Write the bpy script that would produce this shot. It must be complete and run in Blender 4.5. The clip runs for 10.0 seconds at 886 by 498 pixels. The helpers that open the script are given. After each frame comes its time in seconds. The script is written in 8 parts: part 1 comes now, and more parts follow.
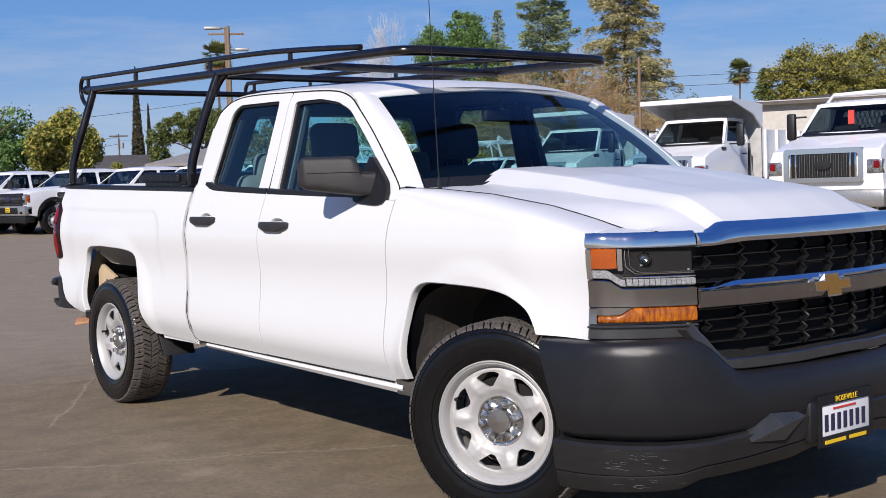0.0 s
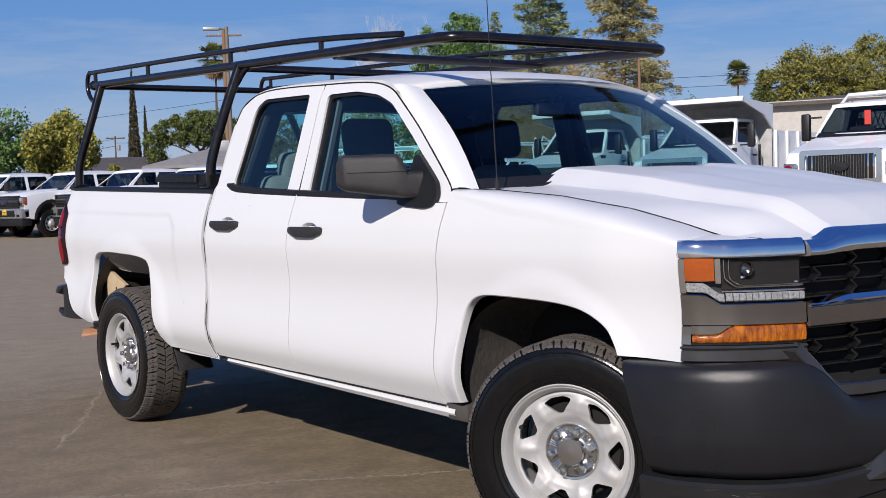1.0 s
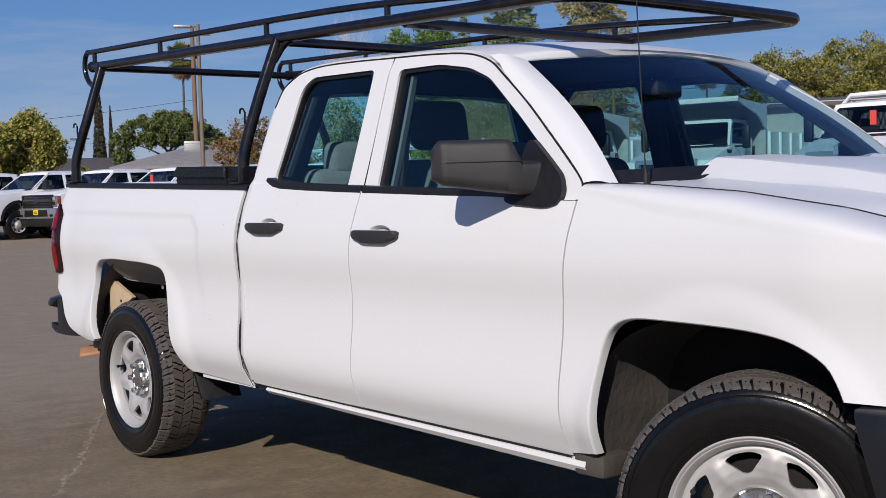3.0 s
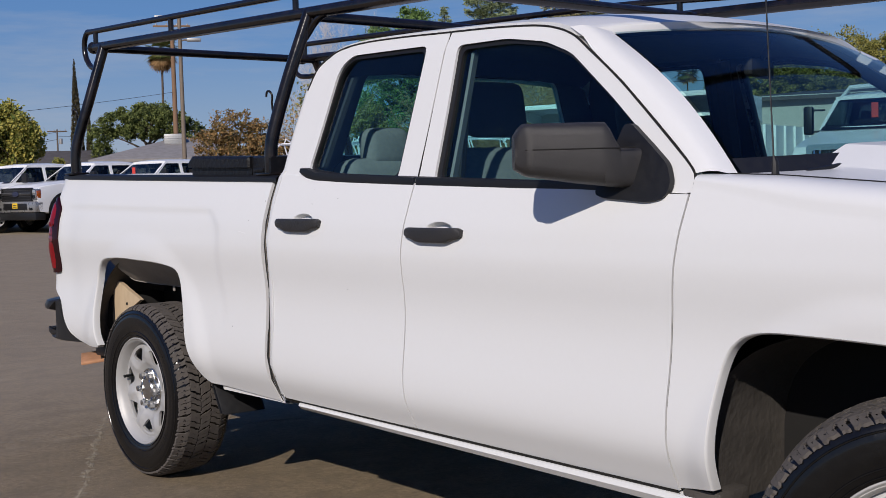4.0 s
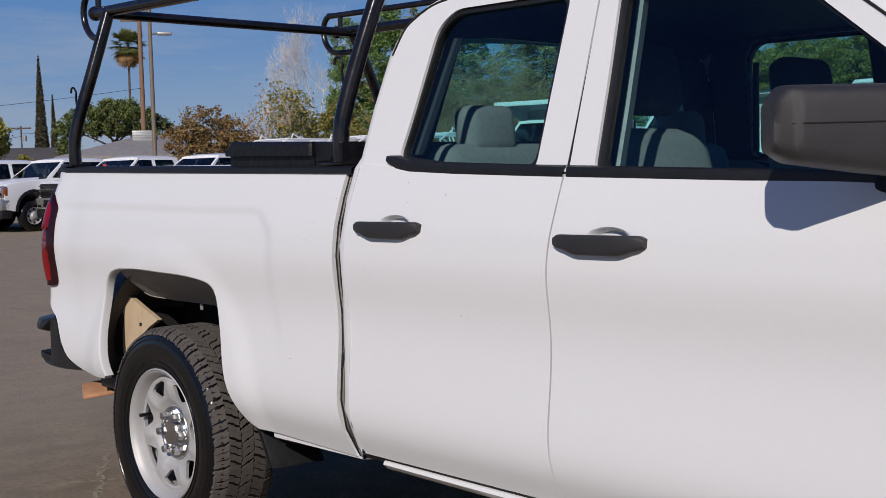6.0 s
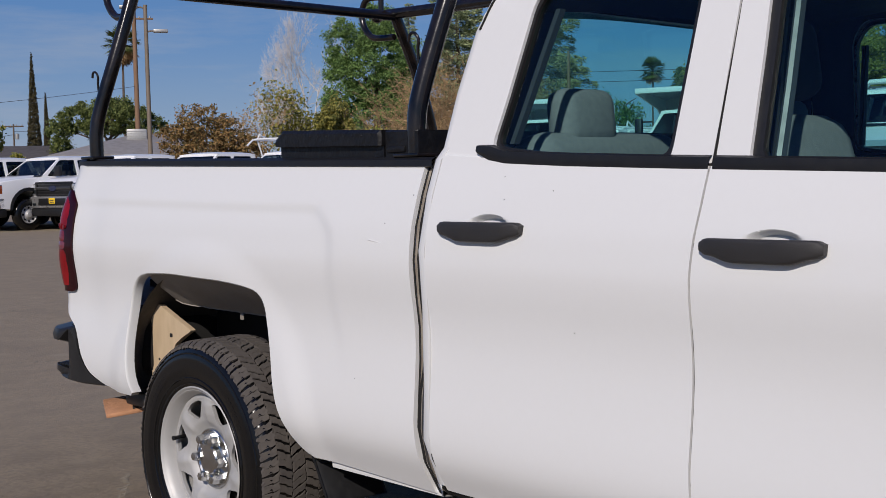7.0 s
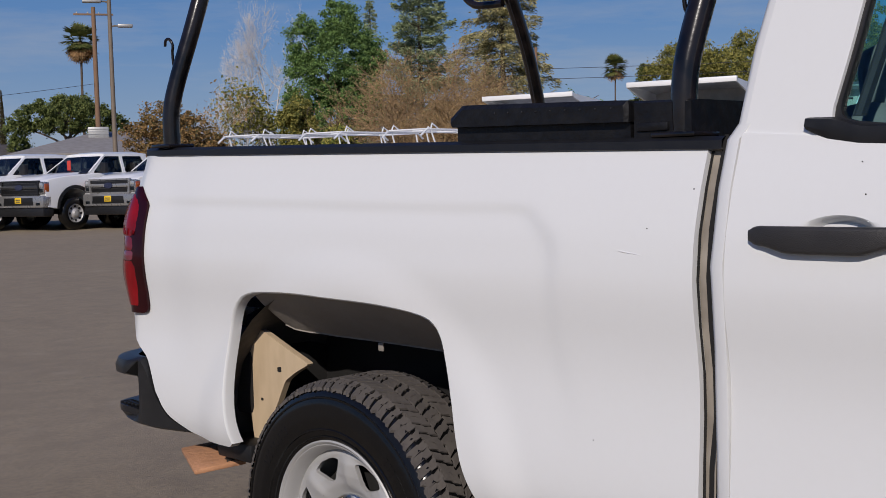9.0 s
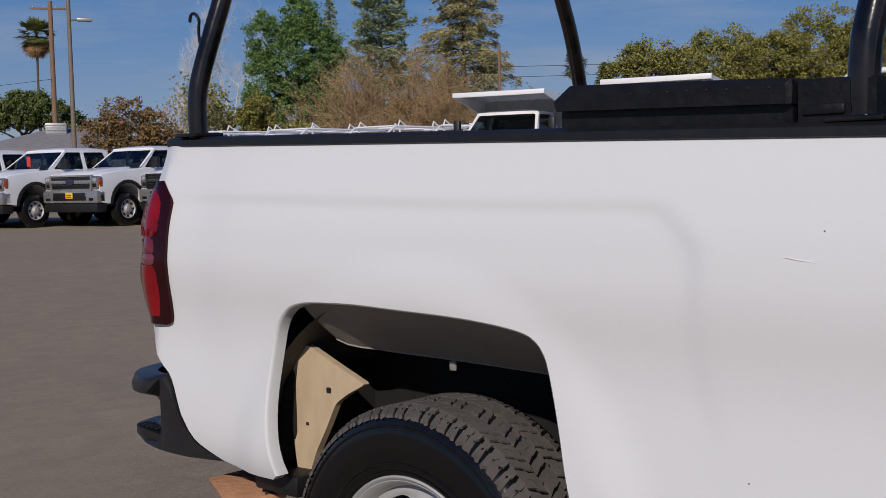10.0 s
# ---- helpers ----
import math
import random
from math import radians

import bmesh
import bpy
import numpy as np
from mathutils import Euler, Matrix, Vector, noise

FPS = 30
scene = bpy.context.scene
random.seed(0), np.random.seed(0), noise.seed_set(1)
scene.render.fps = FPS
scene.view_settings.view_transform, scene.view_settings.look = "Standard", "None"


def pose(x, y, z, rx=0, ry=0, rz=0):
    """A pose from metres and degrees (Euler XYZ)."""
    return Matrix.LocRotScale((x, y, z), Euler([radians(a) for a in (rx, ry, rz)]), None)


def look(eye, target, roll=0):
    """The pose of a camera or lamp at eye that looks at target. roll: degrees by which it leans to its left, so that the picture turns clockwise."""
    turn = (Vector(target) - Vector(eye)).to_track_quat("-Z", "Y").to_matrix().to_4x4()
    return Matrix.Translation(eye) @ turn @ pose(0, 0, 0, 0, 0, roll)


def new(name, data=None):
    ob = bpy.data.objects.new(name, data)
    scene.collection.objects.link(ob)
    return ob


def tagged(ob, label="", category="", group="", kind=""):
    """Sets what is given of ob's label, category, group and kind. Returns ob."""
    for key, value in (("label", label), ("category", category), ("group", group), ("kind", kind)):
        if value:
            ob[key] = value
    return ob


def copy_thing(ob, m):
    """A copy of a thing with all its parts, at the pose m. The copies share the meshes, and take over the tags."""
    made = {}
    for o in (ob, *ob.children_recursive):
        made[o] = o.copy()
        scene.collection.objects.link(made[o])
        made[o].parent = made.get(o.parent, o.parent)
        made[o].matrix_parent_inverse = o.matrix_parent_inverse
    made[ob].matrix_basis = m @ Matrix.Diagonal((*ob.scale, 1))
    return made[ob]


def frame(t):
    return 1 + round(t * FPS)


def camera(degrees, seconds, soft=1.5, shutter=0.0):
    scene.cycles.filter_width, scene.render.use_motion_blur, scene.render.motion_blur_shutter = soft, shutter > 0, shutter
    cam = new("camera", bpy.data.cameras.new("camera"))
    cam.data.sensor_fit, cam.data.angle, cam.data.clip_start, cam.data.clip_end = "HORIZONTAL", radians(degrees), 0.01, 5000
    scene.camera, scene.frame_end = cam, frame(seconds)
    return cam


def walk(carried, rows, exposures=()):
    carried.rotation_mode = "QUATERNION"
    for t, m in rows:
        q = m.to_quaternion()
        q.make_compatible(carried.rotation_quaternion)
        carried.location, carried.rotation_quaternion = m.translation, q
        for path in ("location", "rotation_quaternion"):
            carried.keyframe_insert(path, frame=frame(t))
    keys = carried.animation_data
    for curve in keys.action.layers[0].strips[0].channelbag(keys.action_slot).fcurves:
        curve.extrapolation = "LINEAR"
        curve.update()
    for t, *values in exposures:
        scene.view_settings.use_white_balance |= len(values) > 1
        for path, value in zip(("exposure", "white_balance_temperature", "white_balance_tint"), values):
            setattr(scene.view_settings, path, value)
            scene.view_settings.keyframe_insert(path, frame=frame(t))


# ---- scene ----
cam = camera(41.0, 10.0, soft=0.7)
PATH = [
    (0, (7.189, -3.867, 1.308), (4.023, -1.431, 1.090), -1.84),
    (0.5, (6.913, -3.828, 1.319), (3.750, -1.389, 1.106), -1.87),
    (1, (6.632, -3.732, 1.310), (3.475, -1.285, 1.099), -1.88),
    (1.5, (6.380, -3.646, 1.305), (3.226, -1.194, 1.090), -1.87),
    (2, (6.092, -3.606, 1.315), (2.957, -1.132, 1.101), -1.80),
    (2.2, (5.994, -3.611, 1.311), (4.432, -2.366, 1.208), -1.75),
    (3.3, (5.392, -3.479, 1.291), (3.858, -2.200, 1.183), -1.70),
    (3.5, (5.272, -3.450, 1.288), (2.216, -0.880, 1.064), -1.69),
    (4, (4.978, -3.411, 1.298), (1.942, -0.817, 1.069), -1.65),
    (4.5, (4.710, -3.335, 1.291), (1.698, -0.712, 1.066), -1.67),
    (5, (4.447, -3.245, 1.295), (1.453, -0.601, 1.065), -1.78),
    (5.5, (4.163, -3.178, 1.296), (1.190, -0.512, 1.059), -1.74),
    (7, (3.3585, -2.9718, 1.280), (0.4152, -0.2727, 1.044), -1.31),
    (7.5, (3.0745, -2.9568, 1.295), (0.1567, -0.2322, 1.058), -1.39),
    (8, (2.8169, -2.9174, 1.280), (-0.0819, -0.1708, 1.040), -1.45),
    (8.5, (2.5634, -2.8719, 1.283), (-0.3174, -0.1073, 1.041), -1.44),
    (9, (2.2902, -2.8369, 1.277), (-0.5560, -0.0370, 1.031), -1.55),
    (9.5, (2.0443, -2.8066, 1.278), (-0.7458, 0.0492, 1.027), -1.48),
    (10, (1.8014, -2.7503, 1.273), (-0.9445, 0.1474, 1.017), -1.39),
]
walk(cam, [(t, look(eye, target, roll)) for t, eye, target, roll in PATH],
     exposures=[(0.0, 0.41, 6450, 14), (0.5, 0.34, 6450, 14), (1.0, 0.27, 6450, 14), (1.5, 0.24, 6450, 14), (2.2, 0.18, 6500, 14), (3.3, 0.05, 6500, 14), (4.5, -0.10, 6500, 14), (5.5, -0.13, 6500, 14), (8.0, -0.15, 6500, 14), (10.0, -0.28, 6500, 14)])

# ---- sky and sun ----
SUN = Vector((0.86, -1.42, 1.0)).normalized()
world = bpy.data.worlds.new("sky")
scene.world = world
world.use_nodes = True
wn, wl = world.node_tree.nodes, world.node_tree.links
wn.clear()
sky = wn.new("ShaderNodeTexSky")
sky.sky_type = "NISHITA"
sky.sun_disc = False
sky.sun_elevation = math.asin(SUN.z)
sky.sun_rotation = math.atan2(SUN.x, SUN.y)
sky.air_density, sky.dust_density, sky.ozone_density = 1.0, 0.6, 2.0
# clear autumn blue, paler to the horizon, with thin cirrus
tc, sx, mp, nz, rp, gr = (wn.new("ShaderNode" + k) for k in ("TexCoord", "SeparateXYZ", "Mapping", "TexNoise", "ValToRGB", "ValToRGB"))
gr.color_ramp.elements[0].position, gr.color_ramp.elements[1].position = 0.0, 0.5
gr.color_ramp.elements[0].color, gr.color_ramp.elements[1].color = (0.36, 0.50, 0.69, 1), (0.020, 0.098, 0.415, 1)
mid_stop = gr.color_ramp.elements.new(0.13)
mid_stop.color = (0.105, 0.290, 0.655, 1)
mp.inputs["Scale"].default_value = (2.2, 2.2, 16.0)
nz.inputs["Scale"].default_value, nz.inputs["Detail"].default_value, nz.inputs["Roughness"].default_value = 1.6, 7.0, 0.62
rp.color_ramp.elements[0].position, rp.color_ramp.elements[1].position = 0.49, 0.74
scale_up, tint_mix, mix, sc = wn.new("ShaderNodeVectorMath"), wn.new("ShaderNodeMix"), wn.new("ShaderNodeMix"), wn.new("ShaderNodeMath")
scale_up.operation = "SCALE"
scale_up.inputs["Scale"].default_value = 8.3
tint_mix.data_type = mix.data_type = "RGBA"
tint_mix.inputs["Factor"].default_value = 0.85
mix.inputs["B"].default_value = (4.4, 4.9, 5.6, 1)
sc.operation = "MULTIPLY"
sc.inputs[1].default_value = 0.52
bg, wo = wn.new("ShaderNodeBackground"), wn.new("ShaderNodeOutputWorld")
bg.inputs["Strength"].default_value = 0.091
wl.new(tc.outputs["Generated"], mp.inputs["Vector"])
wl.new(tc.outputs["Generated"], sx.inputs["Vector"])
wl.new(sx.outputs["Z"], gr.inputs["Fac"])
wl.new(gr.outputs["Color"], scale_up.inputs[0])
wl.new(sky.outputs["Color"], tint_mix.inputs["A"])
wl.new(scale_up.outputs["Vector"], tint_mix.inputs["B"])
wl.new(mp.outputs["Vector"], nz.inputs["Vector"])
wl.new(nz.outputs["Fac"], rp.inputs["Fac"])
low_only, thin = wn.new("ShaderNodeMapRange"), wn.new("ShaderNodeMath")
thin.operation = "MULTIPLY"
for k, q in (("From Min", 0.10), ("From Max", 0.30), ("To Min", 1.0), ("To Max", 0.15)):
    low_only.inputs[k].default_value = q
wl.new(sx.outputs["Z"], low_only.inputs["Value"])
wl.new(rp.outputs["Color"], thin.inputs[0])
wl.new(low_only.outputs["Result"], thin.inputs[1])
wl.new(thin.outputs[0], sc.inputs[0])
wl.new(sc.outputs[0], mix.inputs["Factor"])
wl.new(tint_mix.outputs["Result"], mix.inputs["A"])
wl.new(mix.outputs["Result"], bg.inputs["Color"])
wl.new(bg.outputs["Background"], wo.inputs["Surface"])
sun_data = bpy.data.lights.new("sun", "SUN")
sun_data.energy, sun_data.angle, sun_data.color = 3.8, radians(0.53), (1.0, 0.94, 0.85)
sun = new("sun", sun_data)
sun.matrix_world = look(SUN * 50, (0, 0, 0))


# ---- materials ----
def mat(name, color, rough=0.5, metal=0.0, var=0.0, scale=20.0, bump=0.0, bump_scale=200.0, coat=0.0, spec=0.5, color2=None, stretch=(1, 1, 1), patches=0.0, patch_scale=1.5, obj_rand=0.0, trans=0.0):
    """A principled material with grain, larger patches, relief and, if asked, a change from object to object."""
    m = bpy.data.materials.new(name)
    m.use_nodes = True
    n, l = m.node_tree.nodes, m.node_tree.links
    b = n["Principled BSDF"]
    b.inputs["Base Color"].default_value = (*color, 1)
    b.inputs["Roughness"].default_value, b.inputs["Metallic"].default_value = rough, metal
    b.inputs["Specular IOR Level"].default_value, b.inputs["Coat Weight"].default_value = spec, coat
    b.inputs["Coat Roughness"].default_value = 0.04
    b.inputs["Transmission Weight"].default_value = trans
    if var or patches or bump or obj_rand:
        co, mpn = n.new("ShaderNodeTexCoord"), n.new("ShaderNodeMapping")
        mpn.inputs["Scale"].default_value = stretch
        l.new(co.outputs["Object"], mpn.inputs["Vector"])
    out = None
    c2 = color2 or tuple(c * 0.55 for c in color)
    for amount, sc_, det in ((var, scale, 6.0), (patches, patch_scale, 3.0)):
        if not amount:
            continue
        tx, rm, mx = n.new("ShaderNodeTexNoise"), n.new("ShaderNodeMapRange"), n.new("ShaderNodeMix")
        tx.inputs["Scale"].default_value, tx.inputs["Detail"].default_value = sc_, det
        rm.inputs["From Min"].default_value, rm.inputs["From Max"].default_value = 0.35, 0.68
        rm.inputs["To Max"].default_value = amount
        mx.data_type = "RGBA"
        mx.inputs["B"].default_value = (*c2, 1)
        l.new(mpn.outputs["Vector"], tx.inputs["Vector"])
        l.new(tx.outputs["Fac"], rm.inputs["Value"])
        l.new(rm.outputs["Result"], mx.inputs["Factor"])
        if out is None:
            mx.inputs["A"].default_value = (*color, 1)
        else:
            l.new(out, mx.inputs["A"])
        out = mx.outputs["Result"]
        rr = n.new("ShaderNodeMapRange")
        rr.inputs["To Min"].default_value, rr.inputs["To Max"].default_value = max(rough - 0.08, 0.02), min(rough + 0.1, 1)
        l.new(tx.outputs["Fac"], rr.inputs["Value"])
        l.new(rr.outputs["Result"], b.inputs["Roughness"])
    if obj_rand:
        oi, hv, rv = n.new("ShaderNodeObjectInfo"), n.new("ShaderNodeHueSaturation"), n.new("ShaderNodeMapRange")
        rv.inputs["To Min"].default_value, rv.inputs["To Max"].default_value = 1 - obj_rand, 1 + obj_rand
        l.new(oi.outputs["Random"], rv.inputs["Value"])
        l.new(rv.outputs["Result"], hv.inputs["Value"])
        if out is None:
            hv.inputs["Color"].default_value = (*color, 1)
        else:
            l.new(out, hv.inputs["Color"])
        out = hv.outputs["Color"]
    if out is not None:
        l.new(out, b.inputs["Base Color"])
    if bump:
        tb, bp = n.new("ShaderNodeTexNoise"), n.new("ShaderNodeBump")
        tb.inputs["Scale"].default_value, tb.inputs["Detail"].default_value = bump_scale, 4.0
        bp.inputs["Strength"].default_value, bp.inputs["Distance"].default_value = bump, 0.01
        l.new(mpn.outputs["Vector"], tb.inputs["Vector"])
        l.new(tb.outputs["Fac"], bp.inputs["Height"])
        l.new(bp.outputs["Normal"], b.inputs["Normal"])
    return m


def glass(name, tint, rough=0.0, gloss=0.92, base=0.05):
    """Thin car glass: clear with a tint, and a gloss that grows towards grazing."""
    m = bpy.data.materials.new(name)
    m.use_nodes = True
    n, l = m.node_tree.nodes, m.node_tree.links
    n.clear()
    t, g, f, x, o, pw, ad = (n.new("ShaderNode" + k) for k in ("BsdfTransparent", "BsdfGlossy", "LayerWeight", "MixShader", "OutputMaterial", "Math", "Math"))
    t.inputs["Color"].default_value = (*tint, 1)
    g.inputs["Roughness"].default_value = rough
    f.inputs["Blend"].default_value = 0.5
    pw.operation, ad.operation = "POWER", "MULTIPLY_ADD"
    pw.inputs[1].default_value, ad.inputs[1].default_value, ad.inputs[2].default_value = 4.0, gloss, base
    l.new(f.outputs["Facing"], pw.inputs[0])
    l.new(pw.outputs[0], ad.inputs[0])
    l.new(ad.outputs[0], x.inputs["Fac"])
    l.new(t.outputs["BSDF"], x.inputs[1])
    l.new(g.outputs["BSDF"], x.inputs[2])
    l.new(x.outputs["Shader"], o.inputs["Surface"])
    return m


def leafmat(name, color, color2):
    """Leaves: each clump its own shade, a little light passing through."""
    m = bpy.data.materials.new(name)
    m.use_nodes = True
    n, l = m.node_tree.nodes, m.node_tree.links
    b = n["Principled BSDF"]
    g, mx, tr, ms = n.new("ShaderNodeNewGeometry"), n.new("ShaderNodeMix"), n.new("ShaderNodeBsdfTranslucent"), n.new("ShaderNodeMixShader")
    mx.data_type = "RGBA"
    mx.inputs["A"].default_value, mx.inputs["B"].default_value = (*color, 1), (*color2, 1)
    l.new(g.outputs["Random Per Island"], mx.inputs["Factor"])
    l.new(mx.outputs["Result"], b.inputs["Base Color"])
    l.new(mx.outputs["Result"], tr.inputs["Color"])
    b.inputs["Roughness"].default_value, b.inputs["Specular IOR Level"].default_value = 0.6, 0.25
    ms.inputs["Fac"].default_value = 0.25
    l.new(b.outputs["BSDF"], ms.inputs[1])
    l.new(tr.outputs["BSDF"], ms.inputs[2])
    l.new(ms.outputs["Shader"], n["Material Output"].inputs["Surface"])
    return m


WHITE = mat("white_paint", (0.685, 0.69, 0.685), 0.34, coat=0.12, spec=0.30, patches=0.10, patch_scale=1.1, color2=(0.61, 0.60, 0.585), var=0.06, scale=60)
FLEET = mat("fleet_white", (0.80, 0.80, 0.79), 0.35, coat=0.5, patches=0.10, patch_scale=0.8, color2=(0.62, 0.61, 0.59))
BLACK = mat("black_gloss", (0.004, 0.004, 0.0045), 0.17, spec=0.55, var=0.4, scale=18, color2=(0.030, 0.020, 0.016), bump=0.04, bump_scale=60)
MESHBLACK = mat("gloss_mesh", (0.006, 0.006, 0.007), 0.13, spec=0.8, var=0.3, scale=60, color2=(0.02, 0.02, 0.02))
PLASTIC = mat("dark_plastic", (0.0125, 0.0128, 0.0145), 0.30, var=0.25, scale=14, color2=(0.020, 0.020, 0.022), bump=0.10, bump_scale=900, patches=0.3, patch_scale=2.5, spec=0.34)
TOOLBLACK = mat("tool_box_black", (0.006, 0.006, 0.007), 0.42, var=0.4, scale=30, color2=(0.016, 0.015, 0.015), bump=0.35, bump_scale=45, spec=0.30)
TRIM = mat("black_trim", (0.006, 0.006, 0.007), 0.5, var=0.3, scale=40, color2=(0.016, 0.016, 0.016))
# Near-black that also carries the shade of gaps, hollows and the underside.
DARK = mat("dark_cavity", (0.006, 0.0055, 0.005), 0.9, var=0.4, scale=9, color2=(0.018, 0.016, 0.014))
LINER = mat("wheel_liner", (0.050, 0.045, 0.040), 0.7, var=0.5, scale=7, color2=(0.085, 0.075, 0.064), bump=0.4, bump_scale=40)
DUSTLINER = mat("dusty_wheel_liner", (0.25, 0.225, 0.195), 0.75, var=0.5, scale=6, color2=(0.18, 0.16, 0.14), bump=0.3, bump_scale=30, patches=0.4, patch_scale=3)
FLANGE = mat("worn_flange", (0.42, 0.375, 0.31), 0.6, var=0.7, scale=14, color2=(0.14, 0.115, 0.09), stretch=(1, 1, 0.6), patches=0.6, patch_scale=16)
TAN = mat("tan_panel", (0.52, 0.40, 0.26), 0.7, var=0.35, scale=9, color2=(0.33, 0.24, 0.15), stretch=(3, 3, 1))
RUBBER = mat("tyre_rubber", (0.0042, 0.0042, 0.0047), 0.19, var=0.3, scale=35, color2=(0.010, 0.010, 0.009), bump=0.05, bump_scale=120, spec=0.42)
TREAD = mat("tyre_tread", (0.075, 0.065, 0.058), 0.85, var=0.5, scale=24, color2=(0.120, 0.105, 0.090), bump=0.3, bump_scale=120)
STEEL = mat("wheel_silver", (0.46, 0.455, 0.445), 0.52, metal=0.30, var=0.3, scale=18, color2=(0.42, 0.41, 0.39))
CHROME = mat("chrome", (0.80, 0.80, 0.80), 0.06, metal=1.0, var=0.1, scale=30, color2=(0.6, 0.6, 0.6))
GREYTRIM = mat("grey_trim", (0.030, 0.029, 0.029), 0.30, coat=0.2, var=0.3, scale=20, color2=(0.05, 0.05, 0.05))
HUB = mat("brushed_cap", (0.62, 0.62, 0.61), 0.22, metal=1.0, var=0.3, scale=60, color2=(0.40, 0.40, 0.39))
GREYBUMP = mat("satin_bumper", (0.36, 0.355, 0.35), 0.28, metal=0.6, var=0.3, scale=12, color2=(0.22, 0.22, 0.22))
MIRROR = mat("mirror_plastic", (0.024, 0.0225, 0.0225), 0.46, var=0.25, scale=30, color2=(0.036, 0.034, 0.033), bump=0.25, bump_scale=700)
DAM = mat("scuffed_plastic", (0.014, 0.014, 0.015), 0.36, var=0.3, scale=16, color2=(0.030, 0.029, 0.028), stretch=(1, 0.5, 2.5), patches=0.2, patch_scale=3.0, spec=0.35)
SCUFF = mat("scuff_grey", (0.085, 0.083, 0.080), 0.7, var=0.5, scale=80, color2=(0.04, 0.04, 0.04))
SMOKED = mat("smoked_chrome", (0.42, 0.405, 0.39), 0.08, metal=1.0, var=0.15, scale=25, color2=(0.22, 0.21, 0.20))
LED = mat("led_lens", (0.62, 0.64, 0.66), 0.12, metal=0.5, var=0.8, scale=160, color2=(0.22, 0.22, 0.22), coat=0.6)
GREYFRAME = mat("satin_grey_frame", (0.070, 0.072, 0.078), 0.42, var=0.25, scale=24, color2=(0.05, 0.05, 0.055))
AMBERDEEP = mat("turn_signal_amber", (0.56, 0.165, 0.006), 0.12, coat=0.7, var=0.9, scale=60, color2=(0.13, 0.020, 0.002), stretch=(1, 2.2, 0.5), patches=0.55, patch_scale=14, bump=0.3, bump_scale=150)
AMBER = mat("amber_lens", (0.44, 0.095, 0.008), 0.16, coat=0.9, var=0.35, scale=160, color2=(0.26, 0.040, 0.004), patches=0.5, patch_scale=9)
RED = mat("red_lens", (0.27, 0.005, 0.009), 0.14, coat=0.15, spec=0.3, var=0.45, scale=50, color2=(0.10, 0.003, 0.005), stretch=(1, 1, 0.4), patches=0.85, patch_scale=13)
REDDARK = mat("dark_red_lens", (0.15, 0.008, 0.014), 0.14, coat=0.5, var=0.3, scale=60, color2=(0.09, 0.005, 0.009))
DEEPRED = mat("smoked_red", (0.016, 0.0018, 0.003), 0.16, spec=0.25, var=0.4, scale=20, color2=(0.040, 0.003, 0.005))
PINKLENS = mat("pale_red_lens", (0.17, 0.035, 0.052), 0.16, coat=0.6, var=0.3, scale=40, color2=(0.11, 0.018, 0.028))
REFLECTOR = mat("lamp_reflector", (0.62, 0.62, 0.62), 0.18, metal=0.6, coat=0.8, var=0.9, scale=46, color2=(0.05, 0.05, 0.055), patches=0.6, patch_scale=12)
GOLD = mat("gold_emblem", (0.42, 0.23, 0.06), 0.35, metal=0.6, var=0.2, scale=90)
LAMPGLASS = glass("lamp_glass", (0.94, 0.96, 0.98), gloss=0.13, base=0.02)
GLASS = glass("car_glass", (0.53, 0.85, 0.84))
SCREEN = glass("windshield_glass", (0.52, 0.64, 0.67), gloss=0.62, base=0.035)
SEAT = mat("seat_cloth", (0.19, 0.195, 0.20), 0.9, var=0.3, scale=60, bump=0.3, bump_scale=500)
FLEETGLASS = glass("fleet_glass", (0.26, 0.31, 0.33), gloss=0.50, base=0.035)
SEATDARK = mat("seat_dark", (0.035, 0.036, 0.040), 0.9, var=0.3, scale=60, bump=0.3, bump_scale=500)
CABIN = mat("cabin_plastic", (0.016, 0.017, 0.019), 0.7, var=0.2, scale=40)
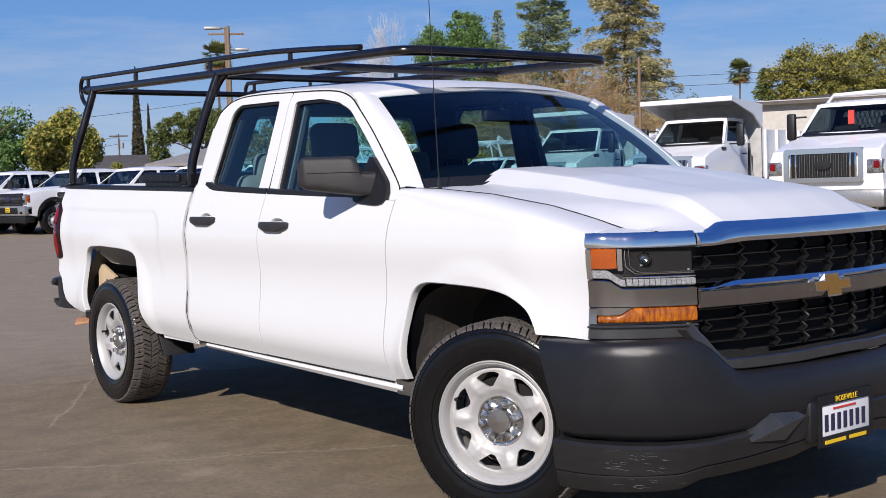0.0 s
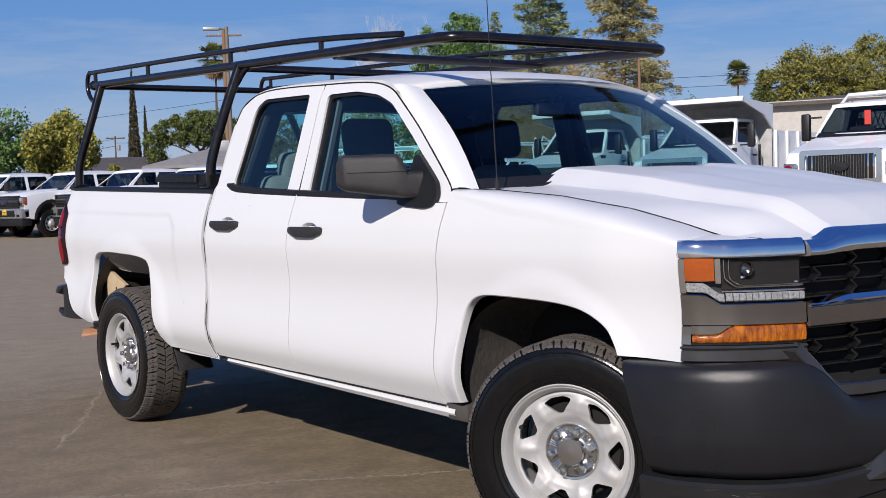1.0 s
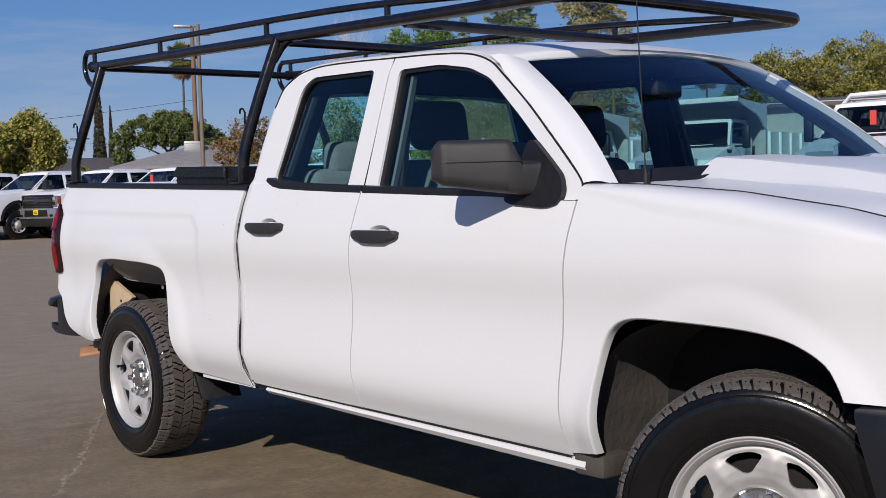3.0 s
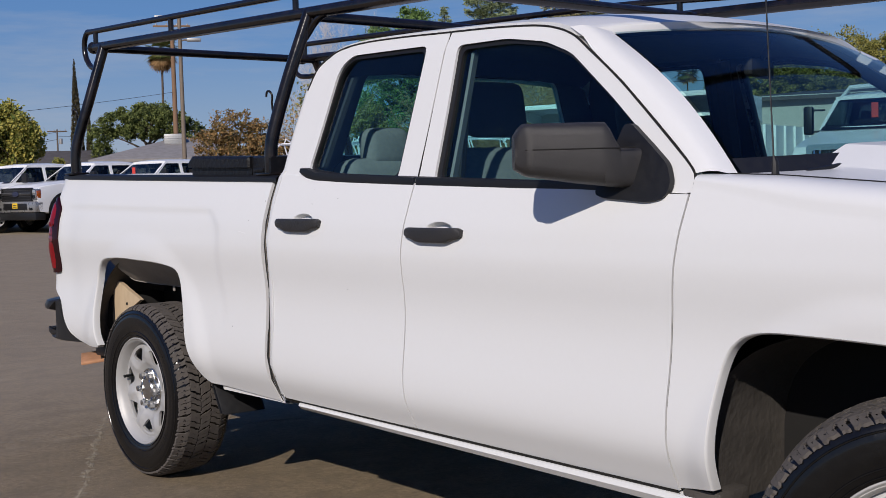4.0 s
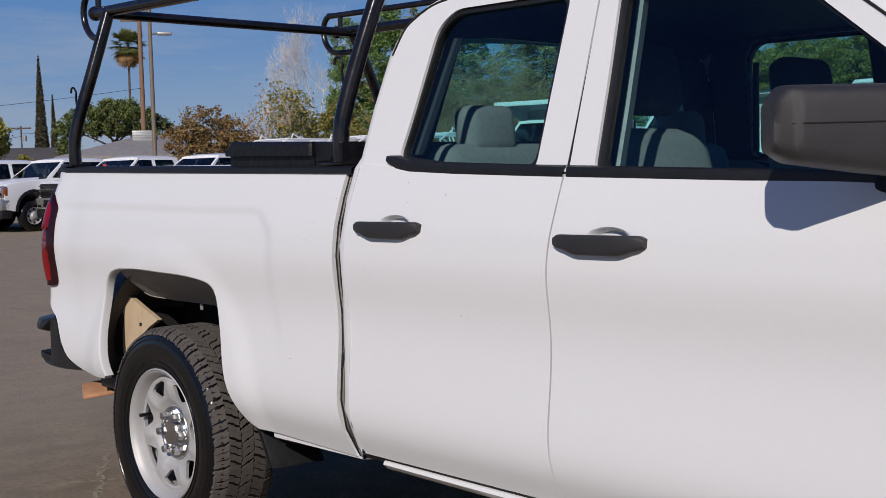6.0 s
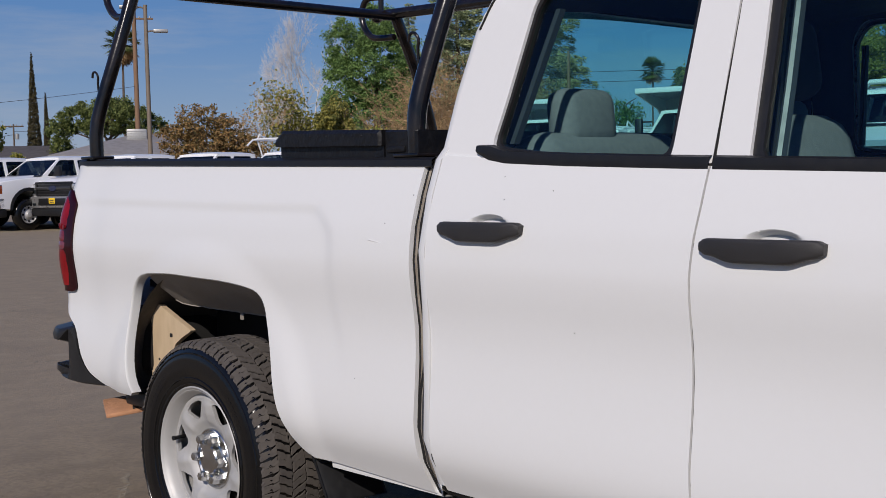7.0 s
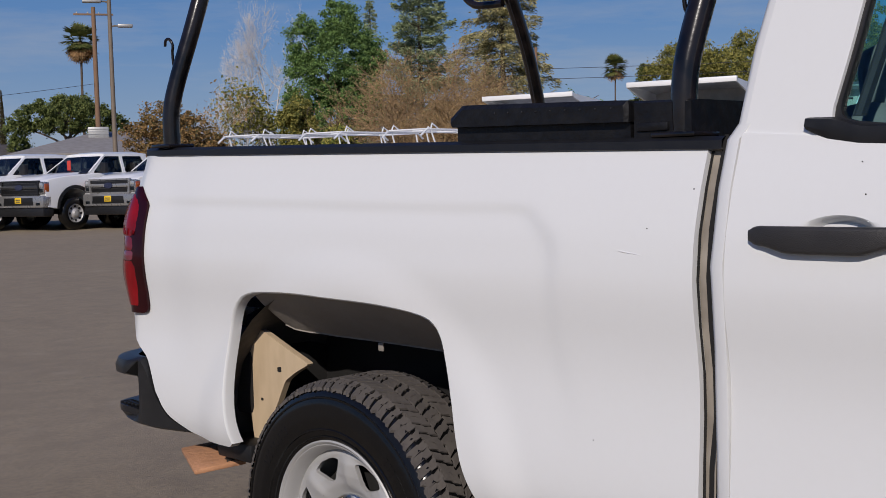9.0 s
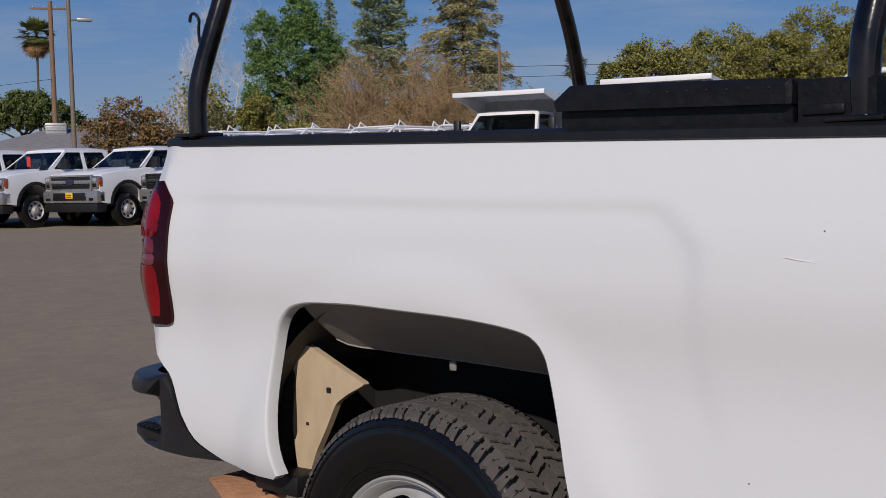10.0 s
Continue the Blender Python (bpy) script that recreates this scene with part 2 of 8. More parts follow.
def asphalt(name):
    """Old lot asphalt: aggregate, mottled wear, wide stains, pale specks, and paler towards -x."""
    m = bpy.data.materials.new(name)
    m.use_nodes = True
    n, l = m.node_tree.nodes, m.node_tree.links
    b = n["Principled BSDF"]
    co = n.new("ShaderNodeTexCoord")
    out = None
    layers = ((190.0, 3.0, 0.42, 0.60, 0.60, (0.095, 0.075, 0.050), (1, 1, 1)), (34.0, 5.0, 0.44, 0.66, 0.60, (0.125, 0.099, 0.066), (1, 1, 1)), (5.5, 6.0, 0.42, 0.66, 0.58, (0.135, 0.105, 0.070), (1, 0.7, 1)), (0.42, 5.0, 0.45, 0.70, 0.40, (0.165, 0.128, 0.083), (1, 0.5, 1)), (1.3, 7.0, 0.58, 0.74, 0.45, (0.105, 0.084, 0.057), (0.4, 1.2, 1)), (2.6, 8.0, 0.60, 0.72, 0.40, (0.350, 0.286, 0.194), (1, 1, 1)), (75.0, 2.0, 0.66, 0.72, 0.7, (0.420, 0.355, 0.243), (1, 1, 1)))
    for scale, detail, lo, hi, amount, tint, stretch in layers:
        mp_, tx, rm, mx = n.new("ShaderNodeMapping"), n.new("ShaderNodeTexNoise"), n.new("ShaderNodeMapRange"), n.new("ShaderNodeMix")
        mp_.inputs["Scale"].default_value = stretch
        tx.inputs["Scale"].default_value, tx.inputs["Detail"].default_value = scale, detail
        rm.inputs["From Min"].default_value, rm.inputs["From Max"].default_value, rm.inputs["To Max"].default_value = lo, hi, amount
        mx.data_type = "RGBA"
        mx.inputs["A"].default_value, mx.inputs["B"].default_value = (0.315, 0.242, 0.150, 1), (*tint, 1)
        l.new(co.outputs["Object"], mp_.inputs["Vector"])
        l.new(mp_.outputs["Vector"], tx.inputs["Vector"])
        l.new(tx.outputs["Fac"], rm.inputs["Value"])
        l.new(rm.outputs["Result"], mx.inputs["Factor"])
        if out is not None:
            l.new(out, mx.inputs["A"])
        out = mx.outputs["Result"]
    # blend to a paler tone towards -x, with an uneven edge
    sep, pale_side, edge_n, off, gain = n.new("ShaderNodeSeparateXYZ"), n.new("ShaderNodeMapRange"), n.new("ShaderNodeTexNoise"), n.new("ShaderNodeMath"), n.new("ShaderNodeMix")
    edge_n.inputs["Scale"].default_value, edge_n.inputs["Detail"].default_value = 0.5, 5.0
    off.operation = "MULTIPLY_ADD"
    off.inputs[1].default_value = 3.0
    pale_side.interpolation_type = "SMOOTHSTEP"
    for k, q in (("From Min", 1.6), ("From Max", -2.2), ("To Min", 0.0), ("To Max", 0.30)):
        pale_side.inputs[k].default_value = q
    gain.data_type = "RGBA"
    gain.inputs["B"].default_value = (0.46, 0.375, 0.265, 1)
    l.new(co.outputs["Object"], sep.inputs["Vector"])
    l.new(co.outputs["Object"], edge_n.inputs["Vector"])
    l.new(edge_n.outputs["Fac"], off.inputs[0])
    l.new(sep.outputs["X"], off.inputs[2])
    l.new(off.outputs[0], pale_side.inputs["Value"])
    l.new(pale_side.outputs["Result"], gain.inputs["Factor"])
    l.new(out, gain.inputs["A"])
    l.new(gain.outputs["Result"], b.inputs["Base Color"])
    b.inputs["Roughness"].default_value, b.inputs["Specular IOR Level"].default_value = 0.85, 0.35
    tb, bp = n.new("ShaderNodeTexNoise"), n.new("ShaderNodeBump")
    tb.inputs["Scale"].default_value, tb.inputs["Detail"].default_value, tb.inputs["Roughness"].default_value = 260.0, 5.0, 0.7
    bp.inputs["Strength"].default_value, bp.inputs["Distance"].default_value = 0.5, 0.006
    l.new(co.outputs["Object"], tb.inputs["Vector"])
    l.new(tb.outputs["Fac"], bp.inputs["Height"])
    l.new(bp.outputs["Normal"], b.inputs["Normal"])
    return m


ASPHALT = asphalt("asphalt")
SPALL = mat("worn_crack", (0.27, 0.225, 0.155), 0.95, var=0.5, scale=30, color2=(0.12, 0.11, 0.10), bump=0.5, bump_scale=90)
WOOD = mat("pole_wood", (0.24, 0.145, 0.085), 0.85, var=0.5, scale=8, stretch=(6, 6, 0.4), color2=(0.13, 0.075, 0.045), bump=0.3, bump_scale=30)
BARK = mat("bark", (0.12, 0.09, 0.065), 0.9, var=0.5, scale=9, color2=(0.06, 0.045, 0.035), bump=0.5, bump_scale=20)
PALEBARK = mat("pale_bark", (0.62, 0.59, 0.57), 0.9, var=0.4, scale=9, color2=(0.34, 0.32, 0.31))
TWIG = mat("dry_twig", (0.40, 0.265, 0.135), 0.9, var=0.7, scale=2, color2=(0.17, 0.115, 0.06))
ROOF = mat("roof_shingle", (0.30, 0.28, 0.26), 0.9, var=0.5, scale=3, color2=(0.20, 0.18, 0.16), bump=0.4, bump_scale=6)
ROOFBROWN = mat("brown_shingle", (0.115, 0.10, 0.088), 0.9, var=0.5, scale=3, bump=0.4, bump_scale=6)
STUCCO = mat("stucco", (0.55, 0.52, 0.47), 0.9, var=0.3, scale=4, bump=0.3, bump_scale=30)
WIRE = mat("cable_black", (0.05, 0.05, 0.055), 0.5, var=0.3, scale=3)
METALGREY = mat("galvanised", (0.42, 0.42, 0.41), 0.5, metal=0.5, var=0.3, scale=12)
LAMPPOLE = mat("lamp_pole_paint", (0.19, 0.15, 0.11), 0.6, var=0.3, scale=4)
YELLOW = mat("yellow_card", (0.80, 0.52, 0.02), 0.5, var=0.15, scale=40)
ORANGERED = mat("red_tag", (0.58, 0.05, 0.035), 0.6, var=0.15, scale=30)
PLATE = mat("plate_white", (0.78, 0.78, 0.78), 0.4, var=0.15, scale=60)
INK = mat("dark_ink", (0.02, 0.025, 0.06), 0.5, var=0.2, scale=60)
TERRACOTTA = mat("terracotta_block", (0.50, 0.25, 0.13), 0.85, var=0.4, scale=25, bump=0.4, bump_scale=60)
DARKGLASS = mat("dark_glass", (0.004, 0.005, 0.006), 0.06, var=0.6, scale=2.6, color2=(0.030, 0.038, 0.044), spec=0.22)
DUMPGREY = mat("dump_grey", (0.48, 0.48, 0.47), 0.6, var=0.4, scale=5, color2=(0.22, 0.22, 0.21))


# ---- mesh helpers ----
def part(name, bm, material, parent=None, label="", sharp=38, loc=None):
    me = bpy.data.meshes.new(name)
    bmesh.ops.recalc_face_normals(bm, faces=bm.faces)
    bm.to_mesh(me)
    bm.free()
    for p in me.polygons:
        p.use_smooth = True
    me.set_sharp_from_angle(angle=radians(sharp))
    me.materials.append(material)
    ob = new(name, me)
    if parent is not None:
        ob.parent = parent
    if loc is not None:
        ob.matrix_basis = loc
    return tagged(ob, label) if label else ob


def thing(name, label, category, m=None, group="", kind=""):
    ob = new(name)
    ob.empty_display_size = 0.2
    if m is not None:
        ob.matrix_basis = m
    return tagged(ob, label, category, group, kind)


def lerp_table(table, q):
    xs, ys = zip(*table)
    return float(np.interp(q, xs, ys))


def smooth01(a, b, q):
    t = min(max((q - a) / (b - a), 0.0), 1.0)
    return t * t * (3 - 2 * t)


def grid(bm, rows, close_i=False, close_j=False):
    """Quads over rows of points."""
    vs = [[bm.verts.new(p) for p in r] for r in rows]
    ni, nj = len(vs), len(vs[0])
    for i in range(ni if close_i else ni - 1):
        for j in range(nj if close_j else nj - 1):
            a, b = vs[i], vs[(i + 1) % ni]
            bm.faces.new((a[j], b[j], b[(j + 1) % nj], a[(j + 1) % nj]))
    return vs


def rim(bm, shift):
    """Turn the open edges of a sheet inwards, so that it has depth."""
    edges = [e for e in bm.edges if e.is_boundary]
    ret = bmesh.ops.extrude_edge_only(bm, edges=edges)
    bmesh.ops.translate(bm, verts=[v for v in ret["geom"] if isinstance(v, bmesh.types.BMVert)], vec=shift)


def box(bm, x0, x1, y0, y1, z0, z1, bevel=0.0, seg=2, m=None):
    mtx = Matrix.Translation(((x0 + x1) / 2, (y0 + y1) / 2, (z0 + z1) / 2)) @ Matrix.Diagonal((abs(x1 - x0), abs(y1 - y0), abs(z1 - z0), 1))
    if m is not None:
        mtx = m @ mtx
    r = bmesh.ops.create_cube(bm, size=1, matrix=mtx)
    if bevel:
        ed = list({e for v in r["verts"] for e in v.link_edges})
        bmesh.ops.bevel(bm, geom=ed, offset=bevel, segments=seg, affect="EDGES", profile=0.5)
    return bm


def tube(bm, pts, r, seg=10, cap=True):
    """A round bar along points; r one radius or one a point."""
    pts = [Vector(p) for p in pts]
    rs = r if isinstance(r, (list, tuple)) else [r] * len(pts)
    rows, side = [], None
    for i, p in enumerate(pts):
        d = (pts[min(i + 1, len(pts) - 1)] - pts[max(i - 1, 0)]).normalized()
        if side is None:
            side = d.orthogonal().normalized()
        side = (side - d * side.dot(d)).normalized()
        up = d.cross(side)
        rows.append([p + rs[i] * (math.cos(a) * side + math.sin(a) * up) for a in [2 * math.pi * k / seg for k in range(seg)]])
    vs = grid(bm, rows, close_j=True)
    if cap:
        bm.faces.new(vs[0])
        bm.faces.new(vs[-1])
    return bm


def curve(pts, n=8):
    """Catmull-Rom through points."""
    pts = [Vector(p) for p in pts]
    q = [2 * pts[0] - pts[1]] + pts + [2 * pts[-1] - pts[-2]]
    out = []
    for i in range(1, len(q) - 2):
        for k in range(n):
            t = k / n
            a, b, c, d = q[i - 1], q[i], q[i + 1], q[i + 2]
            out.append(0.5 * (2 * b + (c - a) * t + (2 * a - 5 * b + 4 * c - d) * t * t + (3 * b - a - 3 * c + d) * t ** 3))
    return out + [pts[-1]]


def lathe(bm, profile, seg=48, cap=False):
    """Turn (radius, y) about the y axis."""
    rows = [[(r * math.cos(2 * math.pi * k / seg), y, r * math.sin(2 * math.pi * k / seg)) for k in range(seg)] for r, y in profile]
    vs = grid(bm, rows, close_j=True)
    if cap:
        bm.faces.new(vs[-1])
    return bm


def ray_poly(poly, c, a):
    """How far from c, at the angle a, the outline lies."""
    dx, dy = math.cos(a), math.sin(a)
    best = None
    for (x0, y0), (x1, y1) in zip(poly, poly[1:] + poly[:1]):
        ex, ey = x1 - x0, y1 - y0
        den = dx * ey - dy * ex
        if abs(den) < 1e-12:
            continue
        t = ((x0 - c[0]) * ey - (y0 - c[1]) * ex) / den
        s = ((x0 - c[0]) * dy - (y0 - c[1]) * dx) / den
        if t > 0 and -1e-9 <= s <= 1 + 1e-9 and (best is None or t > best):
            best = t
    return best or 0.0


def ring(bm, outer, inner, place, steps=2, n=64):
    """The sheet between two outlines round the inner one's middle; place(u, v) gives the point. Returns the inner edge."""
    c = (sum(p[0] for p in inner) / len(inner), sum(p[1] for p in inner) / len(inner))
    angles = sorted({round(math.atan2(p[1] - c[1], p[0] - c[0]), 5) for p in outer + inner} | {round(-math.pi + 2 * math.pi * k / n, 5) for k in range(n)})
    rows = []
    for a in angles:
        r0, r1 = ray_poly(inner, c, a), ray_poly(outer, c, a)
        rows.append([place(c[0] + math.cos(a) * (r0 + (r1 - r0) * k / steps), c[1] + math.sin(a) * (r0 + (r1 - r0) * k / steps)) for k in range(steps + 1)])
    return [r[0] for r in grid(bm, rows, close_i=True)]


def rounded(poly, r=0.04, n=4):
    """Round the corners of an outline."""
    out = []
    k = len(poly)
    for i in range(k):
        p0, p1, p2 = Vector(poly[i - 1]), Vector(poly[i]), Vector(poly[(i + 1) % k])
        a, b = p0 - p1, p2 - p1
        d = min(r, a.length * 0.45, b.length * 0.45)
        a, b = p1 + a.normalized() * d, p1 + b.normalized() * d
        for j in range(n + 1):
            t = j / n
            q = (1 - t) ** 2 * a + 2 * t * (1 - t) * p1 + t * t * b
            out.append((q.x, q.y))
    return out


def sheet(bm, poly, place, depth=None):
    """A filled outline, set by place(u, v)."""
    f = bm.faces.new([bm.verts.new(place(u, v)) for u, v in poly])
    if depth is not None:
        r = bmesh.ops.extrude_face_region(bm, geom=[f])
        bmesh.ops.translate(bm, verts=[v for v in r["geom"] if isinstance(v, bmesh.types.BMVert)], vec=depth)
    return bm


# ---- ground ----
def gz(x, y):
    """The lot rises very slightly away from the truck."""
    return 0.006 * min(max(-0.8 * x + 0.6 * y - 6, 0), 60)


bm = bmesh.new()
rows = []
for i in range(61):
    u = (i - 30) / 30
    row = []
    for j in range(61):
        v = (j - 30) / 30
        x, y = math.copysign(abs(u) ** 3, u) * 900 - 3, math.copysign(abs(v) ** 3, v) * 900 + 2
        row.append((x, y, gz(x, y)))
    rows.append(row)
grid(bm, rows)
ground = tagged(part("ground", bm, ASPHALT), "worn brown-grey asphalt of a car lot with fine cracks", "ground", kind="structure")


# ---- the white pickup truck: body shape ----
W_TABLE = [(0.40, 0.92), (0.46, 0.947), (0.50, 0.966), (0.54, 0.988), (0.575, 1.001), (0.62, 1.006), (0.68, 1.002), (0.76, 0.992), (0.83, 0.985), (0.88, 0.983), (0.94, 0.986), (1.00, 0.994), (1.06, 0.998), (1.15, 0.986), (1.24, 0.957), (1.30, 0.932), (1.34, 0.915), (1.40, 0.905)]
GAP = [(0.40, 1.135), (0.50, 1.12), (0.65, 1.105), (1.0, 1.095), (1.40, 1.085)]
FSEAM = [(0.40, 3.035), (0.50, 3.03), (0.70, 3.03), (0.90, 3.04), (1.10, 3.062), (1.20, 3.075), (1.32, 3.085)]
REAR_ARCH = [(-0.437, 0.553), (-0.456, 0.640), (-0.465, 0.749), (-0.460, 0.845), (-0.443, 0.915), (-0.400, 0.960), (-0.341, 0.978), (-0.26, 0.984), (-0.145, 0.987), (-0.001, 0.983), (0.164, 0.978), (0.285, 0.967), (0.350, 0.951), (0.383, 0.918), (0.402, 0.86), (0.424, 0.78), (0.445, 0.70), (0.468, 0.63), (0.505, 0.56), (0.545, 0.505), (0.59, 0.48)]
FRONT_ARCH = [(3.0, 0.470), (3.150, 0.492), (3.158, 0.56), (3.168, 0.68), (3.182, 0.77), (3.200, 0.83), (3.228, 0.874), (3.285, 0.905), (3.40, 0.915), (3.66, 0.910), (3.80, 0.896), (3.88, 0.872), (3.94, 0.835), (3.972, 0.79), (3.99, 0.752), (4.03, 0.744), (4.25, 0.746)]
BELT = [(1.10, 1.342), (1.27, 1.330), (1.55, 1.312), (1.85, 1.298), (2.05, 1.290), (2.6, 1.268), (2.98, 1.248), (3.10, 1.245)]


def rail_z(x):
    return 1.360 - 0.0245 * x


W_SMOOTH = [(z, sum(lerp_table(W_TABLE, z + o) * k for o, k in ((-0.03, 1), (-0.015, 2), (0, 3), (0.015, 2), (0.03, 1))) / 9) for z in [0.40 + 0.01 * k for k in range(101)]]


def half_width(x, z):
    """Half the body's width, with the flares over the wheels and the drawn-in ends."""
    w = lerp_table(W_SMOOTH, z)
    if x < 1.1:
        w -= 0.012
        w -= (0.0028 + 0.0042 * smooth01(0.98, 1.16, z)) * smooth01(0.745, 0.690, x + 0.09 * smooth01(1.08, 1.22, z) ** 2 - 0.04 * smooth01(0.95, 0.78, z)) * smooth01(-1.00, -0.70, x) * smooth01(1.240 - 0.018 * smooth01(-0.8, 0.5, x), 1.205 - 0.018 * smooth01(-0.8, 0.5, x), z) * smooth01(0.66, 0.90, z)
        w += 0.0125 * smooth01(1.04, 0.84, math.hypot((x - 0.02) / 0.64, max(z - 0.45, 0) / 0.645))
        w -= 0.030 * smooth01(-0.95, -1.05, x) + 0.006 * smooth01(-0.60, -0.80, x) * smooth01(0.70, 0.85, z)
    if x > 3.0:
        w += 0.013 * smooth01(1.0, 0.84, math.hypot((x - 3.62) / 0.56, max(z - 0.45, 0) / 0.58))
        w -= 0.045 * smooth01(3.86, 4.22, x)
    return w


def cab_w(z):
    """Half the width of the cab above the belt."""
    return 0.908 - 0.31 * (z - 1.353) - 0.25 * max(z - 1.74, 0)


truck = thing("pickup_truck", "white extended-cab work pickup truck with black bumpers, parked on asphalt", "pickup truck")


def along(points, n):
    """n + 1 points at even steps along a broken line."""
    p = [Vector((a, b)) for a, b in points]
    run = [0.0]
    for a, b in zip(p[:-1], p[1:]):
        run.append(run[-1] + (b - a).length)
    return [(float(np.interp(run[-1] * k / n, run, [q.x for q in p])), float(np.interp(run[-1] * k / n, run, [q.y for q in p]))) for k in range(n + 1)]


def patch(pairs, steps, place):
    """Rows of points between an inner and an outer line, given piece by piece."""
    ins, outs = [], []
    for a, b, n in pairs:
        k = 1 if ins else 0
        ins += along(a, n)[k:]
        outs += along(b, n)[k:]
    return [[place(a[0] + (b[0] - a[0]) * k / steps, a[1] + (b[1] - a[1]) * k / steps) for k in range(steps + 1)] for a, b in zip(ins, outs)]


def soft_line(points):
    """The same line with three points more in each piece, bent smoothly."""
    return [(p.x, p.z) for p in curve([(a, 0, b) for a, b in points], 4)]


def side_panel(name, s, us, z_low, z_high, x_left, x_right, nz_, label="", parent=None, skew=1.0):
    bm = bmesh.new()
    rows = []
    for u in us:
        row = []
        zl, zh = z_low(u), z_high(u)
        for k in range(nz_ + 1):
            z = zl + (zh - zl) * k / nz_
            a, b = x_left(z), x_right(z)
            lo, hi = us[0], us[-1]
            x = a + (b - a) * (u - lo) / (hi - lo)
            row.append((x, s * half_width(x, z), z))
        rows.append(row)
    grid(bm, rows)
    rim(bm, (0, -s * 0.03, 0))
    return part(name, bm, WHITE, parent or truck, label, sharp=50)


def spread(a, b, n, extra=()):
    return sorted({round(a + (b - a) * k / n, 4) for k in range(n + 1)} | {round(e, 4) for e in extra if a < e < b})


def crest(u):
    """Height of the fender's top edge, and of the side where its shoulder begins to round."""
    zt = lerp_table([(3.0, 1.302), (3.3, 1.288), (3.6, 1.262), (3.9, 1.215), (4.1, 1.165), (4.25, 1.120)], u)
    return zt, zt - 0.050 * smooth01(3.0, 3.5, u) * (1 - 0.7 * smooth01(3.7, 4.21, u)) - 0.02


def fold(bm, line, s, cx, cz):
    """The flange that turns in round a wheel opening."""
    rows = []
    pts = along(line, 60)
    for k, (x, z) in enumerate(pts):
        a, b = pts[max(k - 1, 0)], pts[min(k + 1, 60)]
        n = Vector((cx - x, cz - z))
        t = Vector((b[0] - a[0], b[1] - a[1])).normalized()
        n = (n - t * n.dot(t)).normalized()
        y = half_width(x, z)
        rows.append([(x + n.x * o, s * (y - d), z + n.y * o) for o, d in ((0.0, -0.0006), (0.003, 0.002), (0.005, 0.008), (0.006, 0.034))])
    grid(bm, rows)


side_parts = {}
for s, tag in ((-1, "right"), (1, "left")):
    arch = soft_line(REAR_ARCH[::-1])
    top = [(lerp_table(GAP, 1.33) - 0.034, rail_z(1.06) - 0.020), (-1.03, rail_z(-1.03) - 0.020)]
    front_edge = [(lerp_table(GAP, z) - 0.034, z) for z in (0.463, 0.50, 0.65, 1.0)] + [top[0]]
    tail_edge = [top[1], (-1.03, 0.90), (-1.0, 0.84), (-0.965, 0.800)]
    low_edge = [(-0.965, 0.800), (-0.93, 0.775), (-0.891, 0.754), (-0.862, 0.714), (-0.832, 0.659), (-0.784, 0.605), (-0.747, 0.584), (-0.66, 0.555), (-0.55, 0.541), (-0.455, 0.541)]
    bm = bmesh.new()
    grid(bm, patch([(arch[:33], front_edge, 34), (arch[32:65], top, 60), (arch[64:77], tail_edge, 26), (arch[76:], low_edge, 24)], 44,
                   lambda x, z: (x, s * half_width(x, z), z)))
    rim(bm, (0, -s * 0.03, 0))
    bed = part("bed_side", bm, WHITE, truck, sharp=50)
    # folded lip round the wheel opening
    bm = bmesh.new()
    fold(bm, arch, s, 0.0, 0.55)
    part("arch_lip", bm, WHITE, bed)
    rear_door = side_panel("rear_door", s, spread(1.12, 1.945, 40), lambda u: 0.487 - 0.011 * (u - 1.18), lambda u: lerp_table(BELT, u), lambda z: lerp_table(GAP, z) + 0.040, lambda z: 1.946 - 0.0025 - 0.010 * smooth01(1.25, 1.05, z) * smooth01(0.5, 0.7, z), 72)
    front_door = side_panel("front_door", s, spread(1.955, 3.06, 54), lambda u: 0.487 - 0.011 * (u - 1.18), lambda u: lerp_table(BELT, u), lambda z: 1.949 - 0.010 * smooth01(1.25, 1.05, z) * smooth01(0.5, 0.7, z), lambda z: lerp_table(FSEAM, z) - 0.0025, 72)
    side_parts[tag] = (bed, rear_door, front_door)
    # rocker sill under the doors
    bm = bmesh.new()
    rows = []
    for x in spread(0.62, 3.09, 20):
        if x < 1.12:
            continue
        zt, zb = 0.481 - 0.011 * (x - 1.18), 0.452 - 0.019 * (x - 1.18)
        w = 0.952
        rows.append([(x, s * (w - 0.02), zt), (x, s * w, zt - 0.006), (x, s * (w + 0.004), (zt + zb) / 2), (x, s * (w - 0.012), zb), (x, s * (w - 0.10), zb - 0.012)])
    grid(bm, rows)
    part("sill", bm, WHITE, truck)
    # bed lower edge trim
    bm = bmesh.new()
    grid(bm, [[(x, s * 0.930, 0.500), (x, s * 0.934, 0.480), (x, s * 0.930, 0.456), (x, s * 0.87, 0.446)] for x in spread(0.64, 1.112, 8)])
    part("bed_sill", bm, WHITE, bed)
    # front fender with its rounded shoulder up to the bonnet seam
    bm = bmesh.new()
    arch = soft_line(FRONT_ARCH[1:15])
    rear_edge = [(lerp_table(FSEAM, z) + 0.0035, z) for z in (0.475, 0.6, 0.7, 0.9, 1.1, 1.2)] + [(3.086, crest(3.086)[1])]
    shoulder = along([(x, crest(x)[1]) for x in spread(3.086, 4.212, 40)], 60)
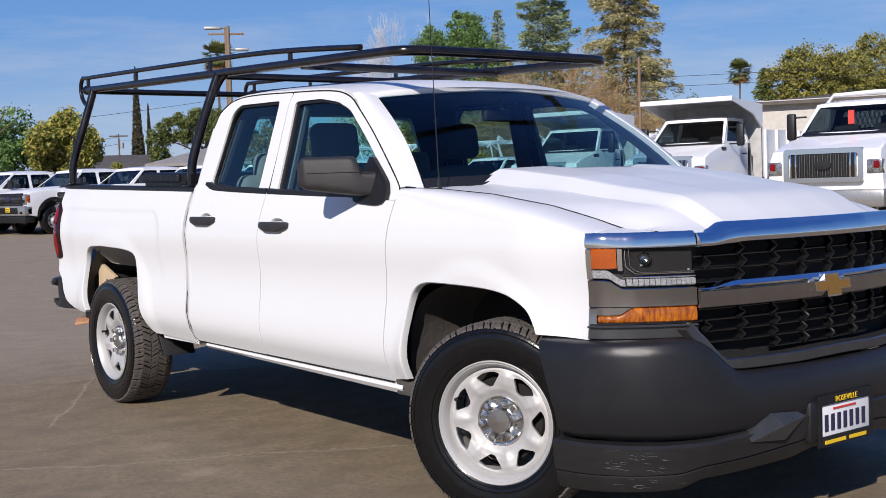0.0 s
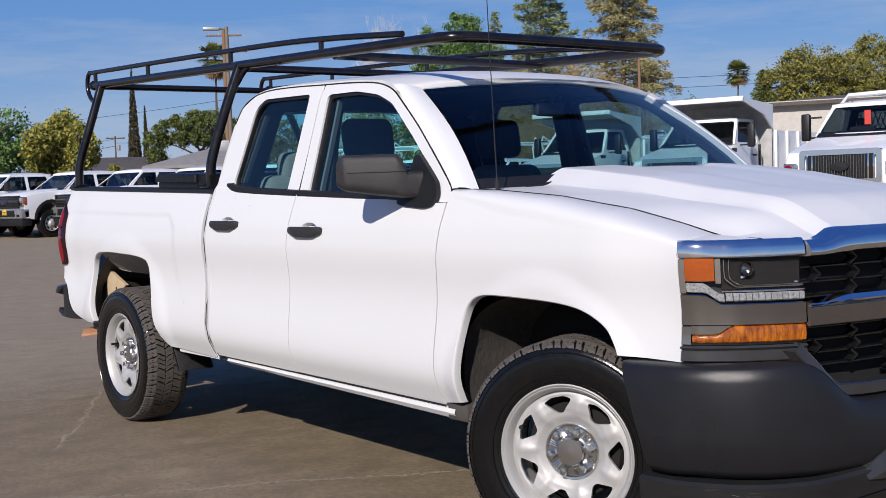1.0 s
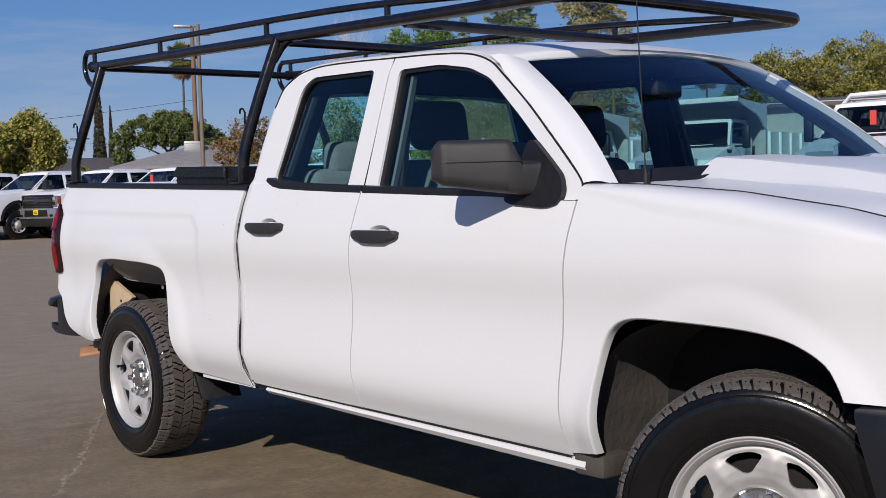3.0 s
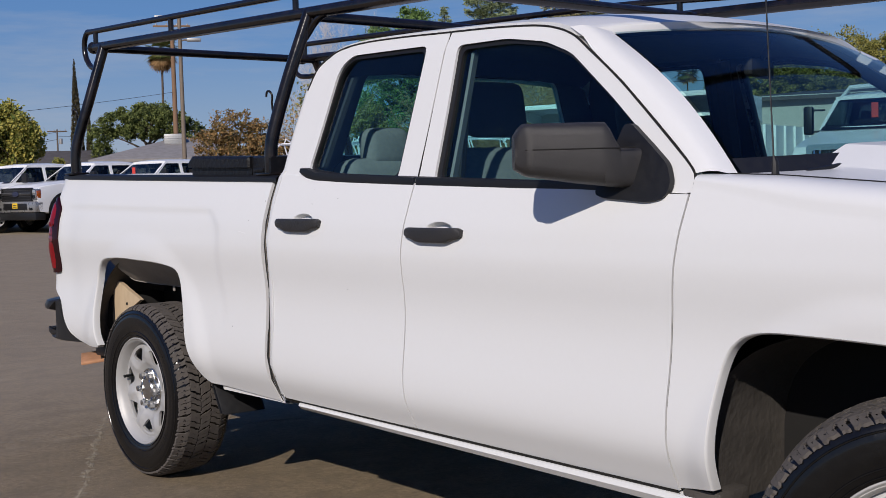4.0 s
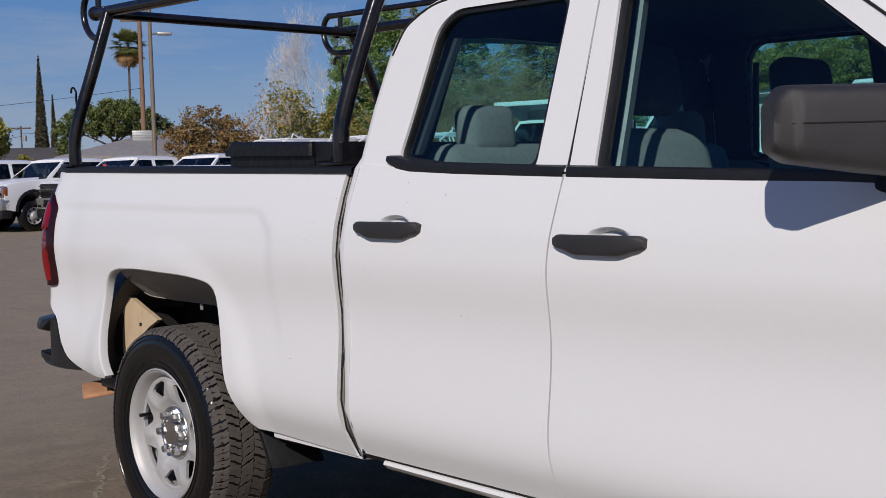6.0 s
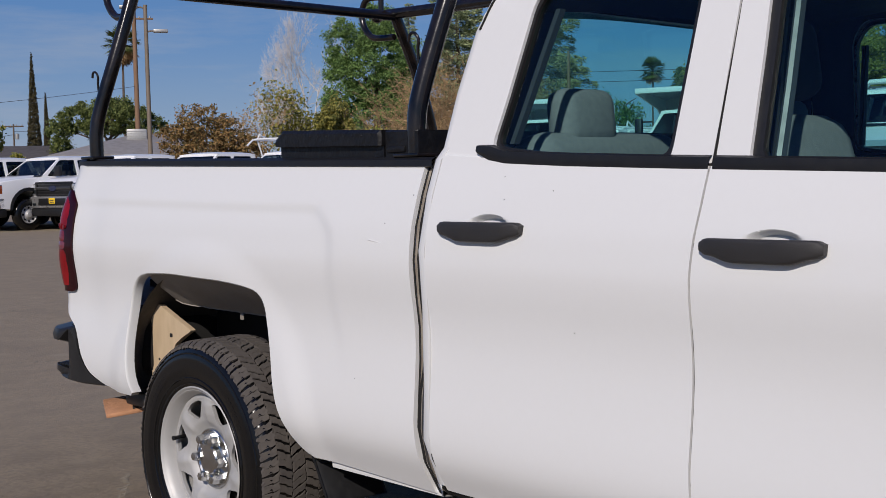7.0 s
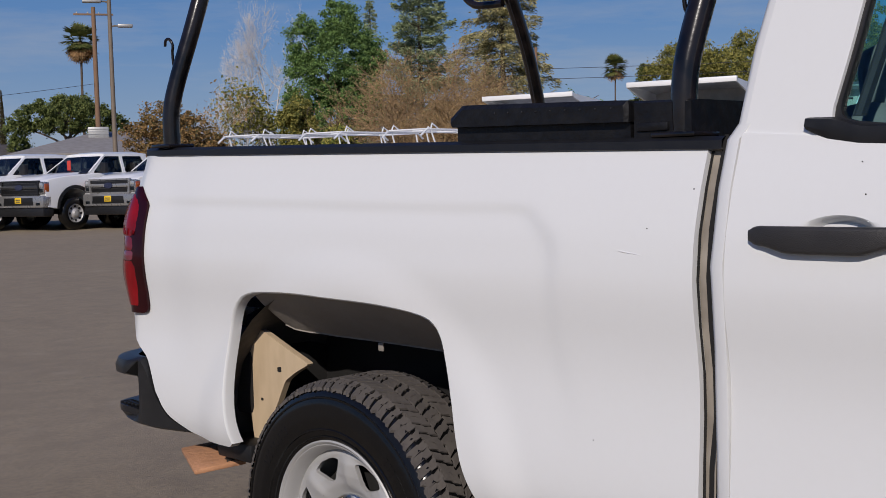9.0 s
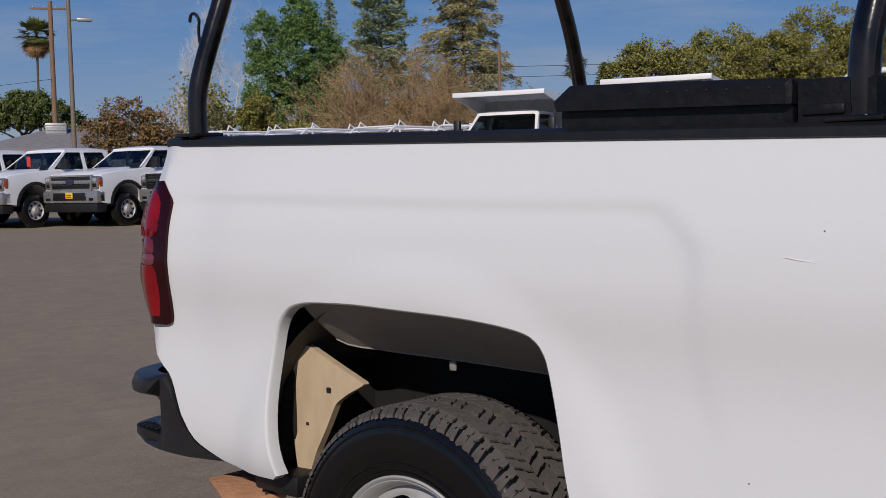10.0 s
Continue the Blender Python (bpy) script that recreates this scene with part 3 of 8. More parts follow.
    rows = patch([(arch[:21], rear_edge, 26), (arch[20:37], shoulder, 60), (arch[36:], [shoulder[-1], (4.212, 0.746)], 18)], 26, lambda x, z: (x, s * half_width(x, z), z))
    grid(bm, rows)
    rows = []
    for x, zs in shoulder:
        zt = crest(x)[0]
        ys = lerp_table([(3.0, 0.895), (3.3, 0.87), (3.8, 0.83), (4.25, 0.765)], x)
        w0 = half_width(x, zs)
        rows.append([(x, s * (ys + (w0 - ys) * math.cos(k / 9 * math.pi / 2) ** 0.8), zs + (zt - zs) * math.sin(k / 9 * math.pi / 2) ** 0.8) for k in range(10)])
    grid(bm, rows)
    bmesh.ops.remove_doubles(bm, verts=bm.verts, dist=0.0005)
    rim(bm, (0, -s * 0.03, 0))
    fender = part("front_fender", bm, WHITE, truck, sharp=60)
    bm = bmesh.new()
    fold(bm, arch, s, 3.6, 0.55)
    part("arch_lip", bm, WHITE, fender)

# dark seal, and near-black strips that put the panel gaps' shade into colour
    for name, pts in (("bed_gap_seal", [(lerp_table(GAP, z) - 0.0015, z, 0.0050, 0.004) for z in [0.47 + 0.087 * k for k in range(11)]]),
                      # this strip paints the shadow line beside the bed's edge
                      ("bed_edge_gap", [(lerp_table(GAP, z) - 0.0300, z, 0.0028, 0.012) for z in [0.47 + 0.086 * k for k in range(11)]]),
                      ("door_gap", [(1.946 - 0.010 * smooth01(1.25, 1.05, z) * smooth01(0.5, 0.7, z), z, 0.012, 0.007) for z in [0.48 + 0.082 * k for k in range(11)]]),
                      ("front_gap", [(lerp_table(FSEAM, z), z, 0.012, 0.007) for z in [0.48 + 0.077 * k for k in range(11)]]),
                      ("rear_gap", [(lerp_table(GAP, z) + 0.037, z, 0.010, 0.006) for z in [0.49 + 0.083 * k for k in range(11)]])):
        bm = bmesh.new()
        rows = []
        for x, z, half, deep in pts:
            y = half_width(x, z) - deep
            rows.append([(x - half, s * y, z), (x + half, s * y, z)])
        grid(bm, rows)
        part(name, bm, DARK, truck)
    # pale flange of the bed seen inside its gap
    bm = bmesh.new()
    grid(bm, [[(lerp_table(GAP, z) - 0.036, s * (half_width(0.9, z) - 0.026), z), (lerp_table(GAP, z) - 0.029, s * (half_width(0.9, z) - 0.016), z), (lerp_table(GAP, z) - 0.007, s * (half_width(0.9, z) - 0.016), z)] for z in [0.47 + 0.086 * k for k in range(11)]])
    part("bed_flange", bm, FLANGE, truck, "beige flange with worn marks")
    bm = bmesh.new()
    grid(bm, [[(x, s * (half_width(x, 0.48) - 0.016), 0.470 - 0.011 * (x - 1.18)), (x, s * (half_width(x, 0.49) - 0.004), 0.489 - 0.011 * (x - 1.18))] for x in spread(1.14, 3.03, 14)])
    part("sill_gap", bm, DARK, truck)
    bm = bmesh.new()
    tube(bm, [(x, s * (lerp_table([(3.0, 0.8915), (3.3, 0.867), (3.8, 0.827), (4.25, 0.763), (4.39, 0.760)], x)), lerp_table([(3.0, 1.302), (3.3, 1.288), (3.6, 1.262), (3.9, 1.215), (4.1, 1.165), (4.25, 1.121), (4.39, 1.119)], x) - 0.001) for x in spread(3.12, 4.38, 30)], 0.0042, 6)
    part("bonnet_gap", bm, DARK, truck)

# ---- bonnet ----
FACE = [(4.208, -0.962), (4.262, -0.935), (4.345, -0.855), (4.412, -0.762), (4.466, -0.665), (4.515, -0.45), (4.548, -0.22), (4.558, 0.0)]


def face_x(y, d=0.0):
    y = -abs(y)
    return float(np.interp(y, [p[1] for p in FACE], [p[0] for p in FACE])) + d


bm = bmesh.new()
rows = []
EDGE_Z = [(3.0, 1.302), (3.3, 1.288), (3.6, 1.262), (3.9, 1.215), (4.1, 1.165), (4.25, 1.121), (4.39, 1.119)]
EDGE_Y = [(3.0, 0.888), (3.3, 0.864), (3.8, 0.824), (4.25, 0.760), (4.39, 0.757)]
for i in range(41):
    u = i / 40
    x_side = 3.16 + (4.262 - 3.16) * u
    x_edge = x_side + u * u * (face_x(0.757) - 0.030 - 4.262)
    ys = lerp_table(EDGE_Y, x_edge)
    z_mid = lerp_table([(3.0, 1.300), (3.3, 1.288), (3.6, 1.262), (3.9, 1.215), (4.1, 1.165), (4.27, 1.120)], x_side)
    z_edge = lerp_table(EDGE_Z, x_edge)
    row = []
    for j in range(93):
        v = -1 + 2 * j / 92
        w = abs(v)
        y = v * ys
        zt = z_edge + (z_mid - z_edge) * smooth01(1.0, 0.72, w)
        # the front edge bows ahead, the rear edge follows the windscreen
        x = x_side + (1 - w ** 2.2) * 0.17 * (1 - u) + u * u * (face_x(y) - 0.030 - 4.262)
        dome = 0.024 * (1 - w ** (1.7 + 1.3 * u)) * (1 - 0.35 * u)
        # the raised middle, with a plain facet along each side that narrows towards the nose
        ramp = min(max((0.755 - 0.06 * u - w) / (0.150 - 0.05 * u), 0), 1)
        power = 0.060 * ramp * (1 - 0.60 * u) - 0.012 * smooth01(0.34, 0.20, w) * (1 - u)
        nose = -0.075 * smooth01(0.80, 1.0, u) * (1 - w ** 4) + 0.028 * smooth01(0.6, 0.9, u) * (1 - w ** 4)
        row.append((x, y, zt + dome + power + nose))
    rows.append(row)
grid(bm, rows)
rim(bm, (0, 0, -0.025))
part("bonnet", bm, WHITE, truck, sharp=9)

# ---- cab: frames of the side windows, roof, pillars, rear wall, windscreen ----
R_WIN = rounded([(1.291, 1.345), (1.312, 1.468), (1.345, 1.715), (1.40, 1.772), (1.850, 1.762), (1.840, 1.303), (1.529, 1.316)], 0.035)
R_OUT = [(1.128, 1.340), (1.140, 1.50), (1.165, 1.66), (1.205, 1.745), (1.285, 1.797), (1.42, 1.815), (1.65, 1.812), (1.946, 1.798), (1.946, 1.296), (1.55, 1.312), (1.27, 1.330)]
F_WIN = rounded([(2.032, 1.292), (2.024, 1.532), (2.012, 1.746), (2.25, 1.742), (2.425, 1.714), (2.545, 1.668), (2.741, 1.522), (2.93, 1.37), (2.99, 1.312), (2.984, 1.252), (2.6, 1.270)], 0.03)
F_OUT = [(1.952, 1.295), (1.952, 1.798), (2.20, 1.785), (2.40, 1.765), (2.53, 1.727), (2.62, 1.668), (2.76, 1.568), (2.90, 1.455), (3.0, 1.372), (3.065, 1.315), (3.082, 1.285), (3.079, 1.247), (2.6, 1.268)]
for s, tag in ((-1, "right"), (1, "left")):
    bed, rear_door, front_door = side_parts[tag]
    for outer, inner, owner in ((R_OUT, R_WIN, rear_door), (F_OUT, F_WIN, front_door)):
        bm = bmesh.new()
        ring(bm, outer, inner, lambda u, v: (u, s * cab_w(v), v), 2, 72)
        rim(bm, (0, -s * 0.035, 0))
        part("window_frame", bm, WHITE, owner, sharp=45)
        # dark trim on the inner side
        bm = bmesh.new()
        ring(bm, outer, inner, lambda u, v: (u, s * (cab_w(v) - 0.040), v), 2, 48)
        part("inner_trim", bm, CABIN, owner)
        # black seal round the glass
        bm = bmesh.new()
        cx, cz = sum(p[0] for p in inner) / len(inner), sum(p[1] for p in inner) / len(inner)
        small = [(cx + (x - cx) * 0.955, cz + (z - cz) * 0.935) for x, z in inner]
        ring(bm, inner, small, lambda u, v: (u, s * (cab_w(v) - 0.010), v), 1, 72)
        rim(bm, (0, -s * 0.02, 0))
        part("window_seal", bm, TRIM, owner)
        bm = bmesh.new()
        sheet(bm, [(cx + (x - cx) * 0.985, cz + (z - cz) * 0.975) for x, z in inner], lambda u, v: (u, s * (cab_w(v) - 0.020), v))
        pane = part("window_pane", bm, GLASS, owner)
        pane.visible_shadow = False
    # dark weather seal along the door tops and the front pillar
    for owner, pts in ((rear_door, R_OUT[2:8]), (front_door, F_OUT[1:12]), (rear_door, [(1.949, 1.30), (1.949, 1.797)])):
        bm = bmesh.new()
        tube(bm, curve([(a, s * (cab_w(b) + 0.0005), b) for a, b in pts], 4), 0.0036, 6)
        part("door_seal", bm, DARK, owner)
    # black moulding along the belt
    for owner, a, b in ((rear_door, 1.255, 1.944), (front_door, 1.954, 3.00)):
        bm = bmesh.new()
        rows = []
        for x in spread(a, b, 14):
            z = lerp_table(BELT, x)
            t = 0.5 + 0.5 * smooth01(a, a + 0.05, x) if a < 1.5 else 1
            w = cab_w(z)
            lift = 0.02 * smooth01(1.36, 1.255, x)
            rows.append([(x, s * (w - 0.005), z + 0.022 * t + lift), (x, s * (w + 0.008), z + 0.018 * t + lift), (x, s * (w + 0.012), z - 0.004 + lift), (x, s * (w + 0.006), z - 0.020 * t + lift), (x, s * (w - 0.01), z - 0.024 * t + lift)])
        grid(bm, rows)
        part("belt_moulding", bm, TRIM, owner)

EDGE = [(1.162, 1.695), (1.205, 1.757), (1.285, 1.808), (1.42, 1.826), (1.65, 1.823), (1.95, 1.810), (2.20, 1.797), (2.42, 1.775), (2.56, 1.735)]


def screen_point(v, k):
    """v across -1..1, k from the base 0 to the top 1 of the windscreen."""
    base = Vector((3.168 + 0.282 * (1 - v * v), v * 0.862, 1.290 + 0.014 * (1 - v * v)))
    top = Vector((2.608 + 0.110 * (1 - v * v), v * 0.702, 1.729 + 0.034 * (1 - v * v)))
    p = base.lerp(top, k)
    p.x += 0.035 * math.sin(math.pi * k)
    p.z += 0.012 * math.sin(math.pi * k)
    return p


bm = bmesh.new()
rows = []
edge = [(p.x, p.z) for p in curve([(a, 0, b) for a, b in EDGE], 4)]
x_first, x_last = edge[0][0], edge[-1][0]
for i, (x, z) in enumerate(edge):
    u = (x - x_first) / (x_last - x_first)
    row = []
    w = cab_w(z) - 0.004
    crown = 0.056
    for j in range(33):
        v = -1 + 2 * j / 32
        xx = x + (1 - v * v) * (0.155 * smooth01(2.1, 2.56, x) - 0.030 * smooth01(1.4, 1.12, x))
        zz = z + crown * (1 - abs(v) ** 2.6) - 0.016 * smooth01(2.2, 2.56, x) * (1 - v * v)
        row.append((xx, v * w, zz))
    rows.append(row)
# joins the top of the windscreen
rows.append([tuple(screen_point(-1 + 2 * j / 32, 1.0) + Vector((-0.01, 0, 0.012))) for j in range(33)])
grid(bm, rows)
rim(bm, (0, 0, -0.02))
part("roof", bm, WHITE, truck, sharp=60)

for s in (-1, 1):
    # pillar between door and windscreen
    bm = bmesh.new()
    rows = []
    for k in range(13):
        t = k / 12
        z = 1.300 + (1.748 - 1.300) * t
        x = lerp_table([(1.285, 3.088), (1.315, 3.072), (1.372, 3.007), (1.455, 2.907), (1.568, 2.767), (1.668, 2.628), (1.735, 2.56), (1.76, 2.48)], z)
        a = Vector((x, s * (cab_w(z) + 0.001), z))
        b = screen_point(s * 1.0, t)
        m = a.lerp(b, 0.5) + Vector((0.012, s * 0.012, 0.008))
        rows.append([a + Vector((-0.004, -s * 0.02, 0)), a, a.lerp(m, 0.55) + Vector((0.004, s * 0.004, 0.003)), m, m.lerp(b, 0.6), b, b + Vector((-0.02, -s * 0.01, -0.02))])
    grid(bm, rows)
    part("front_pillar", bm, WHITE, truck, sharp=60)
    # rear corner of the cab
    bm = bmesh.new()
    rows = []
    for z in [0.50, 0.62, 0.75, 0.95, 1.1, 1.24, 1.33, 1.36, 1.5, 1.6, 1.66, 1.70, 1.735]:
        w = half_width(1.12, z) if z < 1.34 else cab_w(z)
        x = lerp_table(GAP, z) + 0.010 if z < 1.34 else lerp_table([(1.34, 1.112), (1.50, 1.122), (1.66, 1.147), (1.735, 1.182)], z)
        rows.append([(x + 0.028, s * (w - 0.012), z), (x + 0.026, s * w, z), (x + 0.006, s * (w - 0.001), z), (x - 0.004, s * (w - 0.008), z), (x - 0.010, s * (w - 0.028), z), (x - 0.012, s * (w - 0.10), z)])
    grid(bm, rows)
    part("cab_corner", bm, WHITE, truck, sharp=60)

# rear wall with its window
bm = bmesh.new()
outer = [(-0.86, 1.30), (-0.80, 1.60), (-0.745, 1.70), (-0.60, 1.768), (0.60, 1.768), (0.745, 1.70), (0.80, 1.60), (0.86, 1.30), (0.86, 0.60), (-0.86, 0.60)]
inner = rounded([(-0.685, 1.36), (-0.655, 1.44), (-0.545, 1.735), (0.545, 1.735), (0.655, 1.44), (0.685, 1.36)], 0.04)
ring(bm, outer, inner, lambda u, v: (1.125 + 0.08 * max(0, v - 1.4) ** 1.2, u, v), 2, 60)
rim(bm, (0.03, 0, 0))
part("rear_wall", bm, WHITE, truck)
bm = bmesh.new()
ring(bm, outer, inner, lambda u, v: (1.160 + 0.08 * max(0, v - 1.4) ** 1.2, u * 0.985, v), 2, 60)
part("rear_trim", bm, CABIN, truck)
bm = bmesh.new()
sheet(bm, inner, lambda u, v: (1.138 + 0.08 * max(0, v - 1.4) ** 1.2, u, v))
part("rear_window", bm, GLASS, truck).visible_shadow = False
bm = bmesh.new()
grid(bm, [[screen_point(-0.985 + 1.97 * j / 24, k / 10) + Vector((0, 0, -0.004)) for j in range(25)] for k in range(11)])
part("windscreen", bm, SCREEN, truck).visible_shadow = False
# dark border along the windscreen's base, and the cowl
bm = bmesh.new()
grid(bm, [[screen_point(-1.0 + 2.0 * j / 24, k) + Vector((0.006 + 0.02 * (1 - q), 0, -0.012 * (1 - q) + 0.004)) for j in range(25)] for k, q in ((-0.12, 0), (-0.02, 0.5), (0.085, 1))])
part("cowl", bm, TRIM, truck)


# ---- front end ----
def face_strip(bm, y0, y1, z0, z1, d, depth=0.03, n=16, tilt=0.0, round_=0.006, lean=0.0):
    """A band that follows the curved front; z0 and z1 may be functions of y."""
    f0 = z0 if callable(z0) else (lambda y: z0)
    f1 = z1 if callable(z1) else (lambda y: z1)
    rows = []
    for k in range(n + 1):
        y = y0 + (y1 - y0) * k / n
        a, b = f0(y), f1(y)
        x = face_x(y, d)
        c = (a + b) / 2
        rows.append([(x - depth, y, a), (x - round_, y, a), (x, y, a + round_), (x + tilt - lean * (c - a), y, c), (x - lean * (b - a), y, b - round_), (x - round_ - lean * (b - a), y, b), (x - depth - lean * (b - a), y, b)])
    vs = grid(bm, rows)
    bm.faces.new(vs[0])
    bm.faces.new(vs[-1])
    return bm


bm = bmesh.new()
face_strip(bm, -0.655, 0.655, 0.60, 1.10, -0.075, 0.01, 24)
grille = part("grille", bm, DARK, truck, "black honeycomb grille with chrome bars")
# mesh of long hexagons in two fields
GR_LOW = lambda y: lerp_table([(-0.66, 0.78), (-0.56, 0.69), (0.0, 0.662), (0.56, 0.69), (0.66, 0.78)], y)
for z_a, z_b, n_r in ((0.934, 1.072, 3), (0.640, 0.838, 5)):
    bm = bmesh.new()
    pitch, hgt = 0.158, (z_b - z_a) / n_r

    def blade(p, q, w, deep=0.03, proud=0.0):
        """A slat between two (y, z) points on the front."""
        rows = []
        for (y, z) in (p, q):
            x = face_x(y, -0.030 + proud)
            rows.append([(x - deep, y, z - w), (x - 0.004, y, z - w), (x, y, z - w * 0.4), (x, y, z + w * 0.4), (x - 0.004, y, z + w), (x - deep, y, z + w)])
        grid(bm, rows)
    for r in range(n_r + 1):
        z = z_a + hgt * r
        for k in range(22):
            y, y1 = -0.65 + 1.30 * k / 22, -0.65 + 1.30 * (k + 1) / 22
            if z_b < 0.9 and z < max(GR_LOW(y), GR_LOW(y1)):
                continue
            blade((y, z), (y1, z), 0.0045)
        if r == n_r:
            break
        for k in range(-6, 7):
            y = (k + 0.16) * pitch + (0.012 if r % 2 else 0)
            if abs(y) > 0.60 or (z_b < 0.9 and z < GR_LOW(y)):
                continue
            tip = 0.030
            blade((y - tip / 2, z), (y + tip / 2, z + hgt / 2), 0.005, 0.03, 0.008)
            blade((y + tip / 2, z + hgt / 2), (y - tip / 2, z + hgt), 0.005, 0.03, 0.008)
    part("grille_mesh", bm, MESHBLACK, grille)
UP = lambda y: 1.112 + 0.034 * smooth01(0.60, 0.52, abs(y))
for y0, y1 in ((-0.659, 0.659),):
    bm = bmesh.new()
    rows = []
    for k in range(45):
        y = y0 + (y1 - y0) * k / 44
        a, b = 1.062 + 0.010 * smooth01(0.62, 0.45, abs(y)), UP(y)
        x = face_x(y, 0.014)
        rows.append([(x - 0.06, y, a), (x - 0.006, y, a), (x, y, a + 0.002)] + [(x + o * (b - a), y, a + q * (b - a)) for o, q in ((0.05, 0.10), (0.07, 0.20), (0.06, 0.32), (0.0, 0.52), (-0.12, 0.75), (-0.32, 0.97), (-0.40, 1.0))] + [(x - 0.06, y, b)])
    vs = grid(bm, rows)
    bm.faces.new(vs[0])
    bm.faces.new(vs[-1])
    part("chrome_bar", bm, CHROME, grille)
    bm = bmesh.new()
    face_strip(bm, y0, y1, 0.9085, lambda y: 0.918 + 0.020 * smooth01(0.62, 0.50, abs(y)), 0.020, 0.06, 40, 0.006)
    part("chrome_bar", bm, CHROME, grille)
    # Lower half of the chrome bar; the ground's brown-grey reflection darkens its colour.
    bm = bmesh.new()
    face_strip(bm, y0, y1, 0.848, 0.908, 0.014, 0.06, 30, 0.0005, 0.003)
    part("grey_bar", bm, SMOKED, grille)
# lower surround of the grille
bm = bmesh.new()
rows, bead = [], []
half_run = along([(-0.715, 0.790), (-0.690, 0.757), (-0.632, 0.690), (-0.590, 0.655), (-0.560, 0.646), (-0.50, 0.643), (-0.25, 0.642), (0.0, 0.648)], 40)
for a, b in half_run + [(-p, q) for p, q in reversed(half_run[:-1])]:
    x = face_x(a, 0.012)
    t = smooth01(0.52, 0.62, abs(a))
    ny, nz_ = (math.copysign(0.78, a) * t, -1 + 0.38 * t)
    rows.append([(x + d, a + ny * o, b + nz_ * o) for d, o in ((-0.05, -0.019), (0.016, -0.019), (0.024, -0.014), (0.025, 0.016), (0.020, 0.020), (-0.05, 0.022))])
    bead.append((x + 0.019, a - ny * 0.018, b - nz_ * 0.018))
grid(bm, rows)
edge_bm = bmesh.new()
tube(edge_bm, bead, 0.0022, 6)
part("surround_bead", edge_bm, SMOKED, grille)
part("grille_surround", bm, GREYTRIM, grille, sharp=25)
# emblem as a plain cross shape
bm = bmesh.new()
em = [(-0.115, -0.018), (-0.045, -0.018), (-0.038, -0.044), (0.052, -0.044), (0.045, -0.018), (0.115, -0.018), (0.105, 0.020), (0.035, 0.020), (0.028, 0.046), (-0.062, 0.046), (-0.055, 0.020), (-0.125, 0.020)]
sheet(bm, em, lambda u, v: (4.595, u * 0.86 - 0.038, 0.889 + v * 0.80), Vector((-0.03, 0, 0)))
part("emblem", bm, GOLD, grille, "plain gold emblem shape")
bm = bmesh.new()
ring(bm, [(a * 1.10, b * 1.2) for a, b in em], em, lambda u, v: (4.594, u * 0.86 - 0.042, 0.889 + v * 0.80), 1, 40)
rim(bm, (-0.03, 0, 0))
part("emblem_edge", bm, CHROME, grille)



def lamp_point(s, q, z, d=0.0):
    """A point on the lamp's smooth face: q from its outer edge 0 to the grille 1."""
    w = half_width(4.213, z)
    y = w + (0.661 - w) * q
    x = face_x(0.962 + (0.661 - 0.962) * q) - 0.22 * max(z - 1.072, 0) * min(q * 4, 1) + 0.02 * (0.93 - z) * min(q * 4, 1) * (z < 0.93)
    a, b = face_x(0.962 - 0.301 * max(q - 0.02, 0)), face_x(0.962 - 0.301 * min(q + 0.02, 1))
    n = Vector((0.012, b - a)).normalized()
    return Vector((x + n.x * d, s * (y + n.y * d), z))


def lamp_strip(s, q0, q1, z0, z1, d=0.0, depth=0.03, n=20, soft=0.003, crown=0.0):
    """A flush piece of the lamp with small rounded edges and closed ends."""
    f0 = z0 if callable(z0) else (lambda q: z0)
    f1 = z1 if callable(z1) else (lambda q: z1)
    bm = bmesh.new()
    rows = []
    for k in range(n + 1):
        q = q0 + (q1 - q0) * k / n
        a, b = f0(q), f1(q)
        e = soft if 0 < k < n else soft + 0.002
        rows.append([lamp_point(s, q, a, d - depth), lamp_point(s, q, a, d - e), lamp_point(s, q, a + soft, d), lamp_point(s, q, (a + b) / 2, d + crown), lamp_point(s, q, b - soft, d), lamp_point(s, q, b, d - e), lamp_point(s, q, b, d - depth)])
    vs = grid(bm, rows)
    bm.faces.new(vs[0])
    bm.faces.new(vs[-1])
    return bm


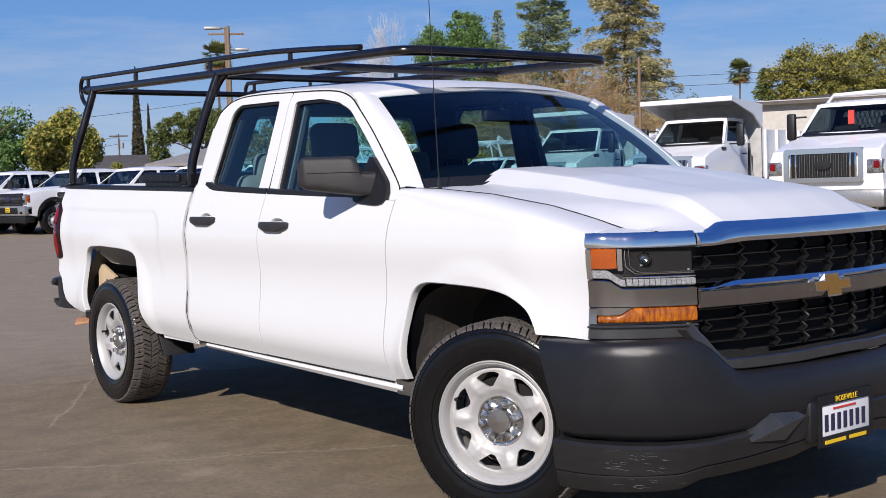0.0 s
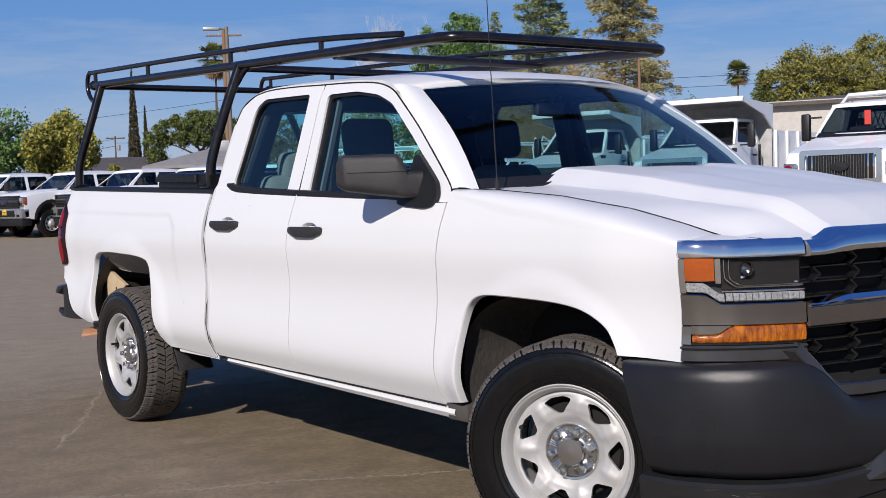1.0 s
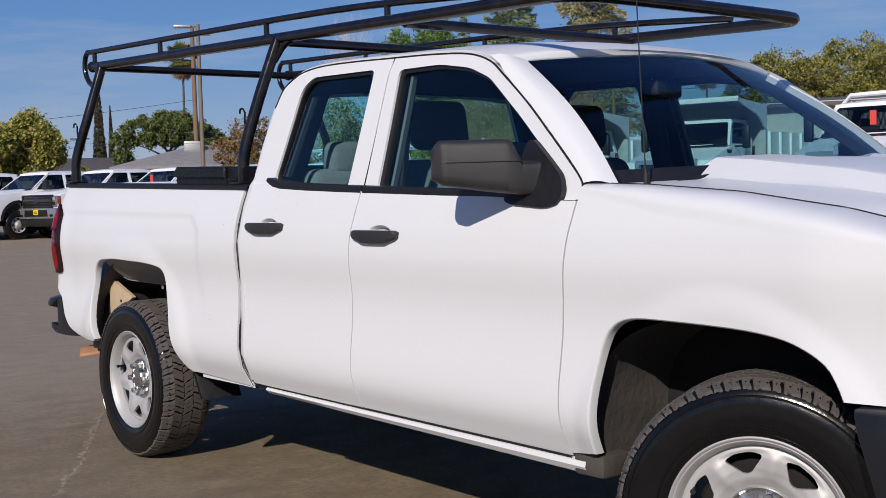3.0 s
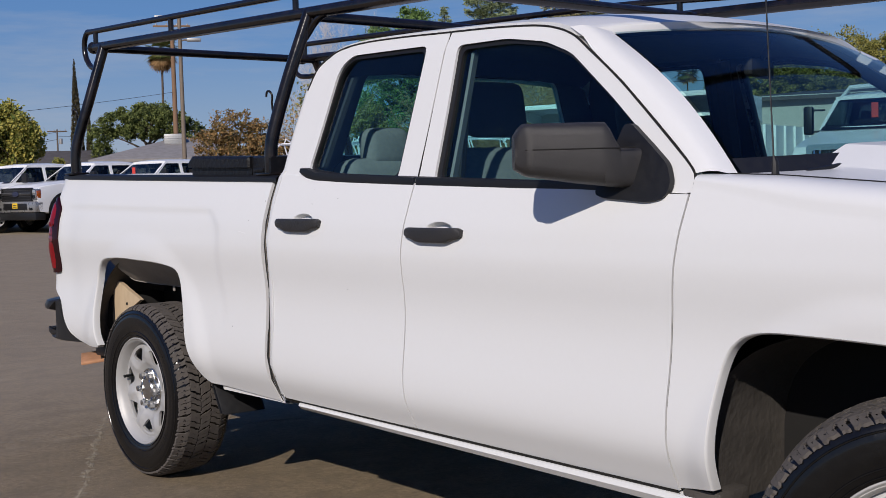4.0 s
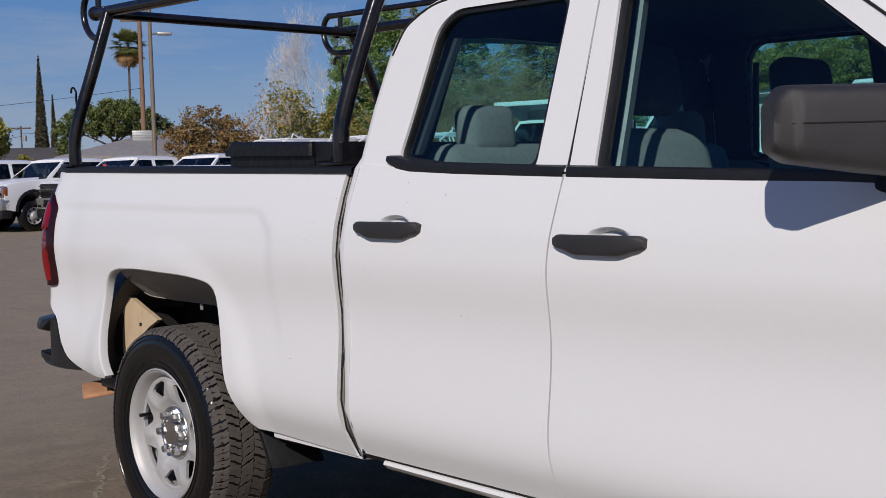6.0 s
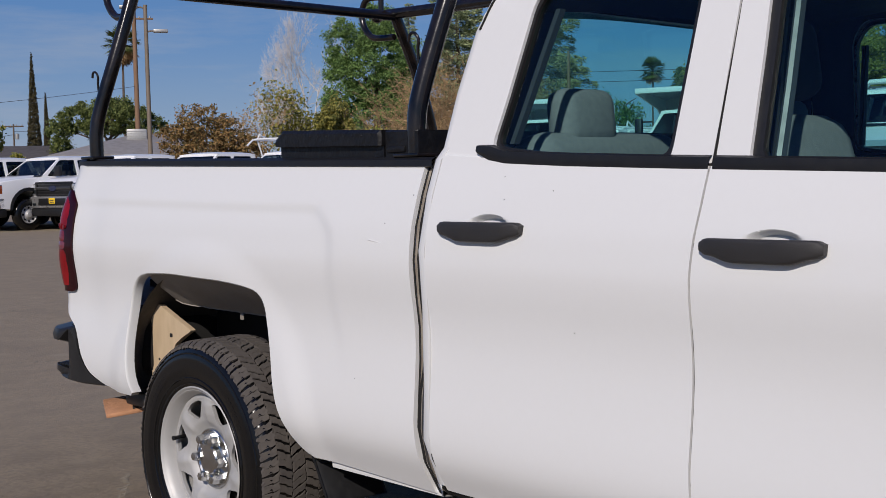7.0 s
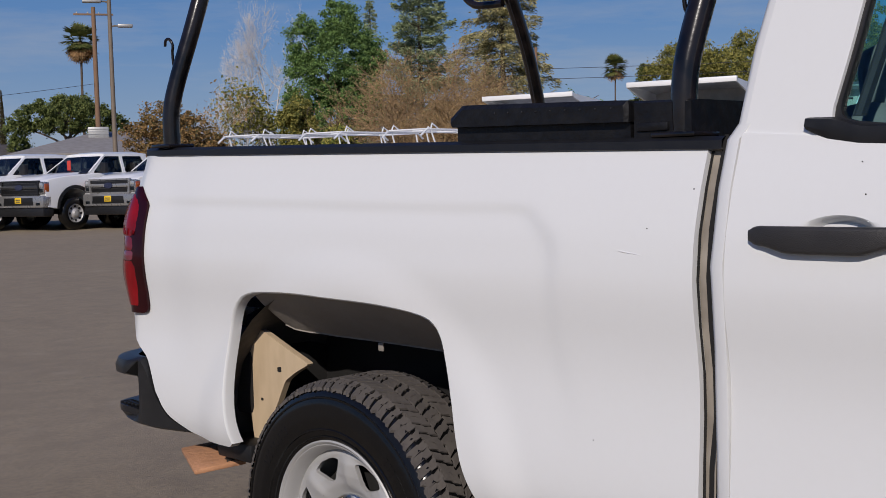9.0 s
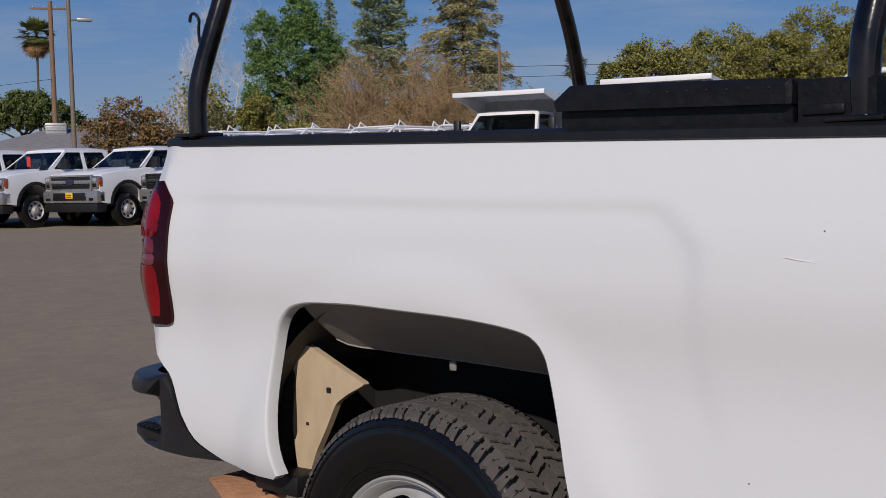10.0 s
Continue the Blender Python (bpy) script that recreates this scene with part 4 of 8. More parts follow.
for s in (-1, 1):
    lamp = part("headlight", lamp_strip(s, 0.004, 0.996, 0.752, 1.112, -0.034, 0.03), TRIM, truck, "clear headlight with amber corner and turn signal in chrome surround")

    def piece(name, material, *a, label="", **kw):
        return part(name, lamp_strip(s, *a, **kw), material, lamp, label)
    kick = lambda q: 0.926 + 0.030 * smooth01(0.26, 0.12, q)
    piece("chrome_brow", CHROME, 0.0, 0.996, 1.066, 1.120, 0.0, 0.04, crown=0.004)
    piece("chrome_edge", CHROME, 0.0, 0.035, kick, 1.0655, 0.0, n=3)
    piece("amber_corner", AMBER, 0.036, 0.215, 0.994, 1.0655, -0.003, n=8)
    piece("chrome_divider", CHROME, 0.222, 0.262, 0.985, 1.0655, -0.012, n=3)
    piece("lens_back", DARK, 0.262, 0.996, 0.965, 1.0655, -0.028, n=12)
    piece("lamp_floor", CHROME, 0.262, 0.996, 0.960, 0.966, -0.006, n=12, soft=0.0015)
    piece("clear_reflector", LED, 0.036, 0.275, lambda q: kick(q) + 0.004, lambda q: 0.956 + 0.034 * smooth01(0.26, 0.12, q), -0.004, n=14)
    for k in range(13):
        q = 0.285 + 0.0545 * k
        piece("led_segment", LED, q, q + 0.048, 0.931, 0.957, -0.004, n=2, soft=0.004)
    piece("smoked_surround", SMOKED, 0.0, 0.996, 0.8585, lambda q: kick(q) - 0.001, 0.0, label="dark reflecting chrome surround", crown=-0.001)
    piece("signal_edge", SMOKED, 0.0, 0.05, 0.798, 0.8585, 0.0, n=3)
    piece("signal_corner", SMOKED, 0.05, 0.33, lambda q: 0.832 + 0.026 * smooth01(0.20, 0.33, q), 0.8585, 0.0, n=12, soft=0.0004)
    piece("turn_signal", AMBERDEEP, 0.055, 0.99, 0.806, lambda q: 0.829 + 0.027 * smooth01(0.20, 0.33, q), -0.003, n=30, crown=0.002)
    piece("amber_frame", BLACK, 0.05, 0.992, 0.798, 0.806, -0.002, n=16, soft=0.001)
    piece("chrome_sill", GREYTRIM, 0.0, 0.996, 0.784, 0.797, 0.002, soft=0.004, crown=0.002)
    piece("grey_sill", GREYTRIM, 0.0, 0.996, 0.748, 0.7835, -0.001)
    # bright bezel lines inside the lens
    for o, rad in ((0.0, 0.0022), (0.034, 0.0014)):
        bm = bmesh.new()
        tube(bm, [lamp_point(s, q, z, -0.012) for q, z in ((0.285 + o, 1.058), (0.285 + o, 1.030), (0.287 + o, 1.004), (0.31 + o, 0.993), (0.365 + o, 0.977 + o * 0.15), (0.40 + o, 0.9745 + o * 0.15), (0.6, 0.9745 + o * 0.15), (0.8, 0.9745 + o * 0.15), (0.985, 0.9745 + o * 0.15))], rad, 6)
        part("bezel", bm, CHROME, lamp)
    for q, z, w in ((0.44, 1.004, 0.006), (0.93, 0.985, 0.005)):
        c = lamp_point(s, q, z, -0.022)
        bm = bmesh.new()
        box(bm, c.x - 0.004, c.x + 0.004, c.y - w, c.y + w, z - w * 0.6, z + w * 0.6, 0.002)
        part("reflector_facet", bm, LED, lamp)
    bm = bmesh.new()
    lathe(bm, [(0.001, 0.005), (0.010, 0.003), (0.016, 0.0), (0.018, -0.005), (0.020, -0.002), (0.020, 0.02)], 24)
    c = lamp_point(s, 0.47, 1.030, -0.026)
    part("projector", bm, SMOKED, lamp, loc=pose(c.x, c.y, c.z, 0, 0, -90 - s * -35))
    bm = bmesh.new()
    grid(bm, [[lamp_point(s, 0.262 + 0.734 * k / 16, z, -0.003) for z in (0.966, 1.0, 1.03, 1.0655)] for k in range(17)])
    part("lens", bm, LAMPGLASS, lamp).visible_shadow = False

# top of the fender ahead of the shoulder, up to the brow
for s in (-1, 1):
    zt, zs = crest(4.212)
    w0 = half_width(4.212, zs)
    bm = bmesh.new()
    rows = []
    for k in range(9):
        a = k / 8 * math.pi / 2
        p = Vector((4.212, s * (0.770 + (w0 - 0.770) * math.cos(a)), zs + (zt - zs) * math.sin(a)))
        q = min(max((w0 - abs(p.y)) / (w0 - 0.661), 0), 1)
        e = lamp_point(s, q, 1.119, -0.002)
        rows.append([p.lerp(e, j / 5) for j in range(6)])
    grid(bm, rows)
    part("fender_nose", bm, WHITE, truck, sharp=60)

# ---- front bumper ----
BPLAN = [(4.025, -1.002), (4.12, -0.998), (4.24, -0.975), (4.36, -0.915), (4.46, -0.82), (4.535, -0.68), (4.585, -0.48), (4.615, -0.25), (4.625, 0.0)]
BPTS = [(p.x, p.y) for p in curve([(a, b, 0) for a, b in BPLAN], 6)]
BPTS = BPTS + [(a, -b) for a, b in reversed(BPTS[:-1])]
bm = bmesh.new()
rows = []
for k, (x, y) in enumerate(BPTS):
    a, b = BPTS[max(k - 1, 0)], BPTS[min(k + 1, len(BPTS) - 1)]
    t = Vector((b[0] - a[0], b[1] - a[1], 0)).normalized()
    nrm = Vector((t.y, -t.x, 0))
    top = lerp_table([(0, 0.612), (0.47, 0.613), (0.545, 0.617), (0.60, 0.640), (0.685, 0.722), (0.72, 0.744), (0.80, 0.748), (1.01, 0.740)], abs(y))
    mid = 0.0
    side = smooth01(0.5, 0.85, abs(y))
    prof = [(top + 0.004, -0.05), (top, 0.0), (top - 0.012, 0.012), (top - 0.05, 0.022), (0.50 + 0.03 * side, 0.030 - 0.008 * side), (0.43, 0.018), (0.405, -0.006), (0.40, -0.05)]
    rows.append([(x + nrm.x * o + 0.115 * (0.74 - z) / 0.35 * smooth01(4.30, 4.03, x), y + nrm.y * o, z) for z, o in prof])
grid(bm, rows)
bumper = part("front_bumper", bm, PLASTIC, truck, "dark grey unpainted plastic front bumper, lightly scuffed", sharp=60)
bm = bmesh.new()
rows = []
for k, (x, y) in enumerate(BPTS[5:-5]):
    a, b = BPTS[k + 4], BPTS[min(k + 6, len(BPTS) - 1)]
    t = Vector((b[0] - a[0], b[1] - a[1], 0)).normalized()
    nrm = Vector((t.y, -t.x, 0))
    c = smooth01(0.60, 0.30, abs(y))
    low = lerp_table([(0.0, 0.325), (0.21, 0.312), (0.33, 0.290), (0.59, 0.273), (0.72, 0.264), (0.785, 0.234), (0.93, 0.222), (1.02, 0.213)], abs(y))
    top = lerp_table([(0.0, 0.45), (0.35, 0.445), (0.56, 0.412), (0.71, 0.397), (0.87, 0.391), (1.0, 0.392)], abs(y))
    crease = low + 0.36 * (top - low)
    prof = [(top + 0.006, -0.03), (top, 0.020), (top - 0.010, 0.030), (crease + 0.012, 0.022), (crease + 0.004, 0.020), (crease, 0.010), (crease - 0.005, 0.014), (low + 0.012, 0.004), (low, -0.006), (low - 0.004, -0.03), (low, -0.10)]
    rows.append([(x + nrm.x * o, y + nrm.y * o, z) for z, o in prof])
dam_rows = rows
grid(bm, rows)
part("air_dam", bm, DAM, bumper, "scraped lower plastic air dam", sharp=28)


def scuffs(table, y0, y1, j0, j1, n, seed, long_=0.05):
    """Pale scrapes that lie along a moulding; table holds its cross-sections."""
    rng = random.Random(seed)
    half = sorted((r for r in table if r[0][1] < 0), key=lambda r: r[2][1])

    def at(y, f):
        j, g = int(f), f - int(f)
        ys = [r[2][1] for r in half]
        return Vector([float(np.interp(y, ys, [r[j][c] * (1 - g) + r[j + 1][c] * g for r in half])) for c in range(3)])
    for k in range(n):
        y, f = rng.uniform(y0, y1), rng.uniform(j0, j1)
        L, tilt, r = rng.uniform(0.3, 1.0) * long_, rng.uniform(-0.12, 0.12), rng.uniform(0.0004, 0.0013)
        pts = [at(y + L * q / 4, f + tilt * q / 4) + Vector((0.0004, -0.0004, 0)) for q in range(5)]
        bm = bmesh.new()
        tube(bm, pts, [0.0002, r, r * 0.7, r * 0.9, 0.0002], 5)
        part("scuff", bm, SCUFF, bumper, "pale scrape in the plastic")


scuffs(dam_rows, -0.985, -0.86, 2.1, 2.9, 22, 3, 0.030)
scuffs(dam_rows, -0.985, -0.80, 6.1, 6.9, 10, 4, 0.030)
# plate bracket and number plate, set to the right of the middle
PY, PZ = -0.075, -0.015
bm = bmesh.new()
box(bm, 4.600, 4.654, PY - 0.205, PY + 0.200, PZ + 0.345, PZ + 0.505, 0.022)
part("plate_bracket", bm, TRIM, bumper)
for s in (-1, 1):
    bm = bmesh.new()
    foot = [(4.592, 0.565, 0.405), (4.618, 0.460, 0.470), (4.640, 0.340, 0.462), (4.645, 0.300, 0.440), (4.640, 0.415, 0.372), (4.606, 0.555, 0.380)]
    front = [bm.verts.new((x, s * y, z)) for x, y, z in foot]
    back = [bm.verts.new((x - 0.07, s * y, z)) for x, y, z in foot]
    centre = bm.verts.new((4.650, s * 0.425, 0.425))
    for q in range(6):
        bm.faces.new((front[q], front[(q + 1) % 6], centre))
        bm.faces.new((front[q], back[q], back[(q + 1) % 6], front[(q + 1) % 6]))
    part("bumper_step", bm, GREYTRIM, bumper, sharp=20)
bm = bmesh.new()
box(bm, 4.651, 4.656, PY - 0.160, PY + 0.160, PZ + 0.338, PZ + 0.510, 0.004)
plate = part("number_plate", bm, PLATE, bumper, "white number plate in a black dealer frame")
bm = bmesh.new()
ring(bm, [(-0.168, 0.330), (0.168, 0.330), (0.168, 0.518), (-0.168, 0.518)], [(-0.150, 0.368), (0.150, 0.368), (0.150, 0.482), (-0.150, 0.482)], lambda u, v: (4.662, u + PY, v + PZ), 1, 24)
rim(bm, (-0.008, 0, 0))
part("plate_frame", bm, TRIM, plate)
for k in range(7):
    bm = bmesh.new()
    y = PY - 0.128 + k * 0.0385
    box(bm, 4.656, 4.659, y, y + 0.020, PZ + 0.384, PZ + 0.445)
    part("plate_mark", bm, INK, plate)
bm = bmesh.new()
box(bm, 4.656, 4.659, PY - 0.075, PY + 0.065, PZ + 0.460, PZ + 0.467)
part("plate_mark", bm, ORANGERED, plate)
words = bpy.data.curves.new("frame_words", "FONT")
words.body, words.size, words.align_x, words.extrude = "ROSEVILLE", 0.029, "CENTER", 0.001
words_ob = new("frame_words", words)
words_me = bpy.data.meshes.new_from_object(words_ob.evaluated_get(bpy.context.evaluated_depsgraph_get()))
bpy.data.objects.remove(words_ob)
words_me.materials.append(YELLOW)
lettering = new("frame_lettering", words_me)
lettering.parent, lettering.matrix_basis = plate, pose(4.6635, PY - 0.002, PZ + 0.4885, 90, 0, 90)
for y, w, z in ((-0.135, 0.125, 0.340), (0.015, 0.105, 0.340)):
    bm = bmesh.new()
    box(bm, 4.662, 4.665, PY + y, PY + y + w, PZ + z, PZ + z + 0.013)
    part("frame_mark", bm, YELLOW, plate)


# ---- wheels ----
def tyre_mesh():
    bm = bmesh.new()
    prof = [(0.232, 0.092), (0.240, 0.101), (0.262, 0.109), (0.30, 0.115), (0.335, 0.114), (0.358, 0.107), (0.374, 0.096), (0.384, 0.082), (0.386, 0.03), (0.386, -0.09), (0.384, -0.125), (0.362, -0.146), (0.30, -0.150), (0.240, -0.125), (0.228, -0.105)]
    outer = sorted(prof[:8])

    def face(r):
        return float(np.interp(r, [p[0] for p in outer], [p[1] for p in outer]))
    fine = [(0.232 + 0.152 * k / 26, face(0.232 + 0.152 * k / 26)) for k in range(27)] + prof[8:]
    lathe(bm, [(r, -y) for r, y in fine], 84)
    # raised sidewall bands
    for r, w in ((0.350, 0.003), (0.270, 0.003), (0.252, 0.002)):
        lathe(bm, [(r - w, -face(r - w)), (r - w * 0.5, -face(r) - 0.003), (r + w * 0.5, -face(r) - 0.003), (r + w, -face(r + w))], 84)

    def tab(a, r0, r1, half, proud):
        """A raised block on the sidewall."""
        rows = []
        for r in (r0, r1):
            y = -face(r)
            rows.append([((r * math.cos(a + q)), y - p, (r * math.sin(a + q))) for q, p in ((-half / r, -0.001), (-half / r * 0.8, proud), (half / r * 0.8, proud), (half / r, -0.001))])
        vs = grid(bm, rows)
        bm.faces.new(vs[0])
        bm.faces.new(vs[1])
    for a0, n in ((0.5, 7), (2.2, 9), (3.7, 7), (5.3, 9)):
        for k in range(n):
            tab(a0 + 0.055 * k, 0.292, 0.314, 0.0045, 0.0009)
    return bm


def tread_mesh():
    """Blocks of an all-terrain tread, five rows, with open grooves between them."""
    bm = bmesh.new()
    n = 92
    for ring_y, width, skew, depth, ph in ((-0.080, 0.049, 0.30, 0.0045, 0.0), (-0.032, 0.0472, -0.42, 0.0042, 0.5), (0.018, 0.0468, 0.50, 0.0042, 0.2), (0.068, 0.0472, -0.42, 0.0042, 0.7), (0.116, 0.049, 0.30, 0.0045, 0.4)):
        shoulder = abs(ring_y - 0.018) > 0.08
        for k in range(n):
            a0 = 2 * math.pi * (k + ph + 0.12 * math.sin(k * 2.1)) / n
            da = 2 * math.pi / n * (0.915 if shoulder else 0.94) * (1 + 0.06 * math.sin(k * 1.3 + ring_y * 40))
            rows = []
            jag = 0.006 * ((k % 3) - 1) + 0.002
            for r in (0.383, 0.386 + depth):
                q = []
                inset = 0.0012 if r > 0.388 else 0
                for (aa, yy) in ((0, -0.5), (0.33, -0.5 + jag * 10), (0.66, -0.5 - jag * 10), (1, -0.5), (1, 0.0), (0.84, 0.06), (1, 0.5), (0.66, 0.5 - jag * 10), (0.33, 0.5 + jag * 10), (0, 0.5), (0, 0.10), (0.16, 0.02)):
                    y = ring_y + yy * (width - 2 * inset)
                    a = a0 + (aa - 0.5) * (da - 2 * inset / 0.39) + skew * (y - ring_y) / 0.38
                    rr = r - max(abs(y - 0.018) - 0.092, 0) * 0.55
                    q.append((rr * math.cos(a), y, rr * math.sin(a)))
                rows.append(q)
            vs = grid(bm, rows, close_j=True)
            bm.faces.new(vs[1])
    return bm


def rim_mesh():
    """Pressed steel wheel: barrel, flange, dished face with seven rounded windows in shallow pockets."""
    bm = bmesh.new()
    lathe(bm, [(0.222, 0.08), (0.212, 0.03), (0.2105, -0.040), (0.2115, -0.054), (0.2145, -0.068), (0.220, -0.084), (0.2275, -0.0965), (0.2300, -0.0985), (0.2315, -0.0975), (0.2330, -0.1005), (0.2385, -0.1045), (0.243, -0.101), (0.240, -0.094)], 96)

    def dish(u, v):
        r = math.hypot(u, v)
        y = float(np.interp(r, [0.05, 0.096, 0.105, 0.125, 0.150, 0.180, 0.200, 0.2145], [-0.038, -0.038, -0.046, -0.061, -0.0695, -0.0715, -0.067, -0.060]))
        a = (math.atan2(v, u) + math.pi / 7) % (2 * math.pi / 7) - math.pi / 7
        y += 0.0055 * smooth01(0.42, 0.16, abs(a)) * smooth01(0.112, 0.148, r) * smooth01(0.2050, 0.190, r)
        y -= 0.003 * smooth01(0.14, 0.0, abs(abs(a) - math.pi / 7)) * smooth01(0.10, 0.13, r) * smooth01(0.205, 0.18, r)
        return (u, y, v)
    step = 2 * math.pi / 7
    for k in range(7):
        a = step * k
        outer = [(r * math.cos(a + t), r * math.sin(a + t)) for r, ts in ((0.2145, [(-0.5 + q / 20) * step for q in range(21)]), (0.094, [(0.5 - q / 10) * step for q in range(11)])) for t in ts]
        hole = rounded([(r * math.cos(a + t), r * math.sin(a + t)) for r, t in ((0.187, -0.290), (0.195, -0.12), (0.195, 0.12), (0.187, 0.290), (0.139, 0.080), (0.136, 0.0), (0.139, -0.080))], 0.011)
        inner = ring(bm, outer, hole, dish, 9, 72)
        ed = [e for e in bm.edges if e.is_boundary and all(v in set(inner) for v in e.verts)]
        ex = bmesh.ops.extrude_edge_only(bm, edges=ed)
        bmesh.ops.translate(bm, verts=[v for v in ex["geom"] if isinstance(v, bmesh.types.BMVert)], vec=(0, 0.012, 0))
    bmesh.ops.remove_doubles(bm, verts=bm.verts, dist=0.0008)
    return bm


def hub_mesh():
    """The bright centre plate with its raised rim, drop for the nuts, and round emblem boss."""
    bm = bmesh.new()
    lathe(bm, [(0.098, -0.034), (0.098, -0.047), (0.095, -0.050), (0.090, -0.049), (0.087, -0.044), (0.058, -0.043), (0.052, -0.046), (0.050, -0.062), (0.046, -0.067), (0.001, -0.070)], 60)
    return bm


def nut_mesh():
    bm = bmesh.new()
    lathe(bm, [(0.0170, 0.0), (0.0165, -0.026), (0.0135, -0.036), (0.001, -0.038)], 6)
    return bm


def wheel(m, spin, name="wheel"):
    # Near-black drum puts shade behind the wheel's windows as colour.
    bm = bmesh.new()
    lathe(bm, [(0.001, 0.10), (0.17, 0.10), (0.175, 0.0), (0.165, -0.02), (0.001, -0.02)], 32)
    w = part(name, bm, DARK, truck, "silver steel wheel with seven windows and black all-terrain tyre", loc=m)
    part("tyre", tyre_mesh(), RUBBER, w, sharp=50)
    part("tread", tread_mesh(), TREAD, w, sharp=30)
    part("rim", rim_mesh(), STEEL, w, sharp=35, loc=pose(0, 0, 0, 0, spin, 0))
    cap = part("centre_cap", hub_mesh(), HUB, w, sharp=30, loc=pose(0, 0, 0, 0, spin, 0))
    rib = None
    for k in range(18):
        a = math.degrees(2 * math.pi * (k // 3 + 0.5) / 6 + 0.2 + 0.10 * (k % 3 - 1))
        if rib is None:
            bm = bmesh.new()
            tube(bm, [(0.060, -0.0445, 0), (0.084, -0.0445, 0)], 0.0028, 6)
            rib = part("cap_rib", bm, HUB, cap, loc=pose(0, 0, 0, 0, -a, 0))
        else:
            o = new("cap_rib", rib.data)
            o.parent, o.matrix_basis = cap, pose(0, 0, 0, 0, -a, 0)
    nut = None
    for k in range(6):
        a = 2 * math.pi * k / 6 + radians(spin) + 0.2
        mm = Matrix.Translation((0.070 * math.cos(a), -0.044, 0.070 * math.sin(a)))
        if nut is None:
            nut = part("wheel_nut", nut_mesh(), HUB, w, loc=mm)
        else:
            o = new("wheel_nut", nut.data)
            o.parent, o.matrix_basis = w, mm
    bm = bmesh.new()
    tube(bm, [(0.190, -0.040, 0.0), (0.190, -0.062, 0.0), (0.188, -0.088, 0.0)], [0.006, 0.006, 0.008], 8)
    part("valve", bm, TRIM, w, loc=pose(0, 0, 0, 0, -155 + spin, 0))
    return w


wheel(pose(0.034, -0.912, 0.390, 0, 0, 0), -11)
wheel(pose(0.034, 0.912, 0.390, 0, 0, 180), 31)
wheel(pose(3.681, -0.886, 0.386, 0, 0, 24.9), 0)
wheel(pose(3.681, 0.886, 0.386, 0, 0, 204.9), 47)

# ---- wheel wells and underside ----
for s in (-1, 1):
    for cx, x0, x1, zb in ((0.0, -0.58, 0.56, 0.46), (3.60, 3.115, 4.05, 0.42)):
        bm = bmesh.new()
        rows = []
        for k in range(25):
            a = math.pi * (k / 24)
            x, z = cx + (x1 - x0) / 2 * math.cos(a) + ((x0 + x1) / 2 - cx), zb + (0.555 if cx < 1 else 0.50) * max(math.sin(a), 0) ** (0.7 if cx < 1 else 0.42)
            rows.append([(x, s * (min(half_width(x, 0.9), half_width(x, max(z, 0.47)), 0.955) - 0.03), z), (x, s * 0.80, z + 0.012), (x, s * 0.66, z + 0.012), (x, s * 0.60, z - 0.02)])
        grid(bm, rows)
        part("wheel_liner", bm, LINER, truck)
    # dusty skirt that hangs behind the rear wheel opening, with a folded lower edge and a clip
    bm = bmesh.new()
    rows = []
    for x in spread(-0.375, 0.43, 26):
        zt = lerp_table([(-0.40, 0.962), (-0.34, 0.982), (-0.14, 0.992), (0.16, 0.983), (0.30, 0.968), (0.36, 0.95), (0.40, 0.90), (0.43, 0.82)], x)
        zb = min(lerp_table([(-0.40, 0.885), (-0.33, 0.858), (-0.25, 0.848), (0.0, 0.846), (0.20, 0.842), (0.30, 0.838), (0.43, 0.80)], x), zt - 0.01)
        yt = half_width(x, zt) - 0.030
        yb = 0.780 + 0.06 * smooth01(-0.25, -0.375, x)
        rows.append([(x, s * (yt + (yb - yt) * k / 5), zt + (zb - zt) * (k / 5) ** 0.85) for k in range(6)] + [(x, s * (yb + 0.002), zb - 0.003), (x, s * (yb - 0.020), zb - 0.004)])
    grid(bm, rows)
    skirt = part("wheelhouse_skirt", bm, DUSTLINER, truck, "dusty grey-brown inner wheelhouse", sharp=40)
    bm = bmesh.new()
    box(bm, -0.050, -0.030, s * 0.780, s * 0.786, 0.820, 0.843, 0.003)
    part("clip", bm, DUSTLINER, skirt)
# Near-black boxes added to block light below; they stand for frame and floor.
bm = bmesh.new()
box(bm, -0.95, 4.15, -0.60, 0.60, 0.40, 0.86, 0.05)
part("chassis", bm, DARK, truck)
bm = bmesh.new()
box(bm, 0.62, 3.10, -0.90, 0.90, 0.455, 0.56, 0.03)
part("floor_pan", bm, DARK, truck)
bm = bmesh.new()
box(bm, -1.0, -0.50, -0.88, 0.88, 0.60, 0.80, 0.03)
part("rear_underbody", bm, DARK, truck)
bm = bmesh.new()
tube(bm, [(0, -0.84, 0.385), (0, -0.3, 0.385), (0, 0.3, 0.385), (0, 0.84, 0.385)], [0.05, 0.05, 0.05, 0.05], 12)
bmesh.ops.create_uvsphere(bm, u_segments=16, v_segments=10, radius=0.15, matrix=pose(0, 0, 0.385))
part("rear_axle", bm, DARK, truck)
